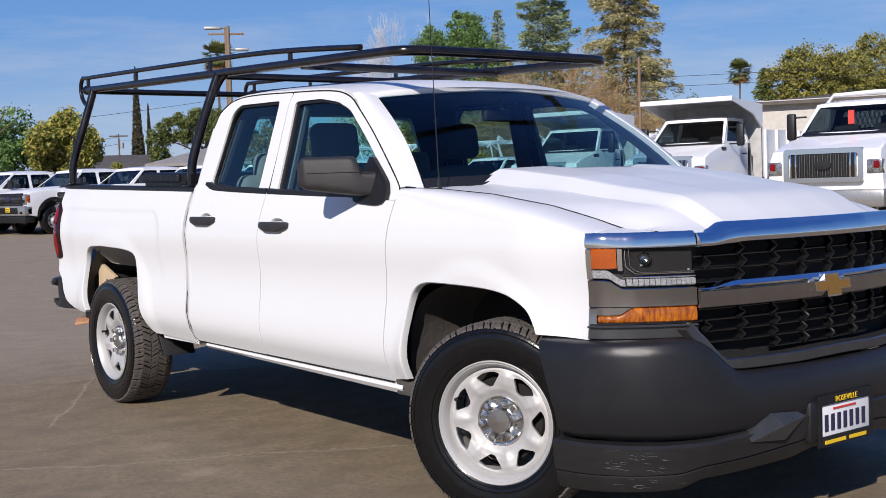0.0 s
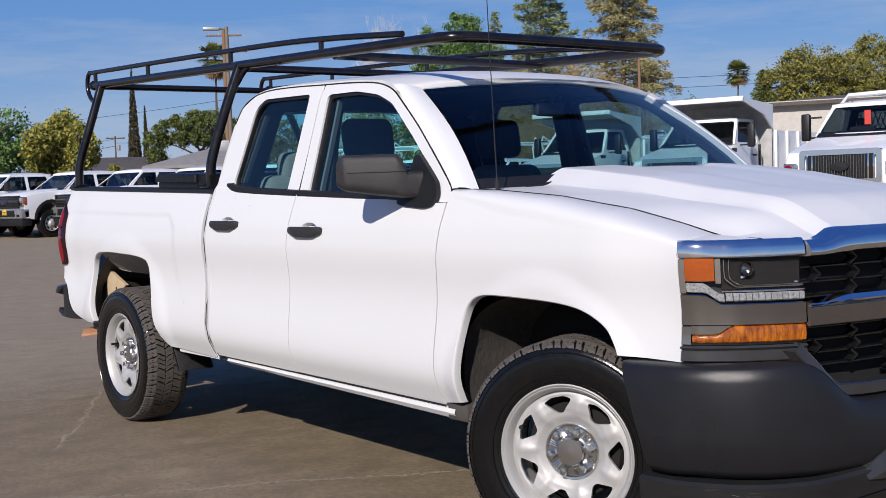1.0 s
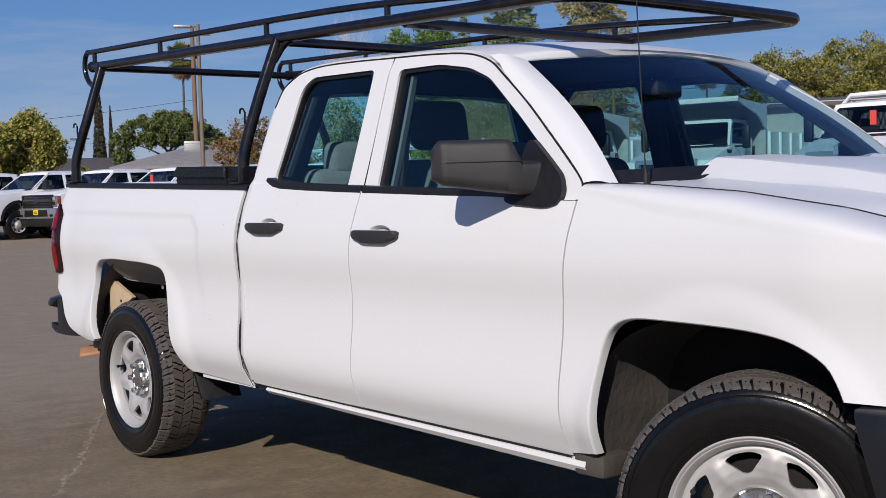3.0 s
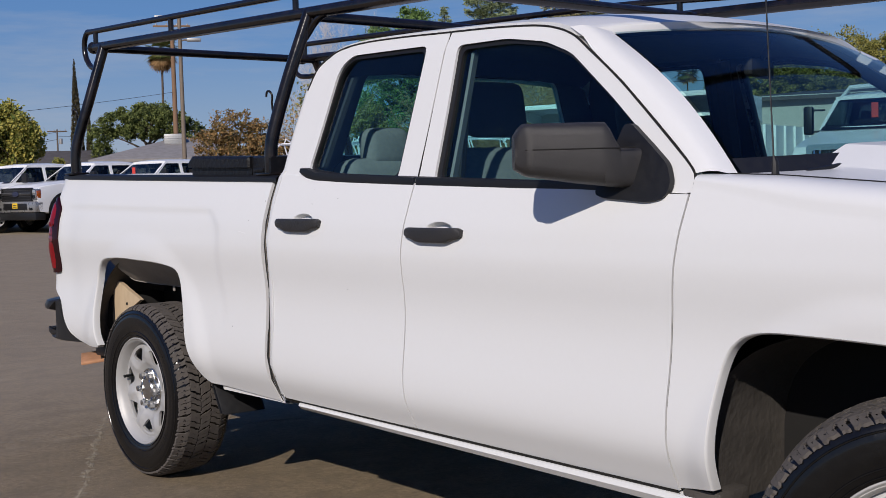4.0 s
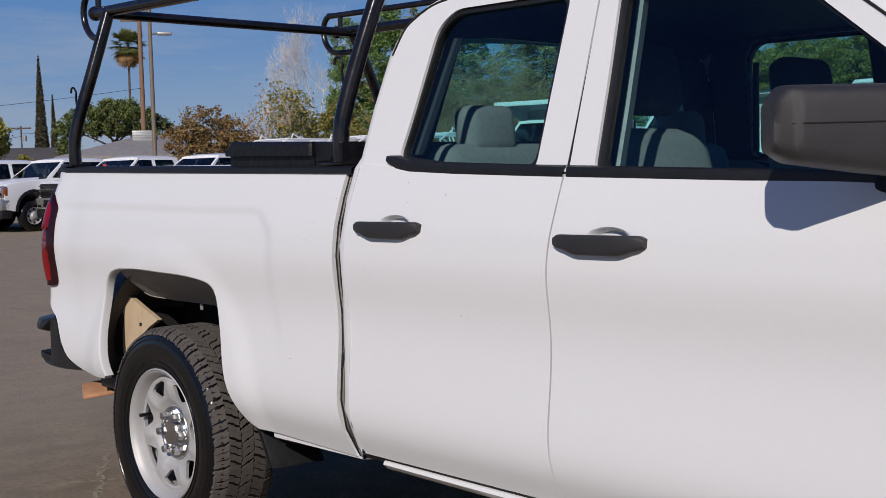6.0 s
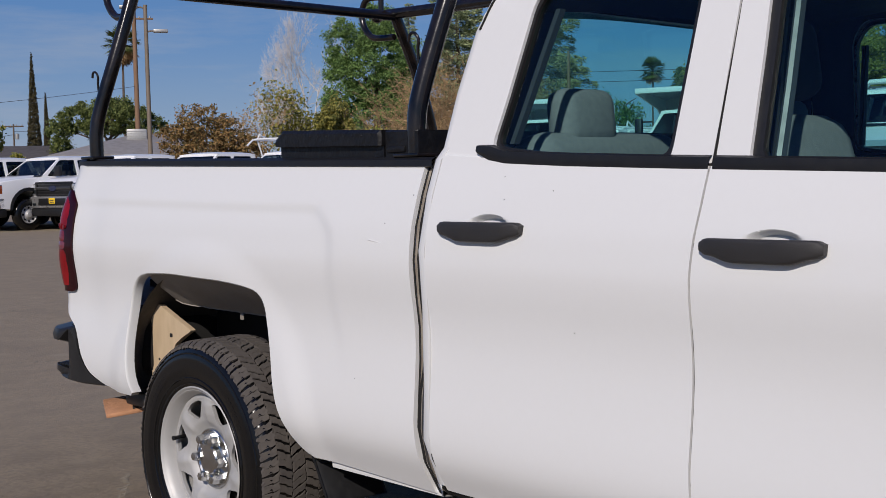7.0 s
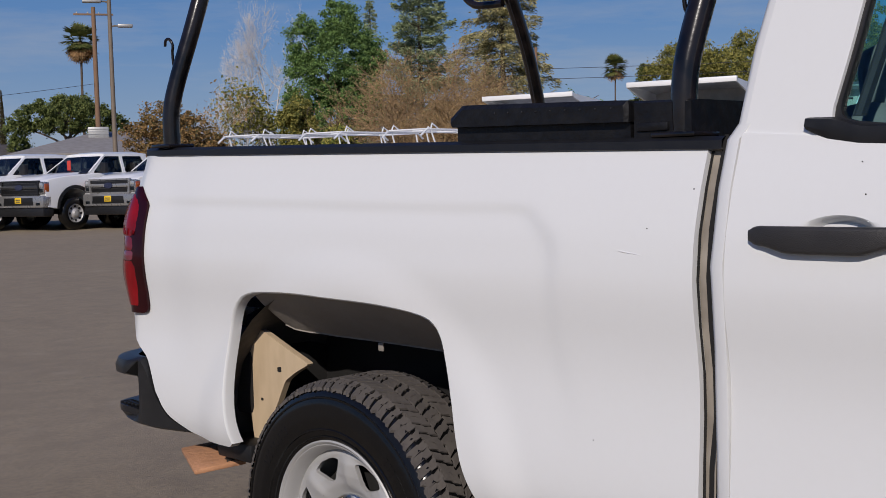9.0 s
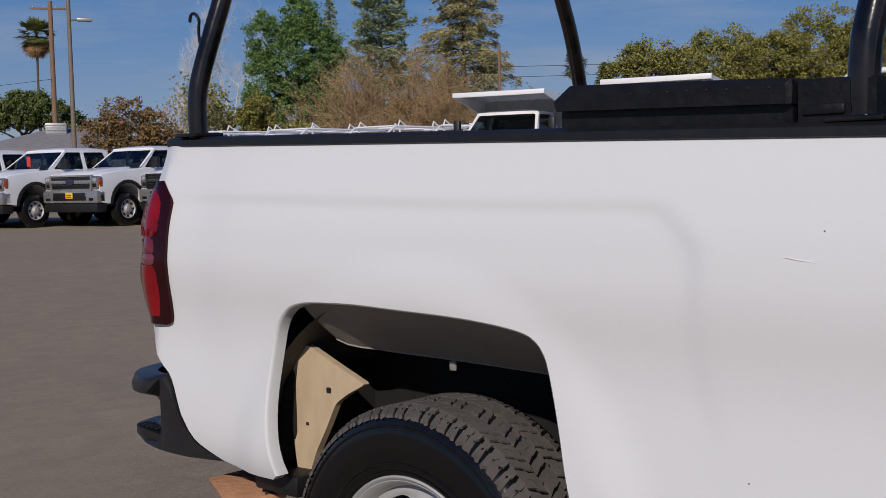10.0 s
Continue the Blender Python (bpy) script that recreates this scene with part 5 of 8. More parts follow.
# tan splash panel behind the rear wheel, and mud flaps
for s in (-1, 1):
    bm = bmesh.new()
    pan = rounded([(-0.502, 0.49), (-0.515, 0.576), (-0.527, 0.647), (-0.532, 0.719), (-0.522, 0.778), (-0.507, 0.823), (-0.488, 0.851), (-0.463, 0.854), (-0.425, 0.836), (-0.365, 0.808), (-0.280, 0.770), (-0.335, 0.742), (-0.374, 0.716), (-0.409, 0.648), (-0.444, 0.587), (-0.479, 0.50)], 0.012)
    sheet(bm, pan, lambda u, v: (u, s * (0.862 - 0.12 * (u + 0.48)), v), Vector((0.0, -s * 0.02, 0)))
    panel = part("splash_panel", bm, TAN, truck, "dusty tan splash panel")
    # Near-black discs on the panel stand in for the shade in its holes.
    for u, v, r in ((-0.396, 0.746, 0.007), (-0.470, 0.655, 0.004)):
        bm = bmesh.new()
        sheet(bm, rounded([(u - r, v - r), (u + r, v - r), (u + r, v + r), (u - r, v + r)], r * 0.4), lambda a, b: (a, s * (0.8635 - 0.12 * (a + 0.48)), b), Vector((0, -s * 0.003, 0)))
        part("hole", bm, DARK, panel)
    bm = bmesh.new()
    rows = []
    for k in range(7):
        t = k / 6
        rows.append([(0.54 + 0.07 * t, s * 0.935, 0.48 - 0.13 * t), (0.55 + 0.07 * t, s * 0.92, 0.48 - 0.135 * t), (0.57 + 0.07 * t, s * 0.74, 0.48 - 0.135 * t)])
    grid(bm, rows)
    rim(bm, (0.012, 0, 0))
    part("mud_flap", bm, TRIM, truck)
    bm = bmesh.new()
    box(bm, -0.60, -0.43, s * 0.80, s * 0.935, 0.485, 0.54, 0.01)
    part("flap_bracket", bm, TRIM, truck)
    bm = bmesh.new()
    box(bm, 3.035, 3.16, s * 0.82, s * 0.95, 0.41, 0.48, 0.012)
    part("sill_end", bm, LINER, truck)

# ---- bed: rails, box, tail ----
for s in (-1, 1):
    bed = side_parts["right" if s < 0 else "left"][0]
    bm = bmesh.new()
    rows = []
    for x in spread(-1.02, 1.085, 20):
        z = rail_z(x)
        w = half_width(x, z - 0.02)
        rows.append([(x, s * (w - 0.004), z - 0.024), (x, s * (w + 0.006), z - 0.020), (x, s * (w + 0.005), z - 0.004), (x, s * (w - 0.008), z + 0.004), (x, s * (w - 0.085), z + 0.004), (x, s * (w - 0.09), z - 0.05)])
    grid(bm, rows)
    part("rail_cap", bm, TRIM, bed, "black plastic bed rail cap")
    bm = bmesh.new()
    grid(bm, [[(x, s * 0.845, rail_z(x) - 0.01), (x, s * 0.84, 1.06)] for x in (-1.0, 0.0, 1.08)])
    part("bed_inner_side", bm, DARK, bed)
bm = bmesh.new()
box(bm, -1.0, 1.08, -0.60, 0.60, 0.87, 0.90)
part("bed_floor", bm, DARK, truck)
# Black in place of body white, to put shade behind the cab gap.
bm = bmesh.new()
box(bm, 1.030, 1.065, -0.90, 0.90, 0.60, rail_z(1.06) - 0.01, 0.008)
part("bed_front_wall", bm, TRIM, truck)
bm = bmesh.new()
box(bm, -1.075, -1.025, -0.78, 0.78, 0.74, rail_z(-1.05), 0.015)
tailgate = part("tailgate", bm, WHITE, truck)
for s in (-1, 1):
    # taillight wraps round the corner: dark housing, two red lenses and a pale waist between them
    def lamp_front(z):
        return lerp_table([(0.886, -0.902), (0.892, -0.886), (0.905, -0.880), (1.0, -0.884), (1.18, -0.890), (1.212, -0.892), (1.222, -0.899), (1.236, -0.916), (1.270, -0.960)], z)

    def lamp_rear(z):
        return lerp_table([(0.89, -1.018), (0.93, -1.035), (1.00, -1.045), (1.045, -1.045), (1.060, -1.034), (1.10, -1.034), (1.121, -1.046), (1.18, -1.05), (1.22, -1.045), (1.27, -1.02)], z)

    def lamp_skin(bm, zs, inset, out, tuck=0.0):
        rows = []
        for k, z in enumerate(zs):
            xf, xr = lamp_front(z) - inset, lamp_rear(z)
            d = out * math.sin(math.pi * min(max((k + 0.35) / (len(zs) - 0.3), 0), 1)) ** 0.5
            row = [(xf, s * (half_width(xf, z) + 0.002), z)]
            for j in range(9):
                x = xf + (xr - xf) * j / 8
                row.append((x, s * (half_width(x, z) + 0.006 + 0.010 * math.sin(math.pi * min(j / 8 * 0.8 + 0.12, 1)) + d * min(1, 2.2 * j / 8) - tuck), z))
            row.append((xr - 0.012, s * (0.90 - tuck), z))
            row.append((xr - 0.014, s * 0.84, z))
            rows.append(row)
        grid(bm, rows)
    bm = bmesh.new()
    lamp_skin(bm, [0.886, 0.892, 0.90, 0.912, 0.95, 1.0, 1.045, 1.06, 1.10, 1.121, 1.16, 1.20, 1.212, 1.222, 1.235, 1.25, 1.270], 0.0, 0.0)
    tail = part("taillight", bm, DEEPRED, truck, "tall red taillight with smoked edges", sharp=60)
    for name, z0, z1, m, out in (("upper_lens", 1.121, 1.246, RED, 0.007), ("waist", 1.046, 1.076, PINKLENS, 0.004), ("middle_lens", 1.077, 1.120, REDDARK, 0.003), ("lower_lens", 0.908, 1.045, RED, 0.007)):
        bm = bmesh.new()
        lamp_skin(bm, [z0 + (z1 - z0) * k / 8 for k in range(9)], 0.020, out)
        part(name, bm, m, tail, sharp=60)
    for k in range(4):
        x = -0.935 - 0.024 * k
        bm = bmesh.new()
        box(bm, x - 0.002, x + 0.002, s * (half_width(x, 1.13) + 0.012), s * (half_width(x, 1.13) + 0.0225), 1.124, 1.138 + 0.006 * (k % 2), 0.001)
        part("lens_rib", bm, REDDARK, tail)
# rear bumper: top pad, body that sweeps forward under the bed, lower corner step
RB = [(p.x, p.y) for p in curve([(-0.64, -0.945, 0), (-0.76, -0.968, 0), (-0.88, -0.985, 0), (-0.98, -0.980, 0), (-1.065, -0.945, 0), (-1.135, -0.86, 0), (-1.15, -0.70, 0), (-1.15, 0, 0)], 6)]
RB = RB + [(a, -b) for a, b in reversed(RB[:-1])]
bm = bmesh.new()
rows = []
for k, (x, y) in enumerate(RB):
    a, b = RB[max(k - 1, 0)], RB[min(k + 1, len(RB) - 1)]
    t = Vector((b[0] - a[0], b[1] - a[1], 0)).normalized()
    n = Vector((-t.y, t.x, 0))
    zt = lerp_table([(-1.15, 0.742), (-1.0, 0.745), (-0.91, 0.748), (-0.888, 0.738), (-0.862, 0.696), (-0.83, 0.638), (-0.785, 0.588), (-0.71, 0.560), (-0.64, 0.550)], x)
    zb = lerp_table([(-1.15, 0.550), (-0.95, 0.546), (-0.82, 0.542), (-0.66, 0.545)], x)
    lip = smooth01(-0.915, -0.955, x)
    prof = [(zt, -0.035), (zt + 0.004, -0.006), (zt - 0.004, 0.010 + 0.018 * lip), (zt - 0.022 * lip - 0.004, 0.012 + 0.026 * lip), (zt - 0.040 * lip - 0.006, 0.012 + 0.024 * lip), (zt - 0.056 * lip - 0.008, 0.012 - 0.034 * lip), (zb + 0.48 * (zt - zb), 0.012 - 0.060 * lip), (zb + 0.30 * (zt - zb), 0.012 - 0.050 * lip), (zb + 0.006, 0.012), (zb, 0.004), (zb, -0.04)]
    rows.append([(x + n.x * o, y + n.y * o, z) for z, o in prof])
grid(bm, rows)
rear_bumper = part("rear_bumper", bm, DAM, truck, "black rear bumper with moulded corner steps", sharp=40)
for s in (-1, 1):
    bm = bmesh.new()
    pts = [(-0.80, s * 0.962), (-0.92, s * 0.985), (-1.04, s * 0.990), (-1.10, s * 0.962), (-1.14, s * 0.87), (-1.15, s * 0.76), (-1.00, s * 0.80)]
    sheet(bm, rounded(pts, 0.03), lambda u, v: (u, v, 0.592 - 0.15 * max(u + 0.98, 0)), Vector((0, 0, -0.020)))
    step_ob = part("corner_step", bm, PLASTIC, rear_bumper)
    bm = bmesh.new()
    lo = rounded(pts, 0.03)
    rows = [[(u, v, 0.574 - 0.15 * max(u + 0.98, 0)), (-0.98 + (u + 0.98) * 0.86, s * 0.90 + (v - s * 0.90) * 0.80, 0.545)] for u, v in lo]
    grid(bm, rows, close_i=True)
    part("step_underside", bm, PLASTIC, step_ob)
    for k in range(5):
        bm = bmesh.new()
        u = -0.99 - 0.022 * k
        box(bm, u, u + 0.012, s * 0.93, s * 0.972, 0.590, 0.597, 0.002)
        part("grip_pad", bm, TRIM, step_ob)
    # white body edge with a dark slot above the bumper's sweep
    bm = bmesh.new()
    rows = []
    for x, z in ((-0.945, 0.782), (-0.900, 0.756), (-0.868, 0.714), (-0.838, 0.658), (-0.79, 0.604), (-0.755, 0.584)):
        rows.append([(x - 0.030, s * 0.940, z - 0.030), (x + 0.012, s * 0.944, z + 0.012)])
    grid(bm, rows)
    part("bumper_slot", bm, DARK, truck)

# ---- door handles, mirrors, aerial, wipers ----
for s, tag in ((-1, "right"), (1, "left")):
    bed, rear_door, front_door = side_parts[tag]
    for owner, x0, x1, z in ((rear_door, 1.185, 1.465, 1.158), (front_door, 1.965, 2.238, 1.134)):
        w = half_width(x0 + 0.1, z)
        bm = bmesh.new()
        rows = []
        L = x1 - x0
        for k in range(25):
            x = x0 + L * (0.5 - 0.5 * math.cos(math.pi * k / 24))
            near = min(x - x0, x1 - x)
            h = 0.0165 * (1 - (1 - min(near / 0.022, 1)) ** 2.4) ** 0.5 + 0.001
            h = max(h, 0.0105)
            t = (x - x0) / L
            bow = 0.004 + 0.012 * (1 - abs(2 * t - 1) ** 4)
            sag = 0.013 * smooth01(0.08, 0.30, t) * smooth01(0.94, 0.72, t)
            row = []
            for q in range(16):
                a = 2 * math.pi * q / 16
                ca, sa = math.cos(a), math.sin(a)
                up = h * math.copysign(abs(sa) ** 0.55, sa)
                row.append((x, s * (w + bow + 0.012 * math.copysign(abs(ca) ** 0.4, ca)), z + up - (sag if sa < -0.2 else 0)))
            rows.append(row)
        vs = grid(bm, rows, close_j=True)
        bm.faces.new(vs[0])
        bm.faces.new(vs[-1])
        part("door_handle", bm, MIRROR, owner, "black plastic pull handle", sharp=50)
        # finger recess above the handle, let into the door skin
        xc, zc = (x0 + x1) / 2 + 0.02, z + 0.005
        bm = bmesh.new()
        bm.from_mesh(owner.data)
        gone = [f for f in bm.faces if any(((v.co.x - xc) / 0.068) ** 2 + ((v.co.z - zc) / 0.028) ** 2 < 1 for v in f.verts)]
        bmesh.ops.delete(bm, geom=gone, context="FACES")
        bm.to_mesh(owner.data)
        bm.free()
        bm = bmesh.new()
        rows = []
        for k in range(13):
            r = 1.48 - k / 12 * 1.46
            rows.append([(xc + 0.074 * r * math.cos(a), s * (half_width(xc, zc + 0.031 * r * math.sin(a)) + 0.0012 - 0.026 * smooth01(0.98, 0.55, r)), zc + 0.031 * r * math.sin(a)) for a in [2 * math.pi * q / 32 for q in range(32)]])
        grid(bm, rows, close_j=True)
        part("handle_cup", bm, WHITE, owner)
    # mirror: sail, arm, head with a seam and glass
    bm = bmesh.new()
    sheet(bm, rounded([(2.76, 1.250), (2.80, 1.36), (2.825, 1.440), (2.850, 1.440), (2.93, 1.380), (3.0, 1.325), (3.022, 1.275), (3.010, 1.238), (2.955, 1.226), (2.80, 1.238)], 0.02), lambda u, v: (u, s * (cab_w(v) + 0.004), v), Vector((0, s * 0.02, 0)))
    mirror = part("wing_mirror", bm, TRIM, front_door, "black textured door mirror")
    axis = Vector((-0.195, s * 0.255, 0)).normalized()
    across = Vector((-axis.y * s, axis.x * s, 0)) * -1

    def shell(t, top, bottom, deep, n=28, sharp_=0.42):
        """One cross-section of the mirror housing."""
        c = Vector((2.865 - 0.195 * t, s * (0.925 + 0.255 * t), (top + bottom) / 2))
        row = []
        for q in range(n):
            a = 2 * math.pi * q / n
            ca, sa = math.cos(a), math.sin(a)
            row.append(c + across * deep * math.copysign(abs(ca) ** 0.5, ca) + Vector((0, 0, (top - bottom) / 2 * math.copysign(abs(sa) ** sharp_, sa))))
        return row
    SEAM = 1.373

    def depth_at(t):
        return (0.034 + 0.028 * smooth01(-0.2, 0.3, t)) * (1 - 0.45 * smooth01(0.88, 1.0, t))

    def low_at(t):
        return lerp_table([(-0.24, 1.252), (0.0, 1.262), (0.5, 1.282), (0.9, 1.302), (1.0, 1.322)], t)
    for name, ts in (("mirror_head", [0.12 + 0.88 * k / 22 for k in range(23)]), ("mirror_base", [-0.24 + 0.5 * k / 10 for k in range(11)])):
        bm = bmesh.new()
        rows = []
        for t in ts:
            if name == "mirror_head":
                top = SEAM + (0.003 + 0.069 * smooth01(0.10, 0.25, t)) * (1 - smooth01(0.93, 1.0, t) * 0.42)
                rows.append(shell(t, top, low_at(t), depth_at(t)))
            else:
                rows.append(shell(t, SEAM, low_at(t), depth_at(t) * 0.985))
        vs = grid(bm, rows, close_j=True)
        bm.faces.new(vs[0])
        bm.faces.new(vs[-1])
        part(name, bm, MIRROR, mirror, sharp=60)
    bm = bmesh.new()
    tube(bm, [Vector((2.865 - 0.195 * t, s * (0.925 + 0.255 * t), SEAM)) + across * (depth_at(t) + 0.0002) for t in [0.0, 0.1, 0.2, 0.3, 0.5, 0.7, 0.85, 0.92]], 0.0016, 5)
    part("mirror_seam", bm, DARK, mirror)
    bm = bmesh.new()
    grid(bm, [[Vector((2.865 - 0.195 * t, s * (0.925 + 0.255 * t), z)) - across * 0.062 for t in (0.2, 0.88)] for z in (1.315, 1.435)])
    part("mirror_glass", bm, CHROME, mirror)
bm = bmesh.new()
tube(bm, [(3.275, -0.862, 1.285), (3.275, -0.862, 1.32), (3.27, -0.862, 1.34), (3.255, -0.862, 1.70), (3.24, -0.862, 2.10)], [0.010, 0.009, 0.0022, 0.002, 0.0016], 8)
part("aerial", bm, TRIM, truck)
for y0, y1 in ((-0.70, -0.08), (0.05, 0.68)):
    bm = bmesh.new()
    tube(bm, [screen_point(y0 / 0.83, 0.0) + Vector((0.03, 0, 0.0)), screen_point((y0 + y1) / 1.66, 0.05) + Vector((0.02, 0, 0.012)), screen_point(y1 / 0.83, 0.06) + Vector((0.015, 0, 0.012))], 0.008, 6)
    part("wiper", bm, TRIM, truck)

# ---- cabin ----
def pad(bm, w, d, h, m, r=0.05):
    return box(bm, -d / 2, d / 2, -w / 2, w / 2, 0, h, r, 3, m)


for y in (-0.42, 0.42):
    bm = bmesh.new()
    pad(bm, 0.46, 0.15, 0.56, pose(1.955, y * 1.06, 0.875, 0, -16, 0), 0.075)
    seat = part("front_seat_back", bm, SEAT, truck)
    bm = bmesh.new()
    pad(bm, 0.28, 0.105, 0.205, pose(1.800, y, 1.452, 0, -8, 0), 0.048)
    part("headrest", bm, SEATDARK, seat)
    bm = bmesh.new()
    pad(bm, 0.54, 0.55, 0.20, pose(2.25, y, 0.72), 0.06)
    part("seat_cushion", bm, SEAT, seat)
    bm = bmesh.new()
    pad(bm, 0.60, 0.16, 0.56, pose(1.31, y * 1.02, 0.84, 0, -9, 0), 0.06)
    back = part("rear_seat_back", bm, SEAT, truck)
    bm = bmesh.new()
    pad(bm, 0.215, 0.10, 0.160, pose(1.245, y * 1.2, 1.355, 0, -6, 0), 0.042)
    part("headrest", bm, SEAT, back)
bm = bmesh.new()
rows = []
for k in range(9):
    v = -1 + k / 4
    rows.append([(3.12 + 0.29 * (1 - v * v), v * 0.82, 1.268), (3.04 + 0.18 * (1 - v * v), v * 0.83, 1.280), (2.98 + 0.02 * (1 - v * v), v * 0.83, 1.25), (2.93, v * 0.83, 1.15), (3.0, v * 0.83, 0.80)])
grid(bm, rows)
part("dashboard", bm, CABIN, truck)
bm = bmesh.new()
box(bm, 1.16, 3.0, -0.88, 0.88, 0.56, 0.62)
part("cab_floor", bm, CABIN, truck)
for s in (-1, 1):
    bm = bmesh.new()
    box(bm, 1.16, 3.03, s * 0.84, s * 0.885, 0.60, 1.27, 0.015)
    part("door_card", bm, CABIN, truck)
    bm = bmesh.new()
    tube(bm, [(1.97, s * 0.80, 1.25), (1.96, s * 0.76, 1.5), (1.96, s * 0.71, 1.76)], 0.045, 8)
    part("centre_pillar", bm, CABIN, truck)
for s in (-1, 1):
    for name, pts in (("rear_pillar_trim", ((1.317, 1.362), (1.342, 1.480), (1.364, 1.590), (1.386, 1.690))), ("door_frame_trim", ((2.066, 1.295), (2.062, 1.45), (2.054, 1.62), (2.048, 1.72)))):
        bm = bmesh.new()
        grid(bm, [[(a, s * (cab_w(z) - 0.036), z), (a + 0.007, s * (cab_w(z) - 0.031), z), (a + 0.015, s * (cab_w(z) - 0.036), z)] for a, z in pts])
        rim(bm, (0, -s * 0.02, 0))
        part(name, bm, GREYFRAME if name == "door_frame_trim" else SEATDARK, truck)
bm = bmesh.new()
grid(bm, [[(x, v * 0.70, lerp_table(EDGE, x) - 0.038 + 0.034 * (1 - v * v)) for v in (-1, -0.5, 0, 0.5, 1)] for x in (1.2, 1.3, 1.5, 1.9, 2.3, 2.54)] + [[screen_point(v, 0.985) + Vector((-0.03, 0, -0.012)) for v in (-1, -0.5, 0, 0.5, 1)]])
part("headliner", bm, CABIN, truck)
bm = bmesh.new()
box(bm, -0.018, 0.018, -0.115, 0.115, -0.032, 0.032, 0.015, m=pose(2.640, 0.0, 1.645, 0, 0, 16))
tube(bm, [(2.65, 0, 1.67), (2.70, 0, 1.745)], 0.010, 8)
part("rear_view_mirror", bm, CABIN, truck)
bm = bmesh.new()
wc = Vector((2.78, 0.42, 1.17))
for k in range(2):
    tube(bm, [wc + Vector((0.08 * math.sin(a), 0.19 * math.cos(a), 0.17 * math.sin(a))) for a in [math.pi * (q / 12) + k * math.pi for q in range(13)]], 0.015, 8)
tube(bm, [wc + Vector((0, -0.18, 0)), wc, wc + Vector((0, 0.18, 0))], 0.02, 8)
part("steering_wheel", bm, CABIN, truck)


# ---- ladder rack on the bed ----
rack = thing("ladder_rack", "black tubular steel ladder rack standing on the bed rails", "ladder rack")


def bar(name, pts, r, label="", n=8, seg=12, smooth_=True):
    bm = bmesh.new()
    tube(bm, curve(pts, n) if smooth_ else pts, r, seg)
    return part(name, bm, BLACK, rack, label, sharp=50)


def rack_z(x):
    return 2.042 - 0.034 * (x + 0.82)


for s in (-1, 1):
    # the rack sits a little off the truck's middle
    ry = -0.712 if s < 0 else 0.596
    for xb, xt in ((0.970, 1.045), (-0.882, -0.825)):
        zb = rail_z(xb)
        yb = s * 0.866
        bar("post", [(xb, yb, zb + 0.002), (xb, yb, zb + 0.10), (xb + 0.008, yb * 0.9 + ry * 0.1, zb + 0.19), (xb + 0.04, yb * 0.52 + ry * 0.48, zb + 0.40), (xt, ry, rack_z(xt))], 0.0265)
        bm = bmesh.new()
        box(bm, xb - 0.05, xb + 0.05, yb - 0.045, yb + 0.045, zb + 0.004, zb + 0.014, 0.003)
        part("foot_plate", bm, BLACK, rack)
        # rope hook
        hz = zb + 0.29
        yh = yb * 0.75 + ry * 0.25
        bar("rope_hook", [(xb + 0.02, yh, hz - 0.055), (xb - 0.008, yh + s * 0.014, hz - 0.042), (xb - 0.012, yh + s * 0.018, hz + 0.0), (xb - 0.006, yh + s * 0.020, hz + 0.028), (xb - 0.018, yh + s * 0.024, hz + 0.046), (xb - 0.034, yh + s * 0.026, hz + 0.044), (xb - 0.040, yh + s * 0.026, hz + 0.026)], 0.0045, n=4, seg=8)
    # long side rail, turning across at the front
    bar("side_rail", [(-0.93, ry, rack_z(-0.93)), (-0.3, ry, rack_z(-0.3)), (0.6, ry, rack_z(0.6)), (1.5, ry, rack_z(1.5)), (2.35, ry, rack_z(2.35)), (2.68, ry, rack_z(2.68)), (2.78, ry * 0.985, rack_z(2.78)), (2.835, ry * 0.91, rack_z(2.83)), (2.86, ry * 0.78, rack_z(2.86)), (2.868, ry * 0.4, rack_z(2.87)), (2.87, 0.0, rack_z(2.87))], 0.024)
    # upper guard rail: its rear end loops down into the post; short struts below
    up = 0.085
    bar("guard_rail", [(-0.845, ry + s * 0.012, rack_z(-0.9) - 0.105), (-0.91, ry + s * 0.004, rack_z(-1) - 0.108), (-0.985, ry, rack_z(-1) - 0.098), (-1.04, ry, rack_z(-1) - 0.055), (-1.062, ry, rack_z(-1) + 0.0), (-1.052, ry, rack_z(-1) + 0.055), (-1.01, ry, rack_z(-1) + up), (-0.9, ry, rack_z(-0.9) + up), (0.2, ry, rack_z(0.2) + up), (1.4, ry, rack_z(1.4) + up * 0.95), (2.0, ry, rack_z(2.0) + up * 0.75), (2.50, ry, rack_z(2.5) + up * 0.45)], 0.0145)
    for x in (-0.92, -0.10, 0.95, 1.85):
        bar("strut", [(x, ry, rack_z(x)), (x, ry, rack_z(x) + up * (1 if x < 1.5 else 0.8))], 0.013, smooth_=False)
    bm = bmesh.new()
    bmesh.ops.create_uvsphere(bm, u_segments=14, v_segments=8, radius=0.032, matrix=pose(-0.95, ry, rack_z(-0.95)))
    part("rail_end", bm, BLACK, rack)
    # brace from post to rail
    bar("brace", [(1.03, ry * 1.02, rack_z(1.03) - 0.10), (1.10, ry, rack_z(1.1) - 0.03), (1.20, ry, rack_z(1.2) - 0.005)], 0.014, n=4)
for x in (-0.825, 1.045, 1.95):
    bar("cross_bar", [(x, -0.705, rack_z(x) - 0.012), (x, 0.0, rack_z(x) - 0.012), (x, 0.59, rack_z(x) - 0.012)], 0.021, smooth_=False)

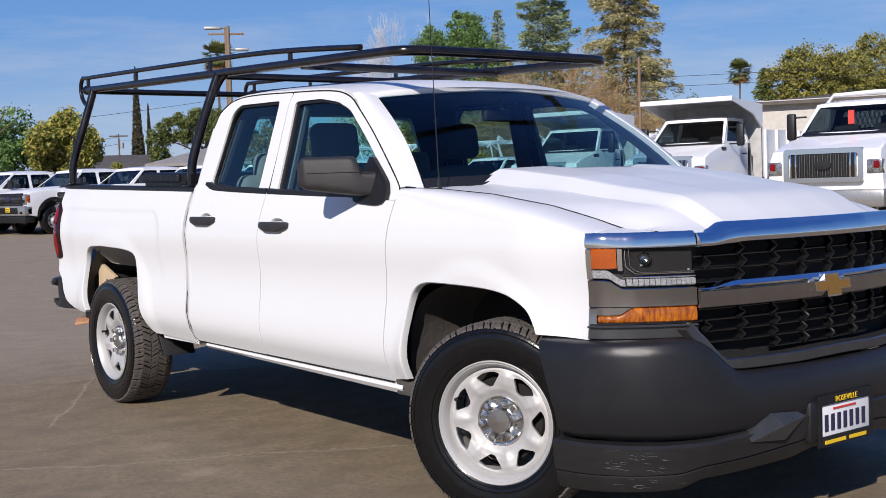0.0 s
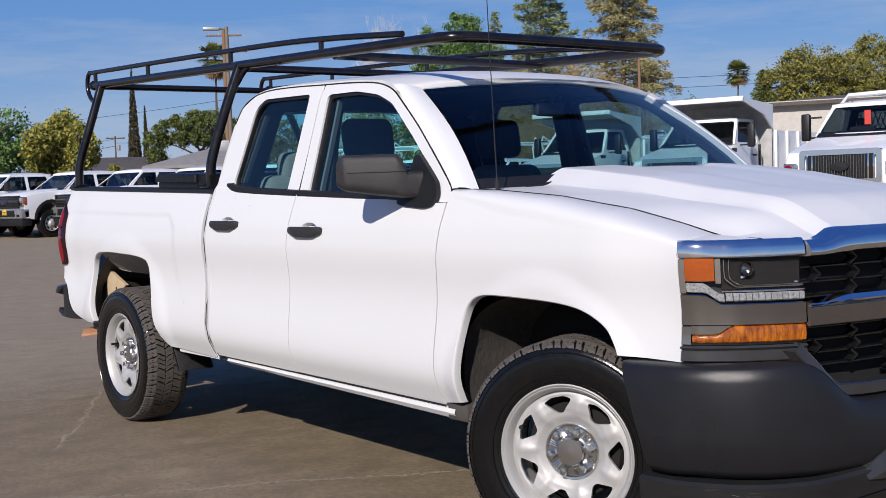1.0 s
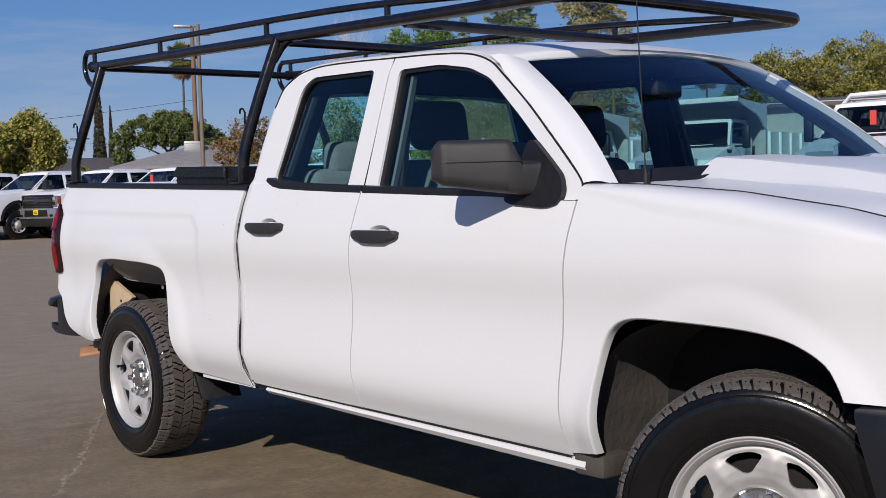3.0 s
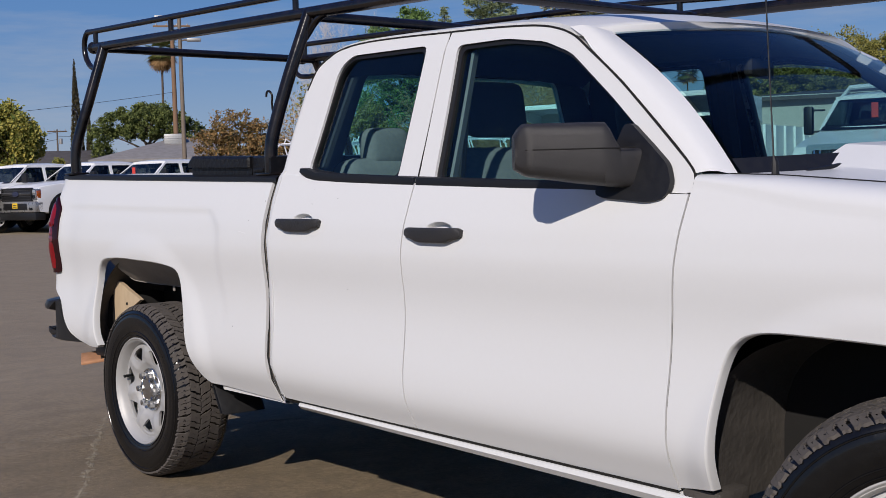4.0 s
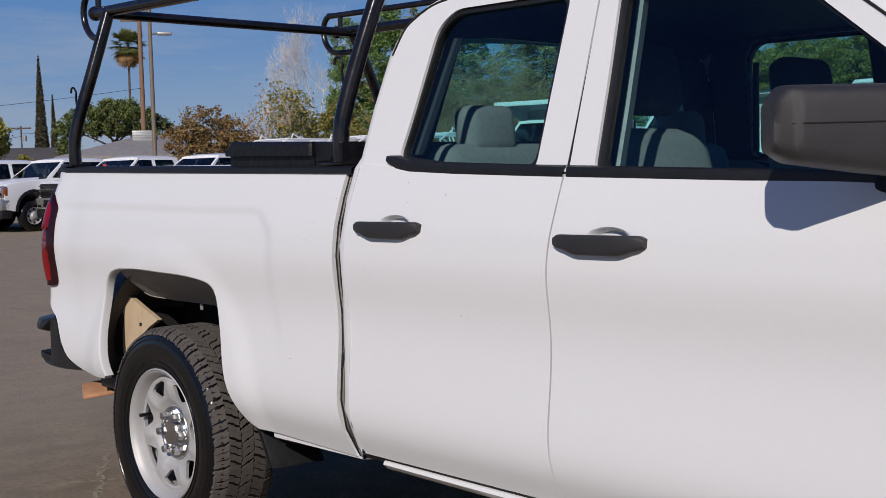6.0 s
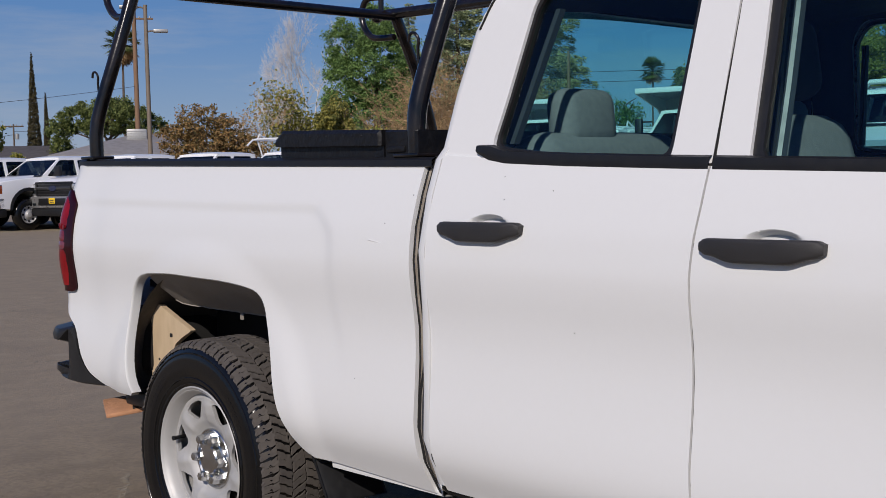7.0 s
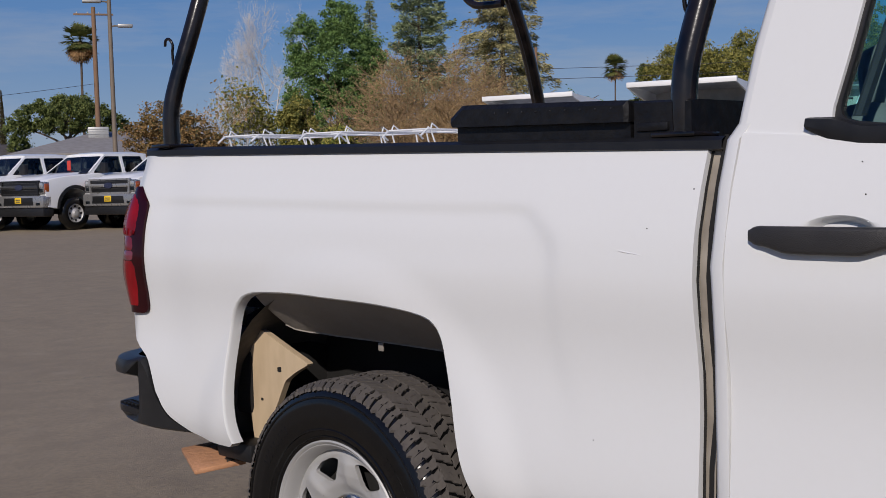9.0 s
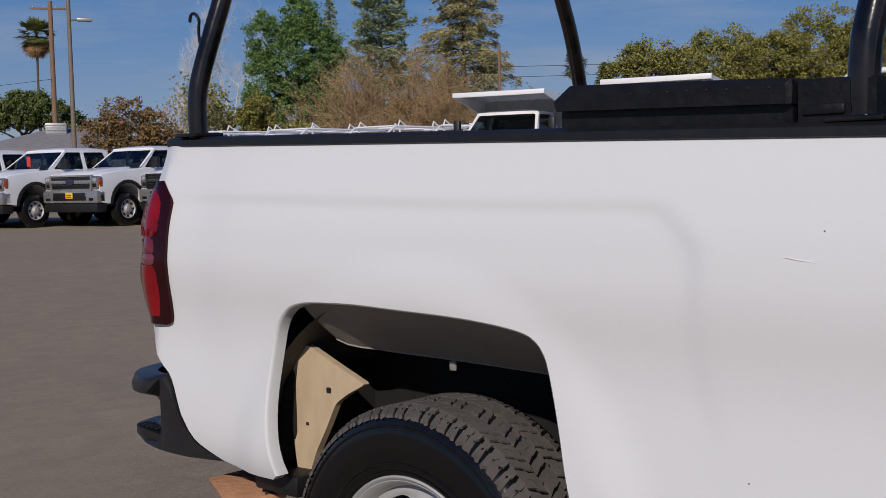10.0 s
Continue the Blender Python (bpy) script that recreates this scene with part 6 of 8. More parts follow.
# ---- tool box across the bed, lying level with the rails ----
toolbox = thing("tool_box", "black diamond-plate steel truck tool box across the bed", "tool box")
x0, x1 = 0.365, 0.853


def tz(x, h):
    return rail_z(x) + 0.004 + h


def box_section(name, a, b, ys, profile, label="", sharp=25):
    """A closed part of the box: profile gives (x, height) points, drawn in at its ends."""
    bm = bmesh.new()
    rows = []
    for y, k in ys:
        c = (a + b) / 2
        rows.append([(c + (x - c) * (1 - k * 3), y, tz(x, h - (k if h > 0.045 else 0))) for x, h in profile])
    vs = grid(bm, rows, close_j=True)
    bm.faces.new(vs[0])
    bm.faces.new(vs[-1])
    return part(name, bm, TOOLBLACK, toolbox, label, sharp=sharp)


box_section("box_body", x0, x1, ((-0.885, 0.0), (0.885, 0.0)), [(x0, -0.002), (x0, 0.036), (x1, 0.036), (x1, -0.002)])
box_section("lid", x0, x1, ((-0.905, 0.010), (-0.897, 0.0), (0.897, 0.0), (0.905, 0.010)), [(x0 - 0.006, 0.032), (x0 - 0.010, 0.052), (x0 + 0.030, 0.081), (x0 + 0.06, 0.081), (x1 - 0.03, 0.076), (x1 + 0.004, 0.075), (x1 + 0.006, 0.060), (x1 + 0.004, 0.032)], "black ribbed lid with dark rivets")
box_section("end_section", x1, 1.0, ((-0.888, 0.004), (-0.882, 0.0), (0.882, 0.0), (0.888, 0.004)), [(x1 + 0.010, -0.002), (x1 + 0.010, 0.073), (1.0, 0.073), (1.0, -0.002)])
bm = bmesh.new()
box(bm, x1 + 0.020, x1 + 0.095, -0.894, -0.880, tz(0.9, 0.012), tz(0.9, 0.030), 0.004)
part("latch", bm, TOOLBLACK, toolbox)
for k in range(12):
    for q in range(3):
        bm = bmesh.new()
        xx = x0 + 0.08 + 0.15 * q
        box(bm, xx, xx + 0.03, -0.83 + k * 0.15, -0.824 + k * 0.15, tz(xx, 0.0738), tz(xx, 0.0768))
        part("raised_mark", bm, TOOLBLACK, toolbox)
bm = bmesh.new()
box(bm, x0 + 0.02, x1 - 0.02, -0.80, 0.80, 0.95, tz(0.6, 0.0))
part("box_tub", bm, TOOLBLACK, toolbox)
rivet = None
for k in range(9):
    xx = x0 + 0.135 + 0.040 * k
    m = pose(xx, -0.9050, tz(xx, 0.0600))
    if rivet is None:
        bm = bmesh.new()
        bmesh.ops.create_uvsphere(bm, u_segments=8, v_segments=5, radius=0.0024)
        rivet = part("rivet", bm, TRIM, toolbox, loc=m)
    else:
        o = new("rivet", rivet.data)
        o.parent, o.matrix_basis = toolbox, m

# block lying behind the wheel
bm = bmesh.new()
box(bm, -0.12, 0.13, -0.075, 0.075, -0.008, 0.008, 0.004, m=pose(-0.70, -0.885, 0.462, 6, 3, -24))
tagged(part("rear_flap", bm, TERRACOTTA, truck, "worn tan rubber flap behind the rear wheel"), "")

# small scratch on the bed side
bm = bmesh.new()
tube(bm, [(0.885 + 0.012 * k, -(half_width(0.885 + 0.012 * k, 1.12) + 0.0003), 1.1225 - 0.0016 * k) for k in range(6)], [0.0004, 0.0012, 0.0014, 0.001, 0.0008, 0.0003], 6)
part("paint_scratch", bm, PLATE, side_parts["right"][0], "short pale scratch in the paint")

# stone chips in the paint of the rear door and bed side
for owner, x, z in ((1, 1.368, 1.282), (1, 1.362, 1.200), (1, 1.384, 1.228), (1, 1.535, 1.247), (1, 1.62, 0.93), (0, 0.949, 1.166), (0, 1.040, 1.240), (0, 0.82, 0.74)):
    bm = bmesh.new()
    y = -(half_width(x, z) + 0.0004)
    sheet(bm, rounded([(x - 0.0012, z - 0.001), (x + 0.0012, z - 0.0013), (x + 0.0014, z + 0.0011), (x - 0.001, z + 0.0013)], 0.0005), lambda u, v: (u, y, v), Vector((0, 0.002, 0)))
    part("stone_chip", bm, DARK, side_parts["right"][owner])

# ---- cracks in the asphalt ----
random.seed(4)


def crack(pts, w, name="pavement_crack", thick=120):
    """Crumbled pale flakes along a line, with gaps where the crack is closed."""
    verts, faces = [], []
    for a, b in zip(pts[:-1], pts[1:]):
        a, b = Vector(a), Vector(b)
        n = int((b - a).length * thick)
        d = (b - a).normalized()
        side = Vector((-d.y, d.x))
        for k in range(n):
            t = (k + random.random()) / n
            wave = math.sin(t * 9 + a.x * 3) * 0.5 + math.sin(t * 23 + a.y) * 0.3
            if random.random() < 0.35 + 0.3 * wave:
                continue
            p = a.lerp(b, t) + side * (random.gauss(0, w * 0.5) + 0.02 * wave)
            r = random.uniform(0.005, 0.018) * (1 + 8 * w)
            a0 = random.uniform(0, 6.28)
            i0 = len(verts)
            g = gz(p.x, p.y)
            ring_ = [(a0 + q * 1.2566, r * random.uniform(0.5, 1.2)) for q in range(5)]
            verts += [(p.x + rr * math.cos(u), p.y + rr * math.sin(u), g + 0.0012) for u, rr in ring_]
            verts.append((p.x, p.y, g + 0.004))
            faces += [[i0 + q, i0 + (q + 1) % 5, i0 + 5] for q in range(5)]
    me = bpy.data.meshes.new(name)
    me.from_pydata(verts, [], faces)
    me.materials.append(SPALL)
    tagged(new(name, me), "pale ragged crack in the asphalt", "crack", kind="structure")


crack([(-2.6, -3.6), (-1.25, -1.32), (-1.0, -0.79), (-0.5, 0.3), (0.6, 2.8)], 0.022)
crack([(-1.45, -0.50), (-1.19, -0.65), (-0.77, -0.88), (-0.42, -1.06), (-0.07, -1.24), (0.5, -1.6)], 0.016, thick=150)
crack([(1.25, -2.4), (1.434, -2.05), (1.69, -1.73), (1.94, -1.15), (2.39, -0.44), (3.0, 0.6)], 0.022)
for k in range(7):
    x = -6.5 - 4.2 * k
    crack([(x - 2.2, -9), (x, -3), (x + 2.5, 3.5), (x + 4.2, 9)], 0.03 + 0.01 * k, thick=60)


# ---- fleet vehicles on the lot ----
def profile_body(bm, poly, half, taper=0.0, z_ref=0.0):
    """Extrude a side outline across the vehicle; taper draws it in above z_ref."""
    def y_at(z):
        return half - taper * max(z - z_ref, 0)
    a = [bm.verts.new((x, y_at(z), z)) for x, z in poly]
    b = [bm.verts.new((x, -y_at(z), z)) for x, z in poly]
    bm.faces.new(a)
    bm.faces.new(list(reversed(b)))
    k = len(poly)
    for i in range(k):
        bm.faces.new((a[i], b[i], b[(i + 1) % k], a[(i + 1) % k]))
    return bm


def soften(bm, r):
    """Round the long outer edges of a body."""
    bmesh.ops.recalc_face_normals(bm, faces=bm.faces)
    ed = [e for e in bm.edges if len(e.link_faces) == 2 and e.calc_face_angle() > 0.9 and max(v.co.z for v in e.verts) > 1.15]
    bmesh.ops.bevel(bm, geom=ed, offset=r, segments=3, affect="EDGES", profile=0.5, clamp_overlap=True)


def arc(cx, cz, r, n=10, a0=0.0, a1=math.pi):
    return [(cx + r * math.cos(a0 + (a1 - a0) * k / n), cz + r * math.sin(a0 + (a1 - a0) * k / n)) for k in range(n + 1)]


def simple_wheel(parent, x, y, r, label=""):
    flip = 180 if y > 0 else 0
    bm = bmesh.new()
    lathe(bm, [(r * 0.56, -0.10), (r * 0.62, -0.125), (r * 0.85, -0.13), (r * 0.96, -0.11), (r, -0.08), (r, 0.08), (r * 0.96, 0.11), (r * 0.6, 0.12)], 28)
    w = part("wheel", bm, RUBBER, parent, loc=pose(x, y, r, 0, 0, flip))
    bm = bmesh.new()
    lathe(bm, [(r * 0.57, -0.10), (r * 0.54, -0.112), (r * 0.50, -0.085), (r * 0.36, -0.06), (r * 0.20, -0.10), (r * 0.16, -0.125), (0.001, -0.13)], 24)
    part("rim", bm, STEEL, w)
    # Near-black discs stand in for the shaded openings of the rim.
    hole = None
    for k in range(8):
        a = 2 * math.pi * k / 8
        m = Matrix.Translation((r * 0.43 * math.cos(a), -0.088, r * 0.43 * math.sin(a)))
        if hole is None:
            bm = bmesh.new()
            lathe(bm, [(r * 0.075, 0.03), (r * 0.075, 0.0), (r * 0.05, -0.002), (0.001, -0.002)], 8)
            hole = part("rim_hole", bm, DARK, w, loc=m)
        else:
            o = new("rim_hole", hole.data)
            o.parent, o.matrix_basis = w, m


def hollow_cab(v, xf, xt, xb, xb_top, mid, half, taper, z0, zt):
    """Roof, framed sides, windscreen frame, rear wall with its window, and dark seats of a glazed cab."""
    def yy(z):
        return half - taper * (z - z0)

    def slant(z):
        return xf + (xt - xf) * (z - z0) / (zt - z0)

    def back(z):
        return xb + (xb_top - xb) * (z - z0) / (zt - z0)
    low = z0 - 0.03
    bm = bmesh.new()
    rows = []
    for k in range(11):
        u = k / 10
        x = xt + 0.05 + (xb_top - 0.03 - xt - 0.05) * u
        e = 0.05 * abs(2 * u - 1) ** 5
        rows.append([(x, (yy(zt) + 0.004) * q, zt + 0.07 * (1 - abs(q) ** 5) - e * (1 - abs(q) ** 5)) for q in (-1, -0.97, -0.92, -0.8, -0.4, 0, 0.4, 0.8, 0.92, 0.97, 1)])
    grid(bm, rows)
    rim(bm, (0, 0, -0.045))
    part("roof", bm, FLEET, v, sharp=50)
    bm = bmesh.new()
    box(bm, xb_top + 0.03, xt - 0.02, -yy(zt) + 0.05, yy(zt) - 0.05, zt - 0.075, zt - 0.05)
    part("headliner", bm, SEATDARK, v)
    for s in (-1, 1):
        cuts = [None] + list(mid) + [None]
        for k in range(len(cuts) - 1):
            x1 = cuts[k]
            x0 = cuts[k + 1]
            outer = [(x1 or slant(low), low), (x1 or slant(zt), zt), (x0 or back(zt), zt), (x0 or back(low), low)]
            inner = [(x1 - 0.045 if x1 else slant(z0) - 0.16, z0 + 0.012), (x1 - 0.045 if x1 else slant(zt - 0.07) - 0.05, zt - 0.065),
                     (x0 + 0.045 if x0 else back(zt) + 0.17, zt - 0.065), (x0 + 0.045 if x0 else back(z0) + 0.14, z0 + 0.012)]
            inner = rounded(inner, 0.05)
            bm = bmesh.new()
            ring(bm, outer, inner, lambda a, b: (a, s * yy(b), b), 1, 40)
            rim(bm, (0, -s * 0.05, 0))
            part("window_frame", bm, FLEET, v, sharp=50)
            bm = bmesh.new()
            sheet(bm, inner, lambda a, b: (a, s * (yy(b) - 0.02), b))
            part("side_window", bm, FLEETGLASS, v).visible_shadow = False
    bm = bmesh.new()
    ring(bm, [(-yy(low), low), (yy(low), low), (yy(zt), zt), (-yy(zt), zt)], rounded([(-yy(z0) + 0.06, z0 + 0.01), (yy(z0) - 0.06, z0 + 0.01), (yy(zt) - 0.065, zt - 0.06), (-yy(zt) + 0.065, zt - 0.06)], 0.05), lambda a, b: (slant(b) + 0.03 * (1 - (a / half) ** 2), a, b), 1, 40)
    rim(bm, (-0.04, 0, 0))
    part("windscreen_frame", bm, FLEET, v, sharp=50)
    bm = bmesh.new()
    grid(bm, [[(slant(z) - 0.006 + 0.03 * (1 - (y * yy(z) / half) ** 2), y * (yy(z) - 0.03), z) for y in (-1, -0.5, 0, 0.5, 1)] for z in (z0 - 0.01, (z0 + zt) / 2, zt - 0.02)])
    part("windscreen", bm, FLEETGLASS, v).visible_shadow = False
    bm = bmesh.new()
    ring(bm, [(-yy(low), low), (yy(low), low), (yy(zt), zt), (-yy(zt), zt)], rounded([(-yy(z0) + 0.24, z0 + 0.12), (yy(z0) - 0.24, z0 + 0.12), (yy(zt) - 0.20, zt - 0.13), (-yy(zt) + 0.20, zt - 0.13)], 0.05), lambda a, b: (back(b), a, b), 1, 40)
    rim(bm, (0.03, 0, 0))
    part("rear_wall", bm, FLEET, v)
    bm = bmesh.new()
    ring(bm, [(-yy(low) + 0.05, low), (yy(low) - 0.05, low), (yy(zt) - 0.05, zt - 0.05), (-yy(zt) + 0.05, zt - 0.05)], rounded([(-yy(z0) + 0.24, z0 + 0.12), (yy(z0) - 0.24, z0 + 0.12), (yy(zt) - 0.20, zt - 0.13), (-yy(zt) + 0.20, zt - 0.13)], 0.05), lambda a, b: (back(b) + 0.045, a, b), 1, 40)
    part("rear_lining", bm, SEATDARK, v)
    bm = bmesh.new()
    grid(bm, [[(back(z) + 0.02, y, z) for y in (-yy(zt) + 0.1, yy(zt) - 0.1)] for z in (z0 + 0.10, zt - 0.11)])
    part("rear_window", bm, FLEETGLASS, v).visible_shadow = False
    for x in ([mid[0] + 0.12, xb + 0.45] if mid else [xb + 0.55]):
        for y in (-0.40, 0.40):
            bm = bmesh.new()
            box(bm, x - 0.07, x + 0.07, y - 0.25, y + 0.25, z0 - 0.02, z0 + 0.16, 0.04)
            box(bm, x - 0.10, x - 0.01, y - 0.12, y + 0.12, z0 + 0.14, z0 + 0.33, 0.03)
            part("seat", bm, SEATDARK, v)
    bm = bmesh.new()
    box(bm, xf - 0.55, xf - 0.12, -yy(z0) + 0.06, yy(z0) - 0.06, z0 - 0.02, z0 + 0.05, 0.03)
    part("dashboard", bm, CABIN, v)


def fleet_pickup(name, label, chrome=False, cab_back=-2.75, wheel_r=0.43, tag=True, flare=True):
    """A heavy-duty white pickup; x ahead, the front axle at 0."""
    v = thing(name, label, "pickup truck")
    r_a = 0.52
    low = [(0.86, 0.62), (0.90, 0.80), (0.93, 1.12), (0.90, 1.26), (0.78, 1.335), (0.30, 1.40), (-0.42, 1.45), (-0.60, 1.46), (cab_back, 1.46), (cab_back - 0.02, 1.44), (-4.85, 1.44), (-4.88, 0.80), (-4.80, 0.66)]
    low += [(-4.42, 0.58)] + [(x, z) for x, z in reversed(arc(-3.9, 0.56, r_a, 10))] + [(-3.38, 0.50), (-0.60, 0.50)] + [(x, z) for x, z in reversed(arc(0.0, 0.56, r_a, 10))] + [(0.55, 0.58)]
    bm = bmesh.new()
    profile_body(bm, low, 1.0, 0.10, 1.05)
    soften(bm, 0.035)
    part("body", bm, FLEET, v, sharp=30)
    hollow_cab(v, -0.50, -1.22, cab_back, cab_back + 0.16, [-1.71], 0.93, 0.30, 1.46, 1.98)
    for s in (-1, 1):
        bm = bmesh.new()
        box(bm, -0.92, -0.80, s * 1.02, s * 1.24, 1.46, 1.74, 0.03)
        tube(bm, [(-0.86, s * 0.92, 1.50), (-0.86, s * 1.06, 1.54)], 0.025, 6)
        part("mirror", bm, TRIM, v)
        bm = bmesh.new()
        box(bm, 0.78, 0.948, s * 0.72, s * 0.985, 0.94, 1.27, 0.03)
        lamp = part("headlight", bm, REFLECTOR, v)
        bm = bmesh.new()
        box(bm, 0.84, 0.953, s * 0.77, s * 0.93, 0.985, 1.10, 0.02)
        part("lens", bm, DARKGLASS, lamp)
        bm = bmesh.new()
        box(bm, 0.84, 0.955, s * 0.76, s * 0.93, 1.135, 1.235, 0.02)
        part("upper_lens", bm, LED, lamp)
        bm = bmesh.new()
        box(bm, 0.94, 1.026, s * 0.70, s * 0.88, 0.66, 0.74, 0.02)
        part("fog_lamp", bm, DARKGLASS, v)
        bm = bmesh.new()
        box(bm, 0.80, 0.935, s * 0.94, s * 0.992, 1.00, 1.22, 0.012)
        part("side_marker", bm, AMBER, lamp)
        bm = bmesh.new()
        box(bm, -1.60, -1.42, s * 0.99, s * 1.02, 1.28, 1.32, 0.01)
        part("door_handle", bm, TRIM, v)
        bm = bmesh.new()
        grid(bm, [[(x, s * (0.985), z), (x, s * 1.025, z), (x * 1.17, s * 1.02, 0.56 + (z - 0.56) * 1.17)] for x, z in arc(0, 0.56, r_a, 12)])
        part("wheel_flare", bm, TRIM if flare else FLEET, v)
        for x in (-1.72, cab_back + 0.04):
            bm = bmesh.new()
            box(bm, x, x + 0.012, s * 0.985, s * 1.002, 0.60, 1.42)
            part("door_seam", bm, TRIM, v)
        simple_wheel(v, 0, s * 0.88, wheel_r)
        simple_wheel(v, -3.9, s * 0.88, wheel_r)
    bm = bmesh.new()
    box(bm, 0.86, 0.955, -0.72, 0.72, 0.93, 1.29, 0.03)
    g = part("grille", bm, TRIM, v)
    bm = bmesh.new()
    box(bm, 0.93, 0.985, -0.74, 0.74, 1.085, 1.175, 0.015)
    part("grille_bar", bm, GREYBUMP if chrome else GREYTRIM, g)
    for k in range(4):
        bm = bmesh.new()
        z = 0.965 + 0.09 * k
        box(bm, 0.93, 0.968, -0.70, 0.70, z - 0.008, z + 0.008, 0.003)
        part("grille_slat", bm, GREYTRIM, g)
    bm = bmesh.new()
    ring(bm, rounded([(-0.76, 0.915), (0.76, 0.915), (0.80, 1.305), (-0.80, 1.305)], 0.05), rounded([(-0.70, 0.955), (0.70, 0.955), (0.73, 1.265), (-0.73, 1.265)], 0.04), lambda a, b: (0.972, a, b), 1, 40)
    rim(bm, (-0.06, 0, 0))
    part("grille_frame", bm, GREYBUMP if chrome else TRIM, g)
    # raised middle of the hood and the dark cowl behind it
    bm = bmesh.new()
    rows = []
    for k in range(13):
        u = k / 12
        x = 0.86 - 1.34 * u
        z = float(np.interp(x, [-0.60, -0.42, 0.30, 0.78, 0.90], [1.462, 1.452, 1.402, 1.337, 1.262]))
        rise = 0.048 * smooth01(0.0, 0.16, u)
        rows.append([(x, q * 0.92, z + rise * smooth01(0.74, 0.60, abs(q)) - 0.004) for q in (-0.80, -0.74, -0.67, -0.60, -0.3, 0, 0.3, 0.60, 0.67, 0.74, 0.80)])
    grid(bm, rows)
    part("hood", bm, FLEET, v, sharp=50)
    bm = bmesh.new()
    grid(bm, [[(x, q * 0.90, z) for q in (-1, -0.5, 0, 0.5, 1)] for x, z in ((-0.40, 1.464), (-0.48, 1.482), (-0.56, 1.500))])
    part("cowl", bm, TRIM, v)
    bm = bmesh.new()
    lathe(bm, [(0.10, 0.0), (0.10, -0.02), (0.001, -0.026)], 20)
    bmesh.ops.scale(bm, vec=(1.6, 1, 0.75), verts=bm.verts)
    part("emblem", bm, INK, g, loc=pose(0.975, 0, 1.13, 0, 0, 90))
    bm = bmesh.new()
    box(bm, 0.72, 1.02, -1.0, 1.0, 0.60, 0.92, 0.05)
    b = part("bumper", bm, GREYBUMP, v)
    bm = bmesh.new()
    box(bm, 1.005, 1.026, -0.60, 0.60, 0.70, 0.865, 0.015)
    part("air_slot", bm, TRIM, b)
    bm = bmesh.new()
    box(bm, 0.66, 1.00, -0.97, 0.97, 0.38, 0.60, 0.03)
    part("valance", bm, TRIM, b)
    bm = bmesh.new()
    box(bm, 1.022, 1.03, -0.13, 0.13, 0.72, 0.87, 0.003)
    card = part("dealer_card", bm, YELLOW, b, "yellow dealer card in place of a plate")
    for z in (0.75, 0.80):
        bm = bmesh.new()
        box(bm, 1.031, 1.034, -0.09, 0.09, z, z + 0.022)
        part("card_mark", bm, INK, card)
    bm = bmesh.new()
    box(bm, 0.95, 1.0225, -0.62, 0.62, 0.665, 0.76, 0.01)
    part("bumper_intake", bm, TRIM, b)
    if tag:
        bm = bmesh.new()
        box(bm, -0.64, -0.63, -0.07, 0.07, 1.56, 1.82)
        part("price_tag", bm, ORANGERED, v, "red tag hanging in the windscreen", loc=pose(0.03, 0.02, 0))
    bm = bmesh.new()
    box(bm, -4.7, 0.5, -0.6, 0.6, 0.42, 0.75)
    part("chassis", bm, DARK, v)
    return v


def place_at(x, y, heading):
    return pose(x, y, gz(x, y), 0, 0, heading)


HEAD = -79
black_pick = fleet_pickup("fleet_pickup", "white heavy-duty pickup with black grille, parked in a row", False, tag=False)
tag_pick = fleet_pickup("fleet_pickup", "white heavy-duty pickup with a red tag in its windscreen", False)
chrome_pick = fleet_pickup("fleet_pickup", "white heavy-duty pickup with chrome grille and yellow dealer card", True, tag=False)


def by_left_wheel(wx, wy, heading=HEAD):
    h = radians(heading)
    return place_at(wx + 0.88 * math.sin(h), wy - 0.88 * math.cos(h), heading)


tag_pick.matrix_basis = by_left_wheel(-26.5, 12.0)
black_pick.matrix_basis = by_left_wheel(-28.15, 10.55)
chrome_pick.matrix_basis = by_left_wheel(-24.7, 13.55)
for (wx, wy), src in (((-29.75, 9.15), black_pick), ((-31.7, 7.6), black_pick), ((-33.6, 6.0), black_pick), ((-22.8, 15.15), black_pick), ((-21.0, 16.7), chrome_pick)):
    copy_thing(src, by_left_wheel(wx, wy))
for o in [o for o in scene.objects if o.name.startswith("fleet_pickup") and o.parent is None]:
    o["group"] = "row of fleet pickups"

# white ladder racks on service pickups behind the row
def service_rack(name="service_rack"):
    v = thing(name, "white tubular rack on a service truck", "ladder rack")
    for s in (-1, 1):
        bm = bmesh.new()
        tube(bm, [(-0.2, s * 0.72, 2.36), (-0.5, s * 0.75, 2.55), (-4.6, s * 0.75, 2.58), (-4.9, s * 0.75, 2.40)], 0.035, 8)
        part("side_rail", bm, FLEET, v)
        for x in (-0.7, -2.6, -4.5):
            bm = bmesh.new()
            tube(bm, [(x - 0.25, s * 0.78, 2.02 if x > -2.7 else 1.45), (x, s * 0.75, 2.56)], 0.028, 6)
            if x > -4:
                tube(bm, [(x, s * 0.75, 2.56), (x - 0.1, s * 0.74, 2.74), (x - 0.45, s * 0.74, 2.58)], 0.026, 6)
            part("stanchion", bm, FLEET, v)
    for x in (-0.6, -1.8, -3.2, -4.4):
        bm = bmesh.new()
        tube(bm, [(x, -0.75, 2.57), (x, 0.75, 2.57)], 0.03, 6)
        part("cross_bar", bm, FLEET, v)
    return v


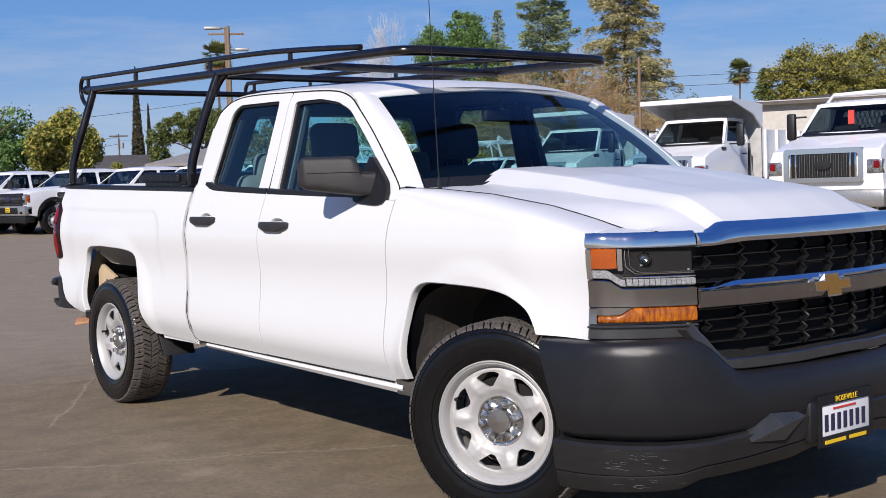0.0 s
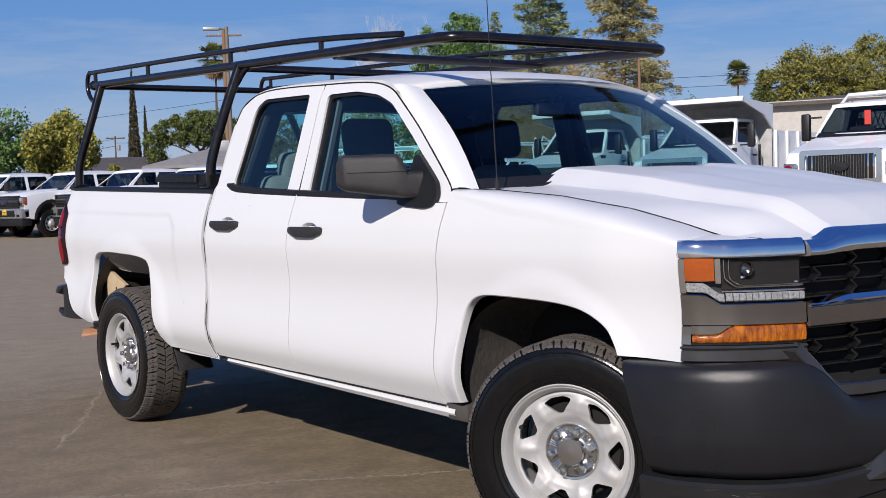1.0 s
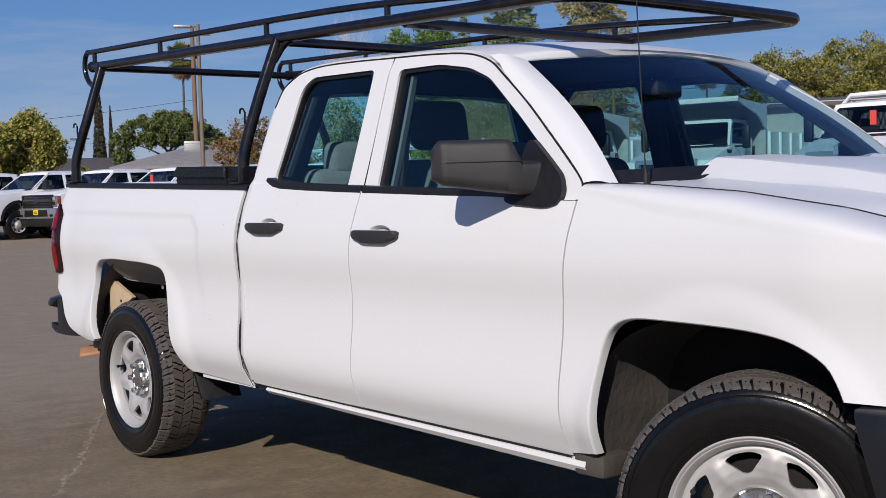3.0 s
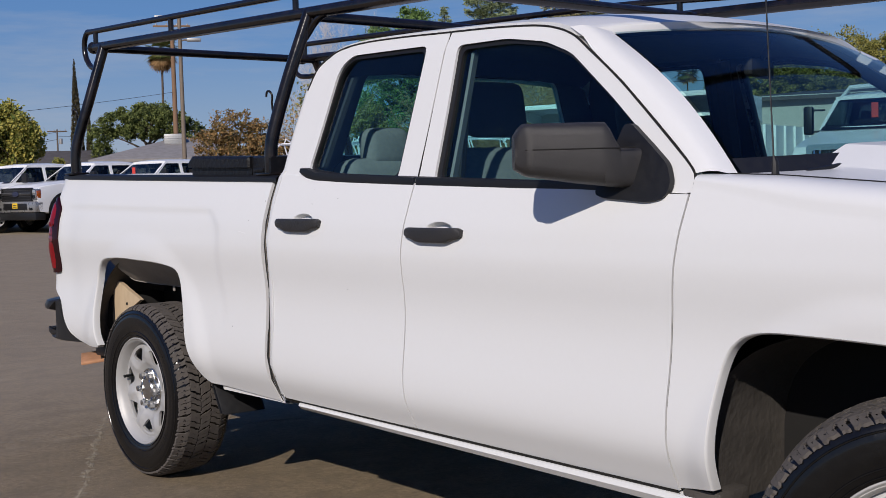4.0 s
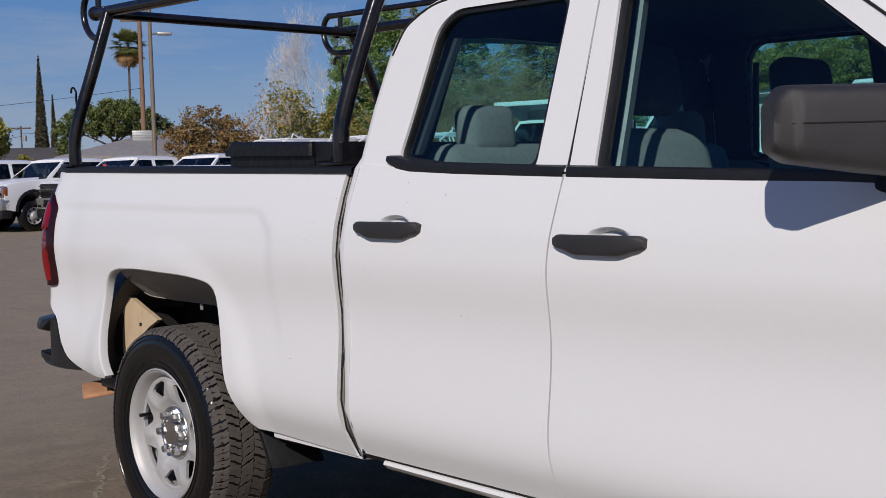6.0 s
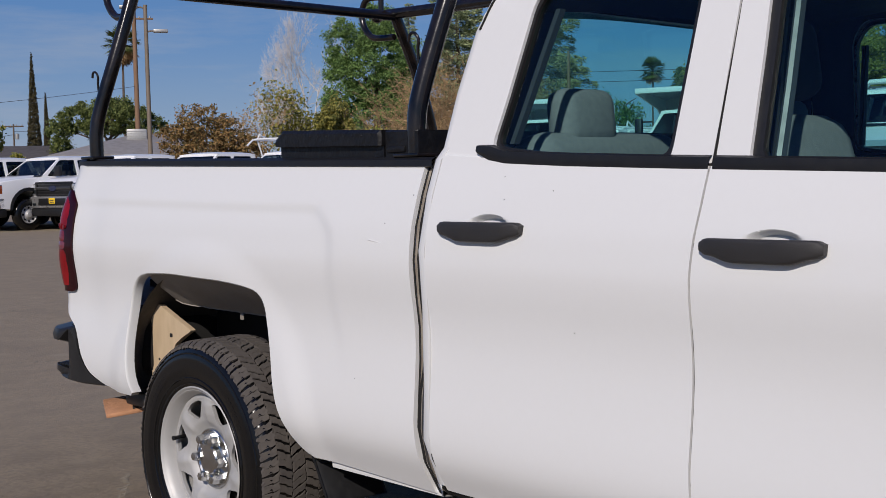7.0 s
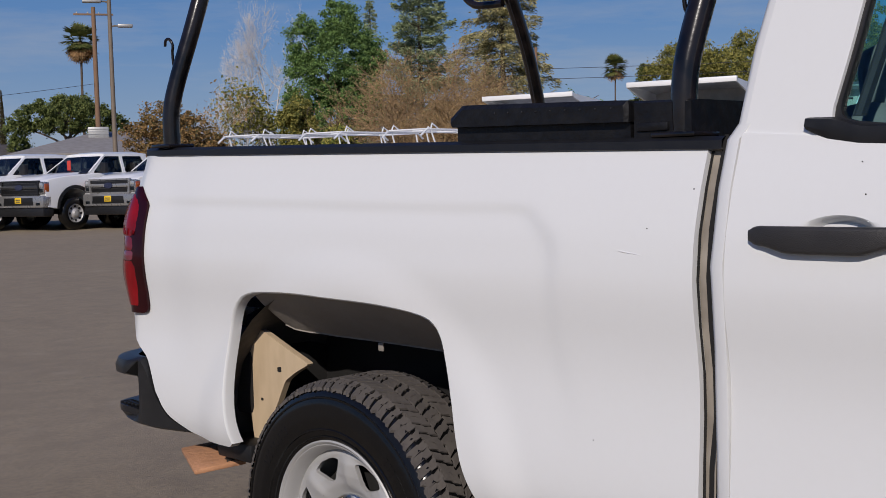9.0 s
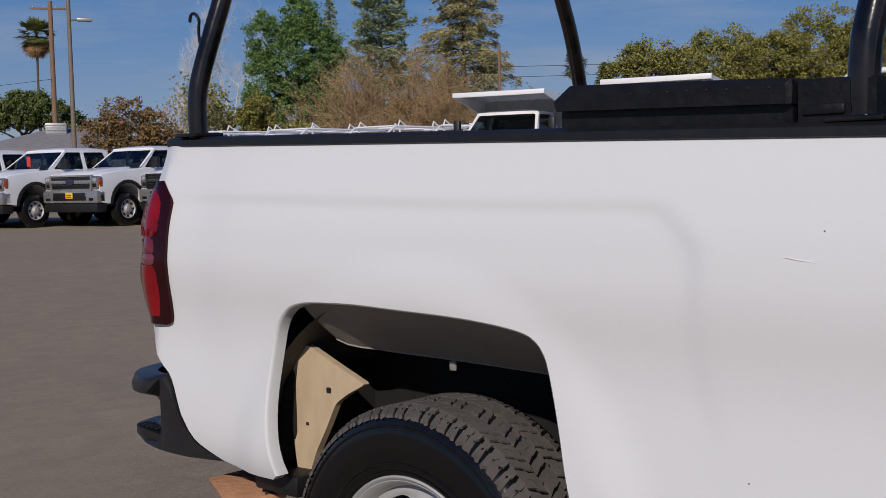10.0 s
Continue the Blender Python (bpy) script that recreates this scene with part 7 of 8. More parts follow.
rack_a = service_rack()
first = True
for x, y in ((-29.3, 18.9), (-26.9, 20.3), (-24.5, 21.7), (-22.3, 23.2), (-19.9, 24.6)):
    m = place_at(x, y, HEAD)
    p = copy_thing(chrome_pick if first else black_pick, m)
    p["label"] = "white service pickup under a white ladder rack"
    p["group"] = "service pickups"
    if first:
        rack_a.matrix_basis = m
        first = False
    else:
        copy_thing(rack_a, m)


def work_truck(name, label, dump=True):
    """A medium-duty white truck; x ahead, the front axle at 0."""
    v = thing(name, label, "truck")
    r_a = 0.62
    bm = bmesh.new()
    low = [(0.80, 0.80), (0.92, 1.20), (0.92, 1.50), (0.84, 1.66), (0.5, 1.78), (-0.45, 1.98), (-0.52, 2.02), (-2.05, 2.04), (-2.05, 0.75), (-0.75, 0.75)] + list(reversed(arc(0, 0.62, r_a, 12)))[1:-1] + [(0.70, 0.78)]
    profile_body(bm, low, 1.10, 0.16, 1.25)
    soften(bm, 0.06)
    part("body", bm, FLEET, v, sharp=30)
    hollow_cab(v, -0.46, -1.02, -2.03, -1.98, [], 0.97, 0.25, 2.03, 2.62)
    bm = bmesh.new()
    grid(bm, [[(x, y * w, z) for y in (-1, -0.5, 0, 0.5, 1)] for x, z, w in ((-0.36, 1.985, 0.93), (-0.44, 2.03, 0.925), (-0.475, 2.06, 0.92))])
    part("cowl", bm, TRIM, v)
    for s in (-1, 1):
        bm = bmesh.new()
        box(bm, -0.80, -0.66, s * 1.18, s * 1.36, 1.92, 2.46, 0.04)
        for z in (1.98, 2.38):
            tube(bm, [(-0.75, s * 0.96, z), (-0.73, s * 1.22, z)], 0.02, 6)
        part("mirror", bm, TRIM, v)
        bm = bmesh.new()
        box(bm, 0.76, 0.94, s * 0.80, s * 1.09, 1.20, 1.47, 0.03)
        lamp = part("headlight", bm, REFLECTOR, v)
        bm = bmesh.new()
        box(bm, 0.86, 0.952, s * 0.93, s * 1.05, 1.30, 1.44, 0.02)
        part("turn_signal", bm, RED, lamp)
        bm = bmesh.new()
        box(bm, -1.75, -1.71, s * 1.05, s * 1.108, 0.95, 2.0, 0.004)
        part("door_seam", bm, TRIM, v)
        bm = bmesh.new()
        box(bm, -0.50, -0.20, s * 0.985, s * 1.012, 1.80, 1.90, 0.02)
        part("hood_vent", bm, TRIM, v)
        bm = bmesh.new()
        box(bm, -1.60, -1.42, s * 1.03, s * 1.075, 1.72, 1.76, 0.01)
        part("door_handle", bm, TRIM, v)
        bm = bmesh.new()
        box(bm, -1.9, -0.95, s * 0.75, s * 1.06, 0.45, 0.80, 0.05)
        part("step_tank", bm, BLACK, v)
        simple_wheel(v, 0, s * 0.97, 0.50)
        simple_wheel(v, -4.2, s * 0.95, 0.50)
    bm = bmesh.new()
    box(bm, 0.84, 0.955, -0.62, 0.62, 1.14, 1.62, 0.03)
    g = part("grille", bm, DARK, v)
    bm = bmesh.new()
    ring(bm, rounded([(-0.76, 1.06), (0.76, 1.06), (0.76, 1.70), (-0.76, 1.70)], 0.08), rounded([(-0.66, 1.15), (0.66, 1.15), (0.66, 1.60), (-0.66, 1.60)], 0.05), lambda a, b: (0.975, a, b), 2, 48)
    rim(bm, (-0.08, 0, 0))
    part("grille_frame", bm, CHROME, g)
    for k in range(19):
        bm = bmesh.new()
        y = -0.45 + 0.05 * k
        box(bm, 0.945, 0.965, y - 0.004, y + 0.004, 1.16, 1.59)
        part("grille_slat", bm, SMOKED, g)
    for s in (-1, 1):
        for yb in (0.50, 0.60):
            bm = bmesh.new()
            box(bm, 0.95, 0.985, s * yb, s * (yb + 0.035), 1.15, 1.60, 0.01)
            part("grille_bar", bm, CHROME, g)
    bm = bmesh.new()
    lathe(bm, [(0.11, 0.0), (0.11, -0.02), (0.001, -0.026)], 20)
    bmesh.ops.scale(bm, vec=(1.5, 1, 0.75), verts=bm.verts)
    part("emblem", bm, TRIM, g, loc=pose(0.985, 0, 1.38, 0, 0, 90))
    bm = bmesh.new()
    box(bm, 0.66, 1.02, -1.15, 1.15, 0.58, 0.92, 0.06)
    part("bumper", bm, GREYBUMP, v)
    bm = bmesh.new()
    box(bm, -6.2, 0.6, -0.45, 0.45, 0.55, 0.90)
    part("chassis", bm, DARK, v)
    if dump:
        # tipping body with an overhanging cab shield
        bm = bmesh.new()
        t = 0.05
        box(bm, -6.2, -2.25, -1.2, 1.2, 1.0, 1.15)
        for s in (-1, 1):
            box(bm, -6.2, -2.25, s * 1.2, s * (1.2 - t), 1.1, 2.35)
        part("tipper_body", bm, FLEET, v)
        bm = bmesh.new()
        box(bm, -2.30, -2.24, -1.2, 1.2, 1.1, 2.985)
        part("headboard", bm, DUMPGREY, v)
        bm = bmesh.new()
        rows = []
        for x, z in ((-2.27, 2.95), (-1.7, 3.02), (-0.42, 3.06)):
            rows.append([(x, -1.2, z - 0.03), (x, -1.0, z + 0.03), (x, 1.0, z + 0.03), (x, 1.2, z - 0.03)])
        grid(bm, rows)
        bmesh.ops.solidify(bm, geom=bm.faces[:], thickness=0.05)
        sh = part("cab_shield", bm, DUMPGREY, v, "grey cab shield with white edges")
        bm = bmesh.new()
        box(bm, -0.46, -0.37, -1.22, 1.22, 3.0, 3.12, 0.02)
        part("shield_lip", bm, FLEET, sh)
        for s in (-1, 1):
            bm = bmesh.new()
            profile_body(bm, [(-2.3, 2.35), (-2.3, 2.98), (-0.40, 3.08), (-0.40, 3.0), (-1.7, 2.72)], 0.02)
            part("shield_side", bm, FLEET, sh, loc=pose(0, s * 1.2, 0))
        for k in range(5):
            bm = bmesh.new()
            box(bm, -2.5 - 0.8 * k, -2.42 - 0.8 * k, -1.26, 1.26, 1.1, 2.35, 0.01)
            part("side_rib", bm, FLEET, v)
    else:
        bm = bmesh.new()
        box(bm, -6.0, -2.2, -1.2, 1.2, 1.0, 1.12)
        part("flat_bed", bm, FLEET, v)
        bm = bmesh.new()
        for y in [-1.0 + 0.1 * k for k in range(21)]:
            tube(bm, [(-2.2, y, 2.10), (-2.2, y + 0.25, 2.75)], 0.012, 4)
            tube(bm, [(-2.2, y + 0.25, 2.10), (-2.2, y, 2.75)], 0.012, 4)
        part("headache_mesh", bm, FLEET, v)
        bm = bmesh.new()
        tube(bm, [(-2.2, -1.05, 1.1), (-2.2, -1.05, 2.72), (-2.15, -0.9, 2.86), (-2.1, 0, 2.88), (-2.15, 0.9, 2.86), (-2.2, 1.05, 2.72), (-2.2, 1.05, 1.1)], 0.05, 8)
        part("headache_frame", bm, FLEET, v)
        bm = bmesh.new()
        box(bm, -0.66, -0.65, -0.06, 0.06, 2.18, 2.46)
        part("price_tag", bm, ORANGERED, v, "red tag hanging in the windscreen", loc=pose(0.06, 0.0, 0))
    return v


dump = work_truck("dump_truck", "white dump truck with grey cab shield, parked")
dump.matrix_basis = place_at(-12.15, 18.35, -74)
copy_thing(dump, place_at(-17.0, 18.9, -73))
flat = work_truck("flatbed_truck", "white flatbed truck with chrome grille and headache rack", False)
flat.matrix_basis = place_at(-6.3, 16.3, -76)
copy_thing(dump, place_at(-1.2, 18.4, -80))


# ---- buildings, walls, poles and wires behind the lot ----
EYE0 = Vector((4.0, -3.0, 1.3))


def at_az(az, d, z=0.0):
    return Vector((EYE0.x + d * math.cos(radians(az)), EYE0.y + d * math.sin(radians(az)), z))


def far_pose(az, d, k):
    """A place k times as far and as large, as seen from the lot."""
    p = at_az(az, d * k, 1.3 * (1 - k) + gz(-40, 40))
    return Matrix.Translation(p) @ Matrix.Scale(k, 4)


def house(name, az, d, width, depth, eave, ridge, roof, label, turn=0):
    c = at_az(az, d)
    v = thing(name, label, "house", pose(c.x, c.y, gz(c.x, c.y), 0, 0, az - 90 + turn))
    bm = bmesh.new()
    box(bm, -width / 2, width / 2, -depth / 2, depth / 2, 0, eave)
    part("wall", bm, STUCCO, v)
    bm = bmesh.new()
    o = 0.5
    w, e = width / 2 + o, depth / 2 + o
    pts = [(-w, -e, eave - 0.1), (w, -e, eave - 0.1), (w, e, eave - 0.1), (-w, e, eave - 0.1), (-w + e * 0.9, 0, ridge), (w - e * 0.9, 0, ridge)]
    vs = [bm.verts.new(p) for p in pts]
    for f in ((0, 1, 5, 4), (1, 2, 5), (2, 3, 4, 5), (3, 0, 4)):
        bm.faces.new([vs[i] for i in f])
    rim(bm, (0, 0, -0.15))
    part("roof", bm, roof, v)
    for k in range(int(width // 3)):
        bm = bmesh.new()
        x = -width / 2 + 1.5 + 3 * k
        box(bm, x - 0.5, x + 0.5, -depth / 2 - 0.03, -depth / 2 + 0.02, 1.0, 2.2, 0.02)
        part("window", bm, DARKGLASS, v)
    return v


house("house", 151.5, 72, 9.5, 9.0, 2.75, 3.95, ROOF, "low stucco house under a grey hipped shingle roof")
house("house", 156.9, 92, 13.0, 9.0, 2.6, 4.0, ROOFBROWN, "low house with a brown shingle roof")
house("house", 114.4, 64, 24.0, 8.0, 4.75, 5.15, ROOFBROWN, "long low building with a dark brown roof", 4)
bm = bmesh.new()
box(bm, -0.55, 0.55, -0.5, 0.5, 0.0, 0.80, 0.03)
for k in range(5):
    box(bm, -0.57, 0.57, -0.52, 0.52, 0.12 + 0.135 * k, 0.15 + 0.135 * k)
ac = at_az(152.0, 71.0)
tagged(part("roof_cooler", bm, METALGREY, None, "grey rooftop cooling unit on the house roof", loc=pose(ac.x, ac.y, 3.72, 0, 0, 60)), category="cooler")


def wall_run(az0, az1, d0, d1, h, material, label, name):
    a, b = at_az(az0, d0), at_az(az1, d1)
    t = (b - a).normalized()
    n = Vector((-t.y, t.x, 0)) * 0.1
    bm = bmesh.new()
    k = 24
    rows = []
    for i in range(k + 1):
        p = a.lerp(b, i / k)
        z = gz(p.x, p.y)
        rows.append([p + n + Vector((0, 0, z - 0.2)), p + n + Vector((0, 0, z + h)), p - n + Vector((0, 0, z + h)), p - n + Vector((0, 0, z - 0.2))])
    grid(bm, rows)
    tagged(part(name, bm, material), label, "wall", kind="structure")


wall_run(170, 143, 58, 52, 1.9, STUCCO, "cream block wall behind the parked trucks", "wall_west")
wall_run(136, 96, 46, 40, 2.3, FLEET, "white boundary wall behind the dump trucks", "wall_north")


def pole(name, az, d, h, r0, r1, material, label, arms=()):
    p = at_az(az, d)
    v = thing(name, label, "pole", pose(p.x, p.y, gz(p.x, p.y), 0, 0, az - 90))
    bm = bmesh.new()
    tube(bm, [(0, 0, h * k / 6) for k in range(7)], [r0 + (r1 - r0) * k / 6 for k in range(7)], 10)
    part("shaft", bm, material, v)
    for kind, x0, x1, z in arms:
        bm = bmesh.new()
        if kind == "lamp":
            tube(bm, [(0, 0, z - 0.05), (x0 * 0.6, 0, z), (x0, 0, z)], 0.035, 6)
            a = part("arm", bm, material, v)
            bm = bmesh.new()
            box(bm, min(x0, x1), max(x0, x1), -0.16, 0.16, z - 0.06, z + 0.07, 0.04)
            part("lamp_head", bm, METALGREY, v)
        elif kind == "arm":
            box(bm, x0, x1, -0.06, 0.06, z - 0.06, z + 0.06, 0.01)
            a = part("cross_arm", bm, material, v)
            for k in range(4):
                bm = bmesh.new()
                x = x0 + (x1 - x0) * (k + 0.3) / 3.6
                lathe(bm, [(0.05, 0), (0.06, 0.05), (0.03, 0.12), (0.001, 0.14)], 8)
                part("insulator", bm, METALGREY, a, loc=pose(x, 0, z + 0.06, 90, 0, 0))
        elif kind == "can":
            lathe(bm, [(0.001, 0), (0.16, 0), (0.17, 0.05), (0.17, 0.5), (0.001, 0.55)], 12)
            part("transformer", bm, METALGREY, v, loc=pose(x0, 0, z, 90, 0, 0))
    return v


pole("street_lamp", 151.51, 52.1, 8.58, 0.105, 0.08, LAMPPOLE, "brown steel lot light with two heads", [("lamp", -0.30, -1.05, 8.48), ("lamp", 0.30, 0.90, 7.50)])
pole("utility_pole", 151.91, 86.2, 13.0, 0.20, 0.14, WOOD, "weathered wooden utility pole with cross arm", [("arm", -1.3, 1.3, 12.5)])
pole("utility_pole", 157.3, 118, 6.9, 0.10, 0.07, BARK, "distant wooden utility pole with transformer", [("arm", -0.9, 0.9, 6.7), ("can", 0.30, 0, 5.5)])
pole("utility_pole", 131.6, 82, 9.4, 0.13, 0.10, WOOD, "wooden utility pole among the trees", [])


def wire(a, b, sag, r=0.012):
    bm = bmesh.new()
    tube(bm, [a.lerp(b, k / 16) + Vector((0, 0, -sag * 4 * (k / 16) * (1 - k / 16))) for k in range(17)], r, 5)
    tagged(part("overhead_wire", bm, WIRE), "thin overhead cable between poles", "cable", "overhead cables")


wire(at_az(151.91, 86.2, 8.2), at_az(170, 66, 4.6), 0.3, 0.014)
for z in (5.4, 4.7):
    wire(at_az(157.3, 118, z + 1.6), at_az(168, 110, z), 0.6, 0.02)
wire(at_az(157.3, 118, 6.6), at_az(131.6, 150, 11.5), 1.6, 0.016)
for z in (8.3, 7.6):
    wire(at_az(131.6, 82, z), at_az(98, 150, z + 6.5), 0.8, 0.018)


# ---- trees ----
def leaf_mesh(points, sizes, rng, droop=0.0):
    """Bent single leaves at many points, turned towards the light."""
    n = len(points)
    d = rng.normal(size=(n, 3))
    d[:, 2] -= droop
    d /= np.linalg.norm(d, axis=1)[:, None]
    e = np.cross(d, rng.normal(size=(n, 3)))
    e /= np.linalg.norm(e, axis=1)[:, None] + 1e-9
    f = np.cross(d, e) + np.array([0.30, -0.50, 0.75])
    f /= np.linalg.norm(f, axis=1)[:, None]
    d = np.cross(e, f)
    d /= np.linalg.norm(d, axis=1)[:, None] + 1e-9
    e = np.cross(f, d)
    s = sizes[:, None]
    p = np.asarray(points)
    v = np.stack([p - d * s * 0.55, p + e * s * 0.36 + f * s * 0.14, p + d * s * 0.6, p - e * s * 0.34 + f * s * 0.16], 1).reshape(-1, 3)
    me = bpy.data.meshes.new("leaves")
    me.from_pydata(v.tolist(), [], (np.arange(n)[:, None] * 4 + np.arange(4)[None]).tolist())
    return me


def needle_mesh(points, dirs, sizes, rng, thin=0.16):
    """Slim sprays of needles that point along their bough."""
    n = len(points)
    d = dirs + rng.normal(size=(n, 3)) * 0.45
    d /= np.linalg.norm(d, axis=1)[:, None]
    e = np.cross(d, rng.normal(size=(n, 3)) * 0.7 + np.array([0.35, -0.60, 0.8]))
    e /= np.linalg.norm(e, axis=1)[:, None] + 1e-9
    s = sizes[:, None]
    p = np.asarray(points)
    v = np.stack([p - d * s * 0.4, p + e * s * thin, p + d * s * 0.75, p - e * s * thin], 1).reshape(-1, 3)
    me = bpy.data.meshes.new("needles")
    me.from_pydata(v.tolist(), [], (np.arange(n)[:, None] * 4 + np.arange(4)[None]).tolist())
    return me


def limbs(bm, rng, base, top, r0, spread_, n, reach):
    """A tapered trunk with limbs that reach into the crown."""
    tr = [base.lerp(top, k / 6) + Vector((rng.normal() * 0.12, rng.normal() * 0.12, 0)) * (k / 6) for k in range(7)]
    tube(bm, tr, [r0 * (1 - 0.75 * k / 6) for k in range(7)], 8)
    for i in range(n):
        t = rng.uniform(0.35, 0.95)
        a = rng.uniform(0, 2 * math.pi)
        s = base.lerp(top, t)
        L = reach * rng.uniform(0.6, 1.0)
        e = s + Vector((math.cos(a) * L * spread_, math.sin(a) * L * spread_, L * rng.uniform(0.3, 0.9)))
        m = s.lerp(e, 0.5) + Vector((rng.normal() * 0.2, rng.normal() * 0.2, rng.normal() * 0.1))
        tube(bm, curve([s, m, e], 3), [r0 * 0.4 * (1 - 0.13 * k) for k in range(7)], 5)


def tree(az, d, height, width, low, leaf, bark, label, seed, n_leaves=5500, lobes=16, leaf_size=0.30):
    rng = np.random.default_rng(seed)
    v = thing("tree", label, "tree", far_pose(az, d, 1.9 if az < 147 else 1.0))
    bm = bmesh.new()
    limbs(bm, rng, Vector((0, 0, 0)), Vector((0, 0, height * 0.78)), 0.035 * height * 0.6 + 0.05, 0.8, 12, width * 0.42)
    part("trunk", bm, bark, v)
    mid = (height + low) / 2
    pts = []
    lobes = int(lobes * 2.2)
    m = int(n_leaves * 4.2) // lobes
    for i in range(lobes):
        while True:
            q = rng.uniform(-1, 1, 3)
            if q @ q < 1:
                break
        q = q / max(np.linalg.norm(q), 0.35) * rng.uniform(0.30, 0.86)
        c = np.array([q[0] * width / 2, q[1] * width / 2, mid + q[2] * (height - low) / 2])
        rad = np.array([width, width, height - low]) * rng.uniform(0.07, 0.19)
        u = rng.normal(size=(m, 3))
        u /= np.linalg.norm(u, axis=1)[:, None]
        r = rng.uniform(0.30, 1.0, size=(m, 1)) ** 0.6 + np.minimum(rng.exponential(0.10, size=(m, 1)), 0.38)
        pts.append(c + u * r * rad)
    pts = np.concatenate(pts)
    me = leaf_mesh(pts, rng.uniform(0.5, 1.4, len(pts)) * leaf_size * 0.56, rng)
    me.materials.append(leaf)
    crown = new("crown", me)
    crown.parent = v
    return v


def crown_tree(az, d, blobs, leaf, bark, label, seed, n_leaves, leaf_size, clump, name="tree"):
    """A tree whose crown is heaped up from leafy boughs: each blob is (across, height, half width, half height)."""
    rng = np.random.default_rng(seed)
    v = thing(name, label, "tree", far_pose(az, d, 1.9 if az < 147 else 1.0))
    right = np.array([math.sin(radians(az)), -math.cos(radians(az)), 0.0])
    ahead = np.array([math.cos(radians(az)), math.sin(radians(az)), 0.0])
    bm = bmesh.new()
    peak = max(b[1] for b in blobs)
    tube(bm, [(0.08 * math.sin(2.0 * k), 0.05 * k, peak * 0.8 * k / 6) for k in range(7)], [0.034 * peak * (1 - 0.11 * k) for k in range(7)], 8)
    pts = []
    area = [b[2] * b[3] for b in blobs]
    for a, z, ra, rz in blobs:
        c = right * a + np.array([0, 0, z])
        tube(bm, curve([(0, 0, max(z - rz - 0.6, 0.6)), tuple(c * np.array([0.5, 0.5, 1]) - np.array([0, 0, rz * 0.7])), tuple(c)], 3), [0.014 * peak * (1 - 0.12 * k) for k in range(7)], 5)
        k = max(int(ra * rz * 7 / clump ** 2), 12)
        m = max(int(n_leaves * ra * rz / sum(area)) // k, 6)
        u = rng.normal(size=(k, 3))
        u /= np.linalg.norm(u, axis=1)[:, None]
        u *= (rng.uniform(0.30, 1.0, size=(k, 1)) ** 0.5) * 0.96
        centres = c + right * u[:, :1] * ra + ahead * u[:, 1:2] * ra * 0.9 + np.array([0, 0, 1.0]) * u[:, 2:] * rz
        size = clump * rng.uniform(0.45, 1.05, size=(k, 1, 1))
        pts.append((centres[:, None, :] + rng.normal(size=(k, m, 3)) * size * np.array([0.44, 0.44, 0.32])).reshape(-1, 3))
    part("trunk", bm, bark, v)
    pts = np.concatenate(pts)
    me = leaf_mesh(pts, rng.uniform(0.5, 1.4, len(pts)) * leaf_size, rng)
    me.materials.append(leaf)
    new("crown", me).parent = v
    return v


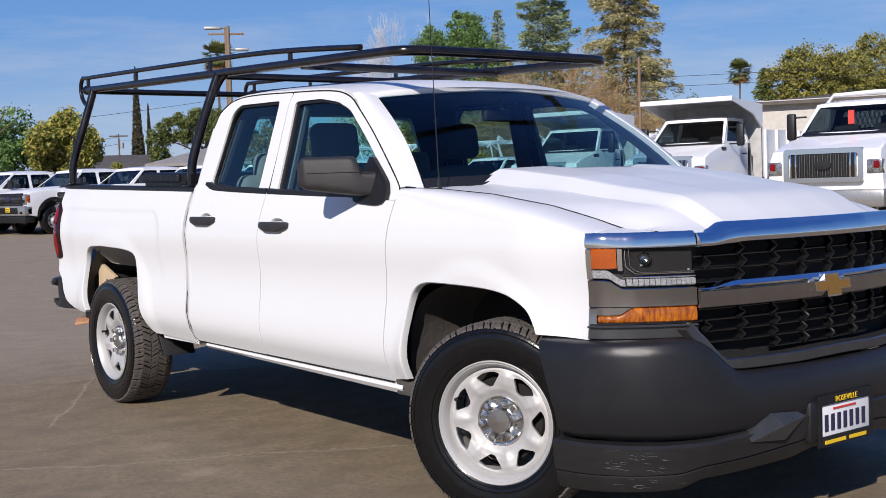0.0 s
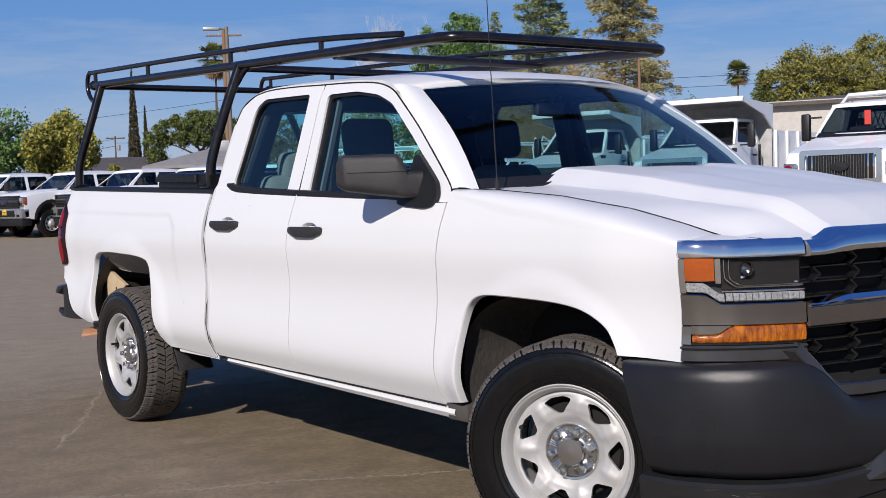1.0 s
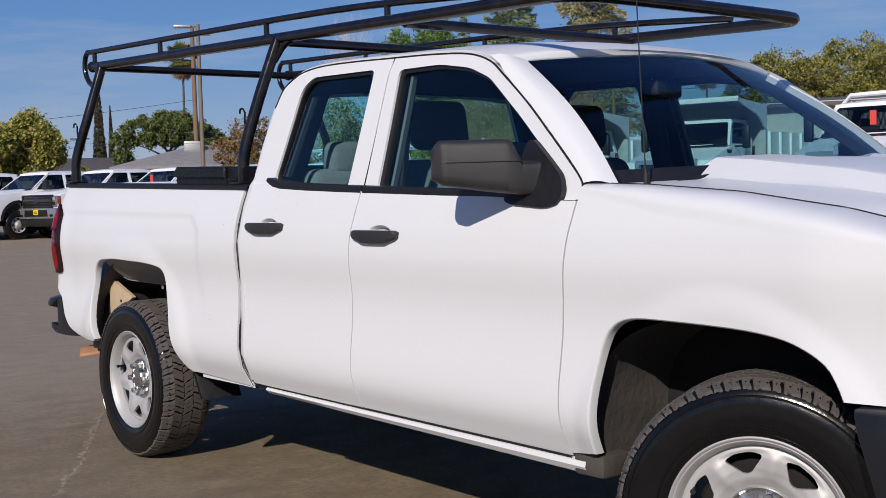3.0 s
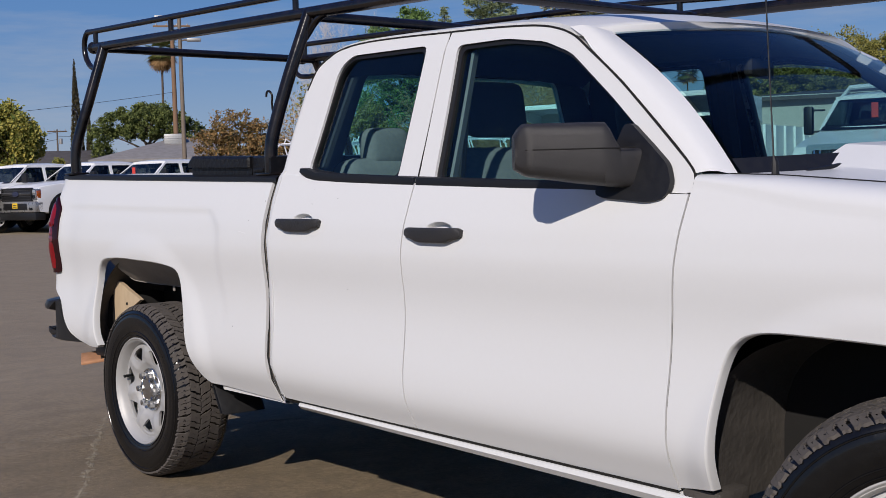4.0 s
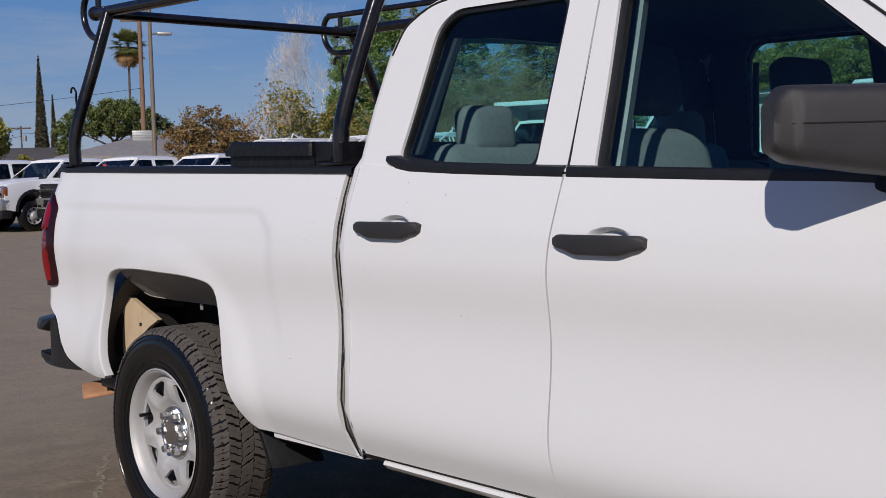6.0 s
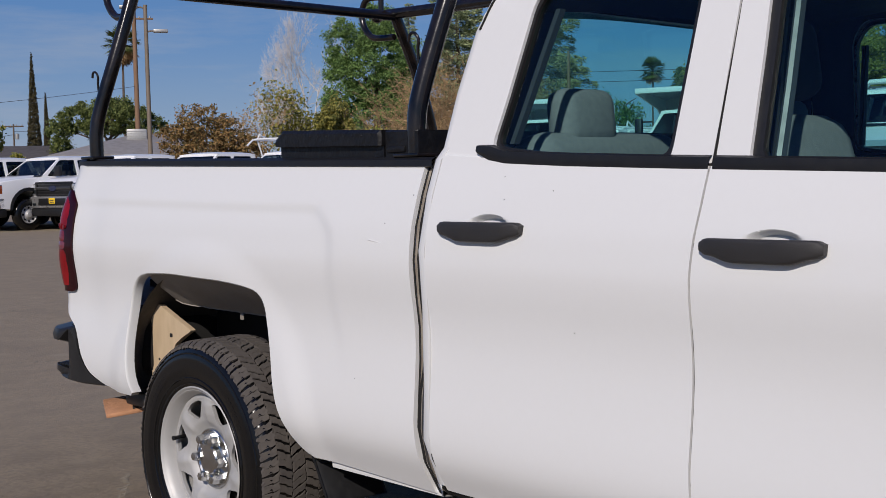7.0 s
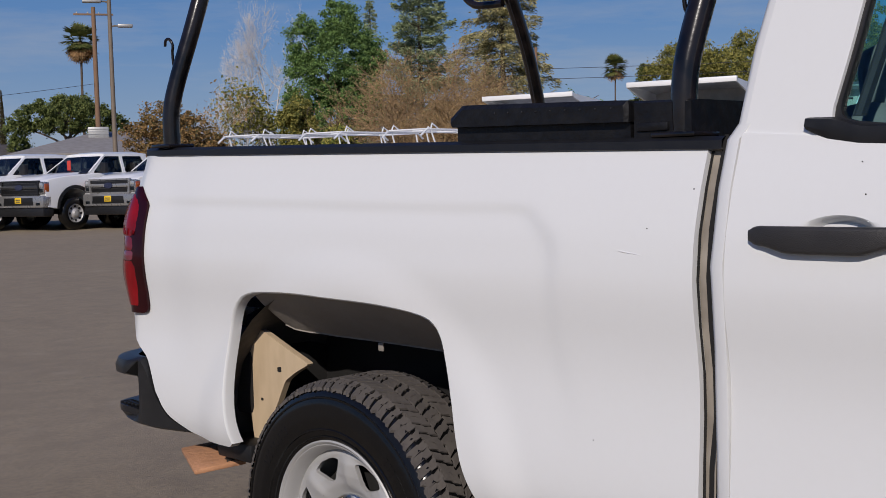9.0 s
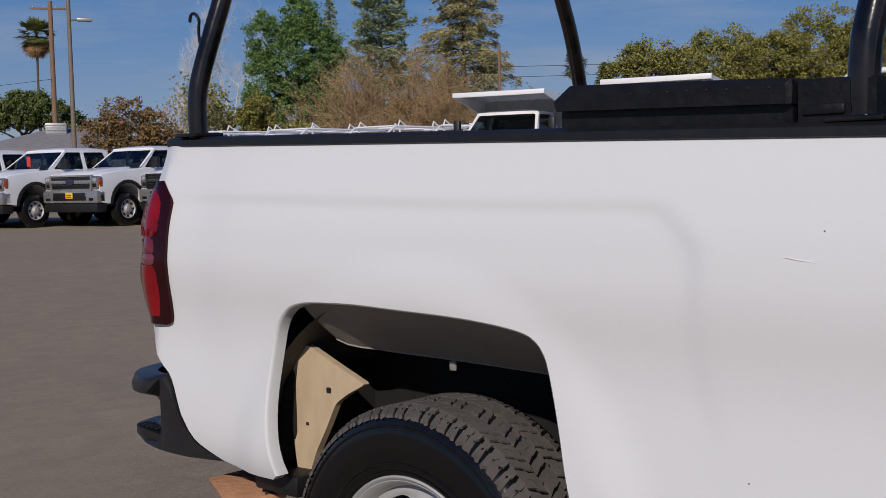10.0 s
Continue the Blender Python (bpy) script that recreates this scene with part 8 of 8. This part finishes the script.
def thicket(az, d, height, width, label, seed, leaf, n_leaf, stems=46):
    """A dense fan of fine twigs on many stems that rise from the ground, with some dry leaves left."""
    rng = np.random.default_rng(seed)
    v = thing("thicket", label, "shrub", far_pose(az, d, 1.9))
    groups = {"stem": [], "twig": []}
    tips = []

    def run(kind, p, dirn, length, r, n, bend):
        nodes = [p]
        for k in range(n):
            dirn = dirn + rng.normal(size=3) * bend + np.array([0, 0, -0.02])
            dirn /= np.linalg.norm(dirn)
            q = p + dirn * length / n
            groups[kind].append((p, q, r * (1 - 0.7 * k / n)))
            p = q
            nodes.append((p, dirn))
        return nodes[1:]
    for i in range(stems):
        a, lean = rng.uniform(0, 2 * math.pi), rng.uniform(0.05, 0.85)
        p = np.array([math.cos(a) * width * 0.16 * rng.uniform(0, 1), math.sin(a) * width * 0.16 * rng.uniform(0, 1), 0.0])
        dirn = np.array([math.cos(a) * lean, math.sin(a) * lean, 1.0])
        dirn /= np.linalg.norm(dirn)
        reach = height * rng.uniform(0.72, 1.0) / (1 + 0.25 * lean)
        for q, dq in run("stem", p, dirn, reach, 0.030, 6, 0.07)[1:]:
            for k in range(5):
                side = dq + rng.normal(size=3) * 0.55
                for q2, d2 in run("twig", q, side / np.linalg.norm(side), height * rng.uniform(0.12, 0.24), 0.010, 3, 0.16):
                    for j in range(3):
                        fine = d2 + rng.normal(size=3) * 0.6
                        e = run("twig", q2, fine / np.linalg.norm(fine), height * rng.uniform(0.05, 0.11), 0.006, 1, 0.1)[-1][0]
                        tips.append(e)
    for kind, sticks in groups.items():
        a, b, r = np.array([k[0] for k in sticks]), np.array([k[1] for k in sticks]), np.array([k[2] for k in sticks])[:, None]
        t = b - a
        e = np.cross(t, np.array([0.31, 0.83, 0.46]))
        e /= np.linalg.norm(e, axis=1)[:, None] + 1e-9
        f = np.cross(t, e)
        f /= np.linalg.norm(f, axis=1)[:, None] + 1e-9
        ring_ = [(e * math.cos(w) + f * math.sin(w)) * r for w in (0.0, 2.094, 4.189)]
        verts = np.stack([a + o for o in ring_] + [b + o * 0.7 for o in ring_], 1).reshape(-1, 3)
        base = np.arange(len(sticks))[:, None] * 6
        faces = np.concatenate([base + np.array([0, 1, 4, 3]), base + np.array([1, 2, 5, 4]), base + np.array([2, 0, 3, 5])])
        me = bpy.data.meshes.new(kind)
        me.from_pydata(verts.tolist(), [], faces.tolist())
        me.materials.append(TWIG)
        new(kind, me).parent = v
    tips = np.array(tips)
    pts = tips[rng.integers(0, len(tips), n_leaf)] + rng.normal(size=(n_leaf, 3)) * 0.06
    me = leaf_mesh(pts, rng.uniform(0.5, 1.3, n_leaf) * 0.11, rng)
    me.materials.append(leaf)
    new("crown", me).parent = v
    return v


def conifer(az, d, height, width, low, leaf, label, seed, n=7000, droop=0.35, ragged=0.35, size=0.34):
    rng = np.random.default_rng(seed)
    v = thing("conifer", label, "tree", far_pose(az, d, 1.9))
    bm = bmesh.new()
    tube(bm, [(0, 0, height * k / 8) for k in range(9)], [0.28 * (1 - 0.93 * k / 8) for k in range(9)], 8)
    pts, dirs = [], []
    nb = max(100, n // 190)
    turn = rng.uniform(0, 6.28)
    for i in range(nb):
        t = (i + rng.uniform(0, 1)) / nb
        z = low + (height - low) * t
        a = turn + i * 2.4 + rng.normal() * 0.3
        L = width / 2 * min((1 - t) ** 0.72, 0.55 + 1.6 * t) * rng.uniform(1 - ragged, 1.12) + 0.12
        e = Vector((math.cos(a) * L, math.sin(a) * L, z - (droop + rng.normal() * 0.30) * L * 0.55 + 0.12 * L))
        tube(bm, [(0, 0, z), (e.x * 0.5, e.y * 0.5, z + 0.05 * L), e], [0.05 * (1 - t) + 0.015, 0.03 * (1 - t) + 0.01, 0.008], 4)
        m = int(n * 2.3 * (0.35 + L / width * 2.2)) // nb
        s = rng.uniform(0.08, 1.0, m) ** 0.65
        side = rng.normal(size=m) * (0.10 + 0.19 * L * (1.15 - s))
        fall = np.abs(rng.normal(size=m)) * (0.10 + 0.09 * L)
        out = np.array([math.cos(a), math.sin(a), 0.0])
        across = np.array([-math.sin(a), math.cos(a), 0.0])
        q = np.stack([e.x * s, e.y * s, z + (e.z - z) * s + 0.06 * L * np.sin(np.pi * s) - fall * 0.8 + 0.06], 1) + across * side[:, None]
        pts.append(q)
        dirs.append(out * 1.0 + across * np.sign(side)[:, None] * 0.8 + np.array([0, 0, -0.25 - 0.4 * droop]))
    part("trunk", bm, BARK, v)
    pts, dirs = np.concatenate(pts), np.concatenate(dirs)
    me = needle_mesh(pts, dirs, rng.uniform(0.5, 1.4, len(pts)) * size, rng)
    me.materials.append(leaf)
    crown = new("crown", me)
    crown.parent = v
    return v


def bare_tree(az, d, height, width, label, seed, bark, depth=5, leaf=None, n_leaf=0):
    rng = np.random.default_rng(seed)
    v = thing("bare_tree", label, "tree", far_pose(az, d, 1.9))
    stem, bm = bmesh.new(), bmesh.new()
    tips = []

    def grow(s, dirn, L, r, k):
        e = s + dirn * L
        m = s.lerp(e, 0.5) + Vector(rng.normal(size=3) * 0.05 * L)
        tube(bm if k else stem, [s, m, e], [r, r * 0.8, r * 0.6], 5 if k < 2 else 3, cap=False)
        if k >= depth:
            tips.append(e)
            return
        for q in range(3 if k else 5):
            nd = (dirn + Vector(rng.normal(size=3)) * 0.50 + Vector((0, 0, 0.12))).normalized()
            st = s.lerp(e, rng.uniform(0.55, 1.0))
            grow(st, nd, L * rng.uniform(0.60, 0.82), max(r * 0.55, 0.0065), k + 1)
    grow(Vector((0, 0, 0)), Vector((0, 0, 1)), height * 0.33, 0.02 * height * 0.6, 0)
    zs = [q.co.z for q in bm.verts]
    xs = [abs(q.co.x) for q in bm.verts]
    bmesh.ops.scale(bm, vec=(width / 2 / max(xs), width / 2 / max(xs), height / max(zs)), verts=bm.verts)
    bmesh.ops.scale(stem, vec=(width / 2 / max(xs), width / 2 / max(xs), height / max(zs)), verts=stem.verts)
    sc_ = Vector((width / 2 / max(xs), width / 2 / max(xs), height / max(zs)))
    part("trunk", stem, bark, v)
    part("limb", bm, bark, v)
    if leaf is not None:
        base = np.array([[t.x * sc_.x, t.y * sc_.y, t.z * sc_.z] for t in tips])
        pts = base[rng.integers(0, len(base), n_leaf)] + rng.normal(size=(n_leaf, 3)) * 0.28
        me = leaf_mesh(pts, rng.uniform(0.5, 1.3, n_leaf) * 0.17, rng)
        me.materials.append(leaf)
        crown = new("crown", me)
        crown.parent = v
    return v


L_GREEN = leafmat("leaf_green", (0.026, 0.066, 0.022), (0.25, 0.39, 0.11))
L_DARK = leafmat("leaf_dark", (0.034, 0.056, 0.018), (0.25, 0.29, 0.085))
L_YELLOW = leafmat("leaf_yellow", (0.080, 0.125, 0.025), (0.54, 0.46, 0.11))
L_OLIVE = leafmat("leaf_olive", (0.075, 0.095, 0.024), (0.42, 0.37, 0.095))
L_BROWN = leafmat("leaf_brown", (0.18, 0.125, 0.058), (0.50, 0.34, 0.16))
L_RUST = leafmat("leaf_rust", (0.085, 0.080, 0.032), (0.43, 0.255, 0.10))
L_PINE = leafmat("leaf_pine", (0.11, 0.115, 0.052), (0.60, 0.52, 0.24))
L_CEDAR = leafmat("leaf_cedar", (0.085, 0.125, 0.060), (0.46, 0.52, 0.27))
L_CYPRESS = leafmat("leaf_cypress", (0.040, 0.036, 0.018), (0.125, 0.105, 0.050))
L_PALM = leafmat("leaf_palm", (0.079, 0.114, 0.032), (0.245, 0.245, 0.079))
L_DRY = leafmat("leaf_dry", (0.298, 0.175, 0.079), (0.525, 0.333, 0.158))

tree(163.2, 64, 5.9, 7.5, 0.8, L_GREEN, BARK, "dark green broadleaf tree behind the wall", 1, 6000, 18, 0.26)
tree(159.7, 60, 5.15, 4.3, 0.6, L_YELLOW, BARK, "broadleaf tree turning yellow beside the lot", 2, 6500, leaf_size=0.30)
tree(157.6, 70, 2.9, 3.0, 0.4, L_YELLOW, BARK, "low yellowing shrub by the wall", 3, 1500, 8, 0.24)
crown_tree(153.25, 90, ((0.0, 6.3, 1.9, 1.0), (-1.9, 5.9, 1.6, 0.95), (1.9, 5.9, 1.7, 0.95), (-3.2, 5.2, 1.1, 0.8), (3.4, 5.2, 1.1, 0.75), (1.0, 6.6, 1.3, 0.75), (-0.9, 6.6, 1.3, 0.75), (-0.6, 5.2, 1.9, 0.6), (1.5, 5.1, 1.6, 0.5), (-3.3, 3.6, 0.9, 1.3)), L_DARK, BARK, "dark spreading oak with a broad domed crown", 4, 34000, 0.14, 0.46, "oak_tree")
crown_tree(149.1, 62, ((0.0, 4.0, 1.5, 1.1), (-1.2, 3.2, 1.1, 1.1), (1.3, 3.4, 1.2, 1.1), (0.2, 2.4, 2.0, 1.2), (2.3, 2.6, 0.9, 0.9)), L_RUST, BARK, "tree with rust and brown autumn leaves", 5, 15000, 0.12, 0.42)
bare_tree(146.6, 64, 6.4, 4.6, "bare grey-brown tree with thin twigs", 34, PALEBARK, 6, L_BROWN, 700)
bare_tree(145.3, 66, 6.6, 4.2, "half-bare grey-green tree with thin twigs", 6, PALEBARK, 6, L_OLIVE, 4200)
bare_tree(143.7, 78, 13.2, 9.5, "tall bare tree with pale grey branches", 7, PALEBARK, 7)
crown_tree(140.75, 76, ((0.4, 8.2, 2.4, 3.2), (0.2, 10.7, 1.5, 1.6), (1.9, 8.0, 1.4, 2.4), (0.2, 5.0, 2.3, 2.2), (-2.0, 9.6, 1.0, 2.1), (-2.2, 6.8, 1.25, 2.4), (-2.0, 4.2, 1.4, 1.6), (1.8, 5.4, 1.5, 1.6), (-0.2, 2.6, 2.2, 1.6)), L_GREEN, BARK, "tall bushy dark green tree with two peaks", 8, 90000, 0.125, 0.60)
tree(142.6, 64, 6.2, 2.8, 0.6, L_OLIVE, BARK, "olive green shrub under the tall trees", 9, 2500, 10, 0.24)
tree(140.8, 60, 3.9, 4.2, 0.4, L_YELLOW, BARK, "yellow-green bush under the tall trees", 10, 3000, 12, 0.24)
thicket(137.0, 62, 7.0, 8.2, "brown twiggy thicket with a few dry leaves", 11, L_BROWN, 7000, 60)
thicket(134.2, 61, 5.6, 6.0, "lower brown thicket of fine twigs", 12, L_BROWN, 5000, 44)
conifer(139.0, 92, 14.6, 4.2, 3.0, L_CEDAR, "thin blue-green spruce behind the lot", 13, 4200, 0.2, 0.5, 0.22)
conifer(136.7, 84, 18.8, 7.8, 3.0, L_CEDAR, "tall cedar with loose boughs", 14, 26000, -0.35, 0.45, 0.22)
conifer(132.8, 80, 18.6, 10.6, 0.8, L_PINE, "broad dark pine with brown-tipped boughs", 15, 40000, 0.35, 0.60, 0.21)
tree(128.9, 84, 7.7, 4.2, 0.6, L_GREEN, BARK, "small round green tree", 16, 2600, 9, 0.24)
conifer(126.2, 72, 7.4, 3.6, 0.6, L_DARK, "dark ragged young pine", 17, 6000, 0.1, 0.5, 0.2)
for i, (az, d, h, w) in enumerate(((124.2, 72, 9.4, 6.2), (121.4, 76, 10.4, 6.8), (118.6, 72, 9.6, 6.4), (116.6, 75, 11.4, 6.4), (113.2, 74, 10.4, 7.4), (109.2, 74, 10.0, 8.0), (104.5, 76, 9.0, 8.0))):
    rng = np.random.default_rng(60 + i)
    heap = [(0.0, h * 0.42, w * 0.42, h * 0.34), (0.0, h * 0.66, w * 0.30, h * 0.26)]
    heap += [(w * (0.42 * math.cos(q) + rng.normal() * 0.05), h * (0.52 + 0.28 * math.sin(q)), w * rng.uniform(0.15, 0.21), h * rng.uniform(0.11, 0.17)) for q in (-0.4, 0.2, 0.8, 1.3, 1.9, 2.5, 3.2)]
    crown_tree(az, d, heap, L_OLIVE, BARK, "broad olive-green tree turning yellow", 20 + i, 40000, 0.13, 0.60)
tree(122.7, 58, 4.9, 4.2, 0.3, L_OLIVE, BARK, "low olive shrub before the brown roof", 27, 2200, 9, 0.22)
tree(125.0, 58, 4.4, 3.0, 0.3, L_OLIVE, BARK, "low olive shrub before the brown roof", 28, 1800, 9, 0.22)
tree(120.0, 58, 4.7, 4.4, 0.3, L_OLIVE, BARK, "low olive shrub before the brown roof", 29, 2200, 9, 0.22)
# slim cypresses
for az, d, h, w, sd in ((156.42, 120, 14.0, 1.95, 30), (155.88, 120, 10.1, 1.05, 31), (156.55, 122, 5.2, 1.2, 32), (157.5, 124, 4.8, 1.4, 33)):
    rng = np.random.default_rng(sd)
    p = at_az(az, d)
    v = thing("cypress", "slim dark Italian cypress", "tree", pose(p.x, p.y, gz(p.x, p.y)))
    bm = bmesh.new()
    tube(bm, [(0, 0, 0), (0, 0, h * 0.9)], [0.12, 0.03], 6)
    part("trunk", bm, BARK, v)
    n = 9000
    t = 1 - np.sqrt(rng.uniform(0, 1, n))
    r = w / 2 * (1 - t) ** 0.9 * rng.uniform(0.55, 1.0, n)
    a = rng.uniform(0, 2 * math.pi, n)
    me = leaf_mesh(np.stack([r * np.cos(a), r * np.sin(a), 0.3 + t * (h - 0.3)], 1), rng.uniform(0.5, 1.2, n) * 0.20, rng, -1.2)
    me.materials.append(L_CYPRESS)
    new("crown", me).parent = v


def palm(az, d, h, r, seed, skirt=True):
    rng = np.random.default_rng(seed)
    p = at_az(az, d)
    v = thing("palm_tree", "tall fan palm with a skirt of dry fronds", "palm", pose(p.x, p.y, gz(p.x, p.y)))
    bm = bmesh.new()
    tube(bm, [(0.05 * math.sin(k), 0, h * k / 8) for k in range(9)], [0.13 - 0.005 * k for k in range(9)], 8)
    part("trunk", bm, BARK, v)
    for name, n, lo, hi, material in (("frond", 105, -0.70, 1.45, L_PALM), ("dry_frond", 70 if skirt else 20, -1.45, -0.55, L_DRY)):
        verts, faces = [], []
        for i in range(n):
            a, e = rng.uniform(0, 2 * math.pi), rng.uniform(lo, hi)
            L = r * rng.uniform(0.7, 1.05)
            dirn = Vector((math.cos(a) * math.cos(e), math.sin(a) * math.cos(e), math.sin(e)))
            c = Vector((0, 0, h)) + dirn * L * 0.55
            sd = dirn.cross(Vector((0, 0, 1))).normalized()
            up = sd.cross(dirn)
            for q in range(9):
                f = (q - 4) / 4 * 1.15
                tip = c + (dirn * math.cos(f) + sd * math.sin(f)) * L * 0.5 - Vector((0, 0, 0.10 * L)) + up * rng.normal() * 0.03
                k = len(verts)
                w = (dirn * -math.sin(f) + sd * math.cos(f)) * 0.065
                verts += [tuple(c - w * 0.4), tuple(c + w * 0.4), tuple(c.lerp(tip, 0.6) + w), tuple(tip), tuple(c.lerp(tip, 0.6) - w)]
                faces.append([k, k + 1, k + 2, k + 3, k + 4])
            k = len(verts)
            b0 = Vector((0, 0, h))
            verts += [tuple(b0 - sd * 0.02), tuple(b0 + sd * 0.02), tuple(c + sd * 0.02), tuple(c - sd * 0.02)]
            faces.append([k, k + 1, k + 2, k + 3])
        me = bpy.data.meshes.new(name)
        me.from_pydata(verts, [], faces)
        me.materials.append(material)
        new("frond_crown" if name == "frond" else "dry_skirt", me).parent = v
    return v


palm(152.45, 105, 12.9, 1.75, 40)
palm(127.5, 160, 14.6, 2.05, 41, False)
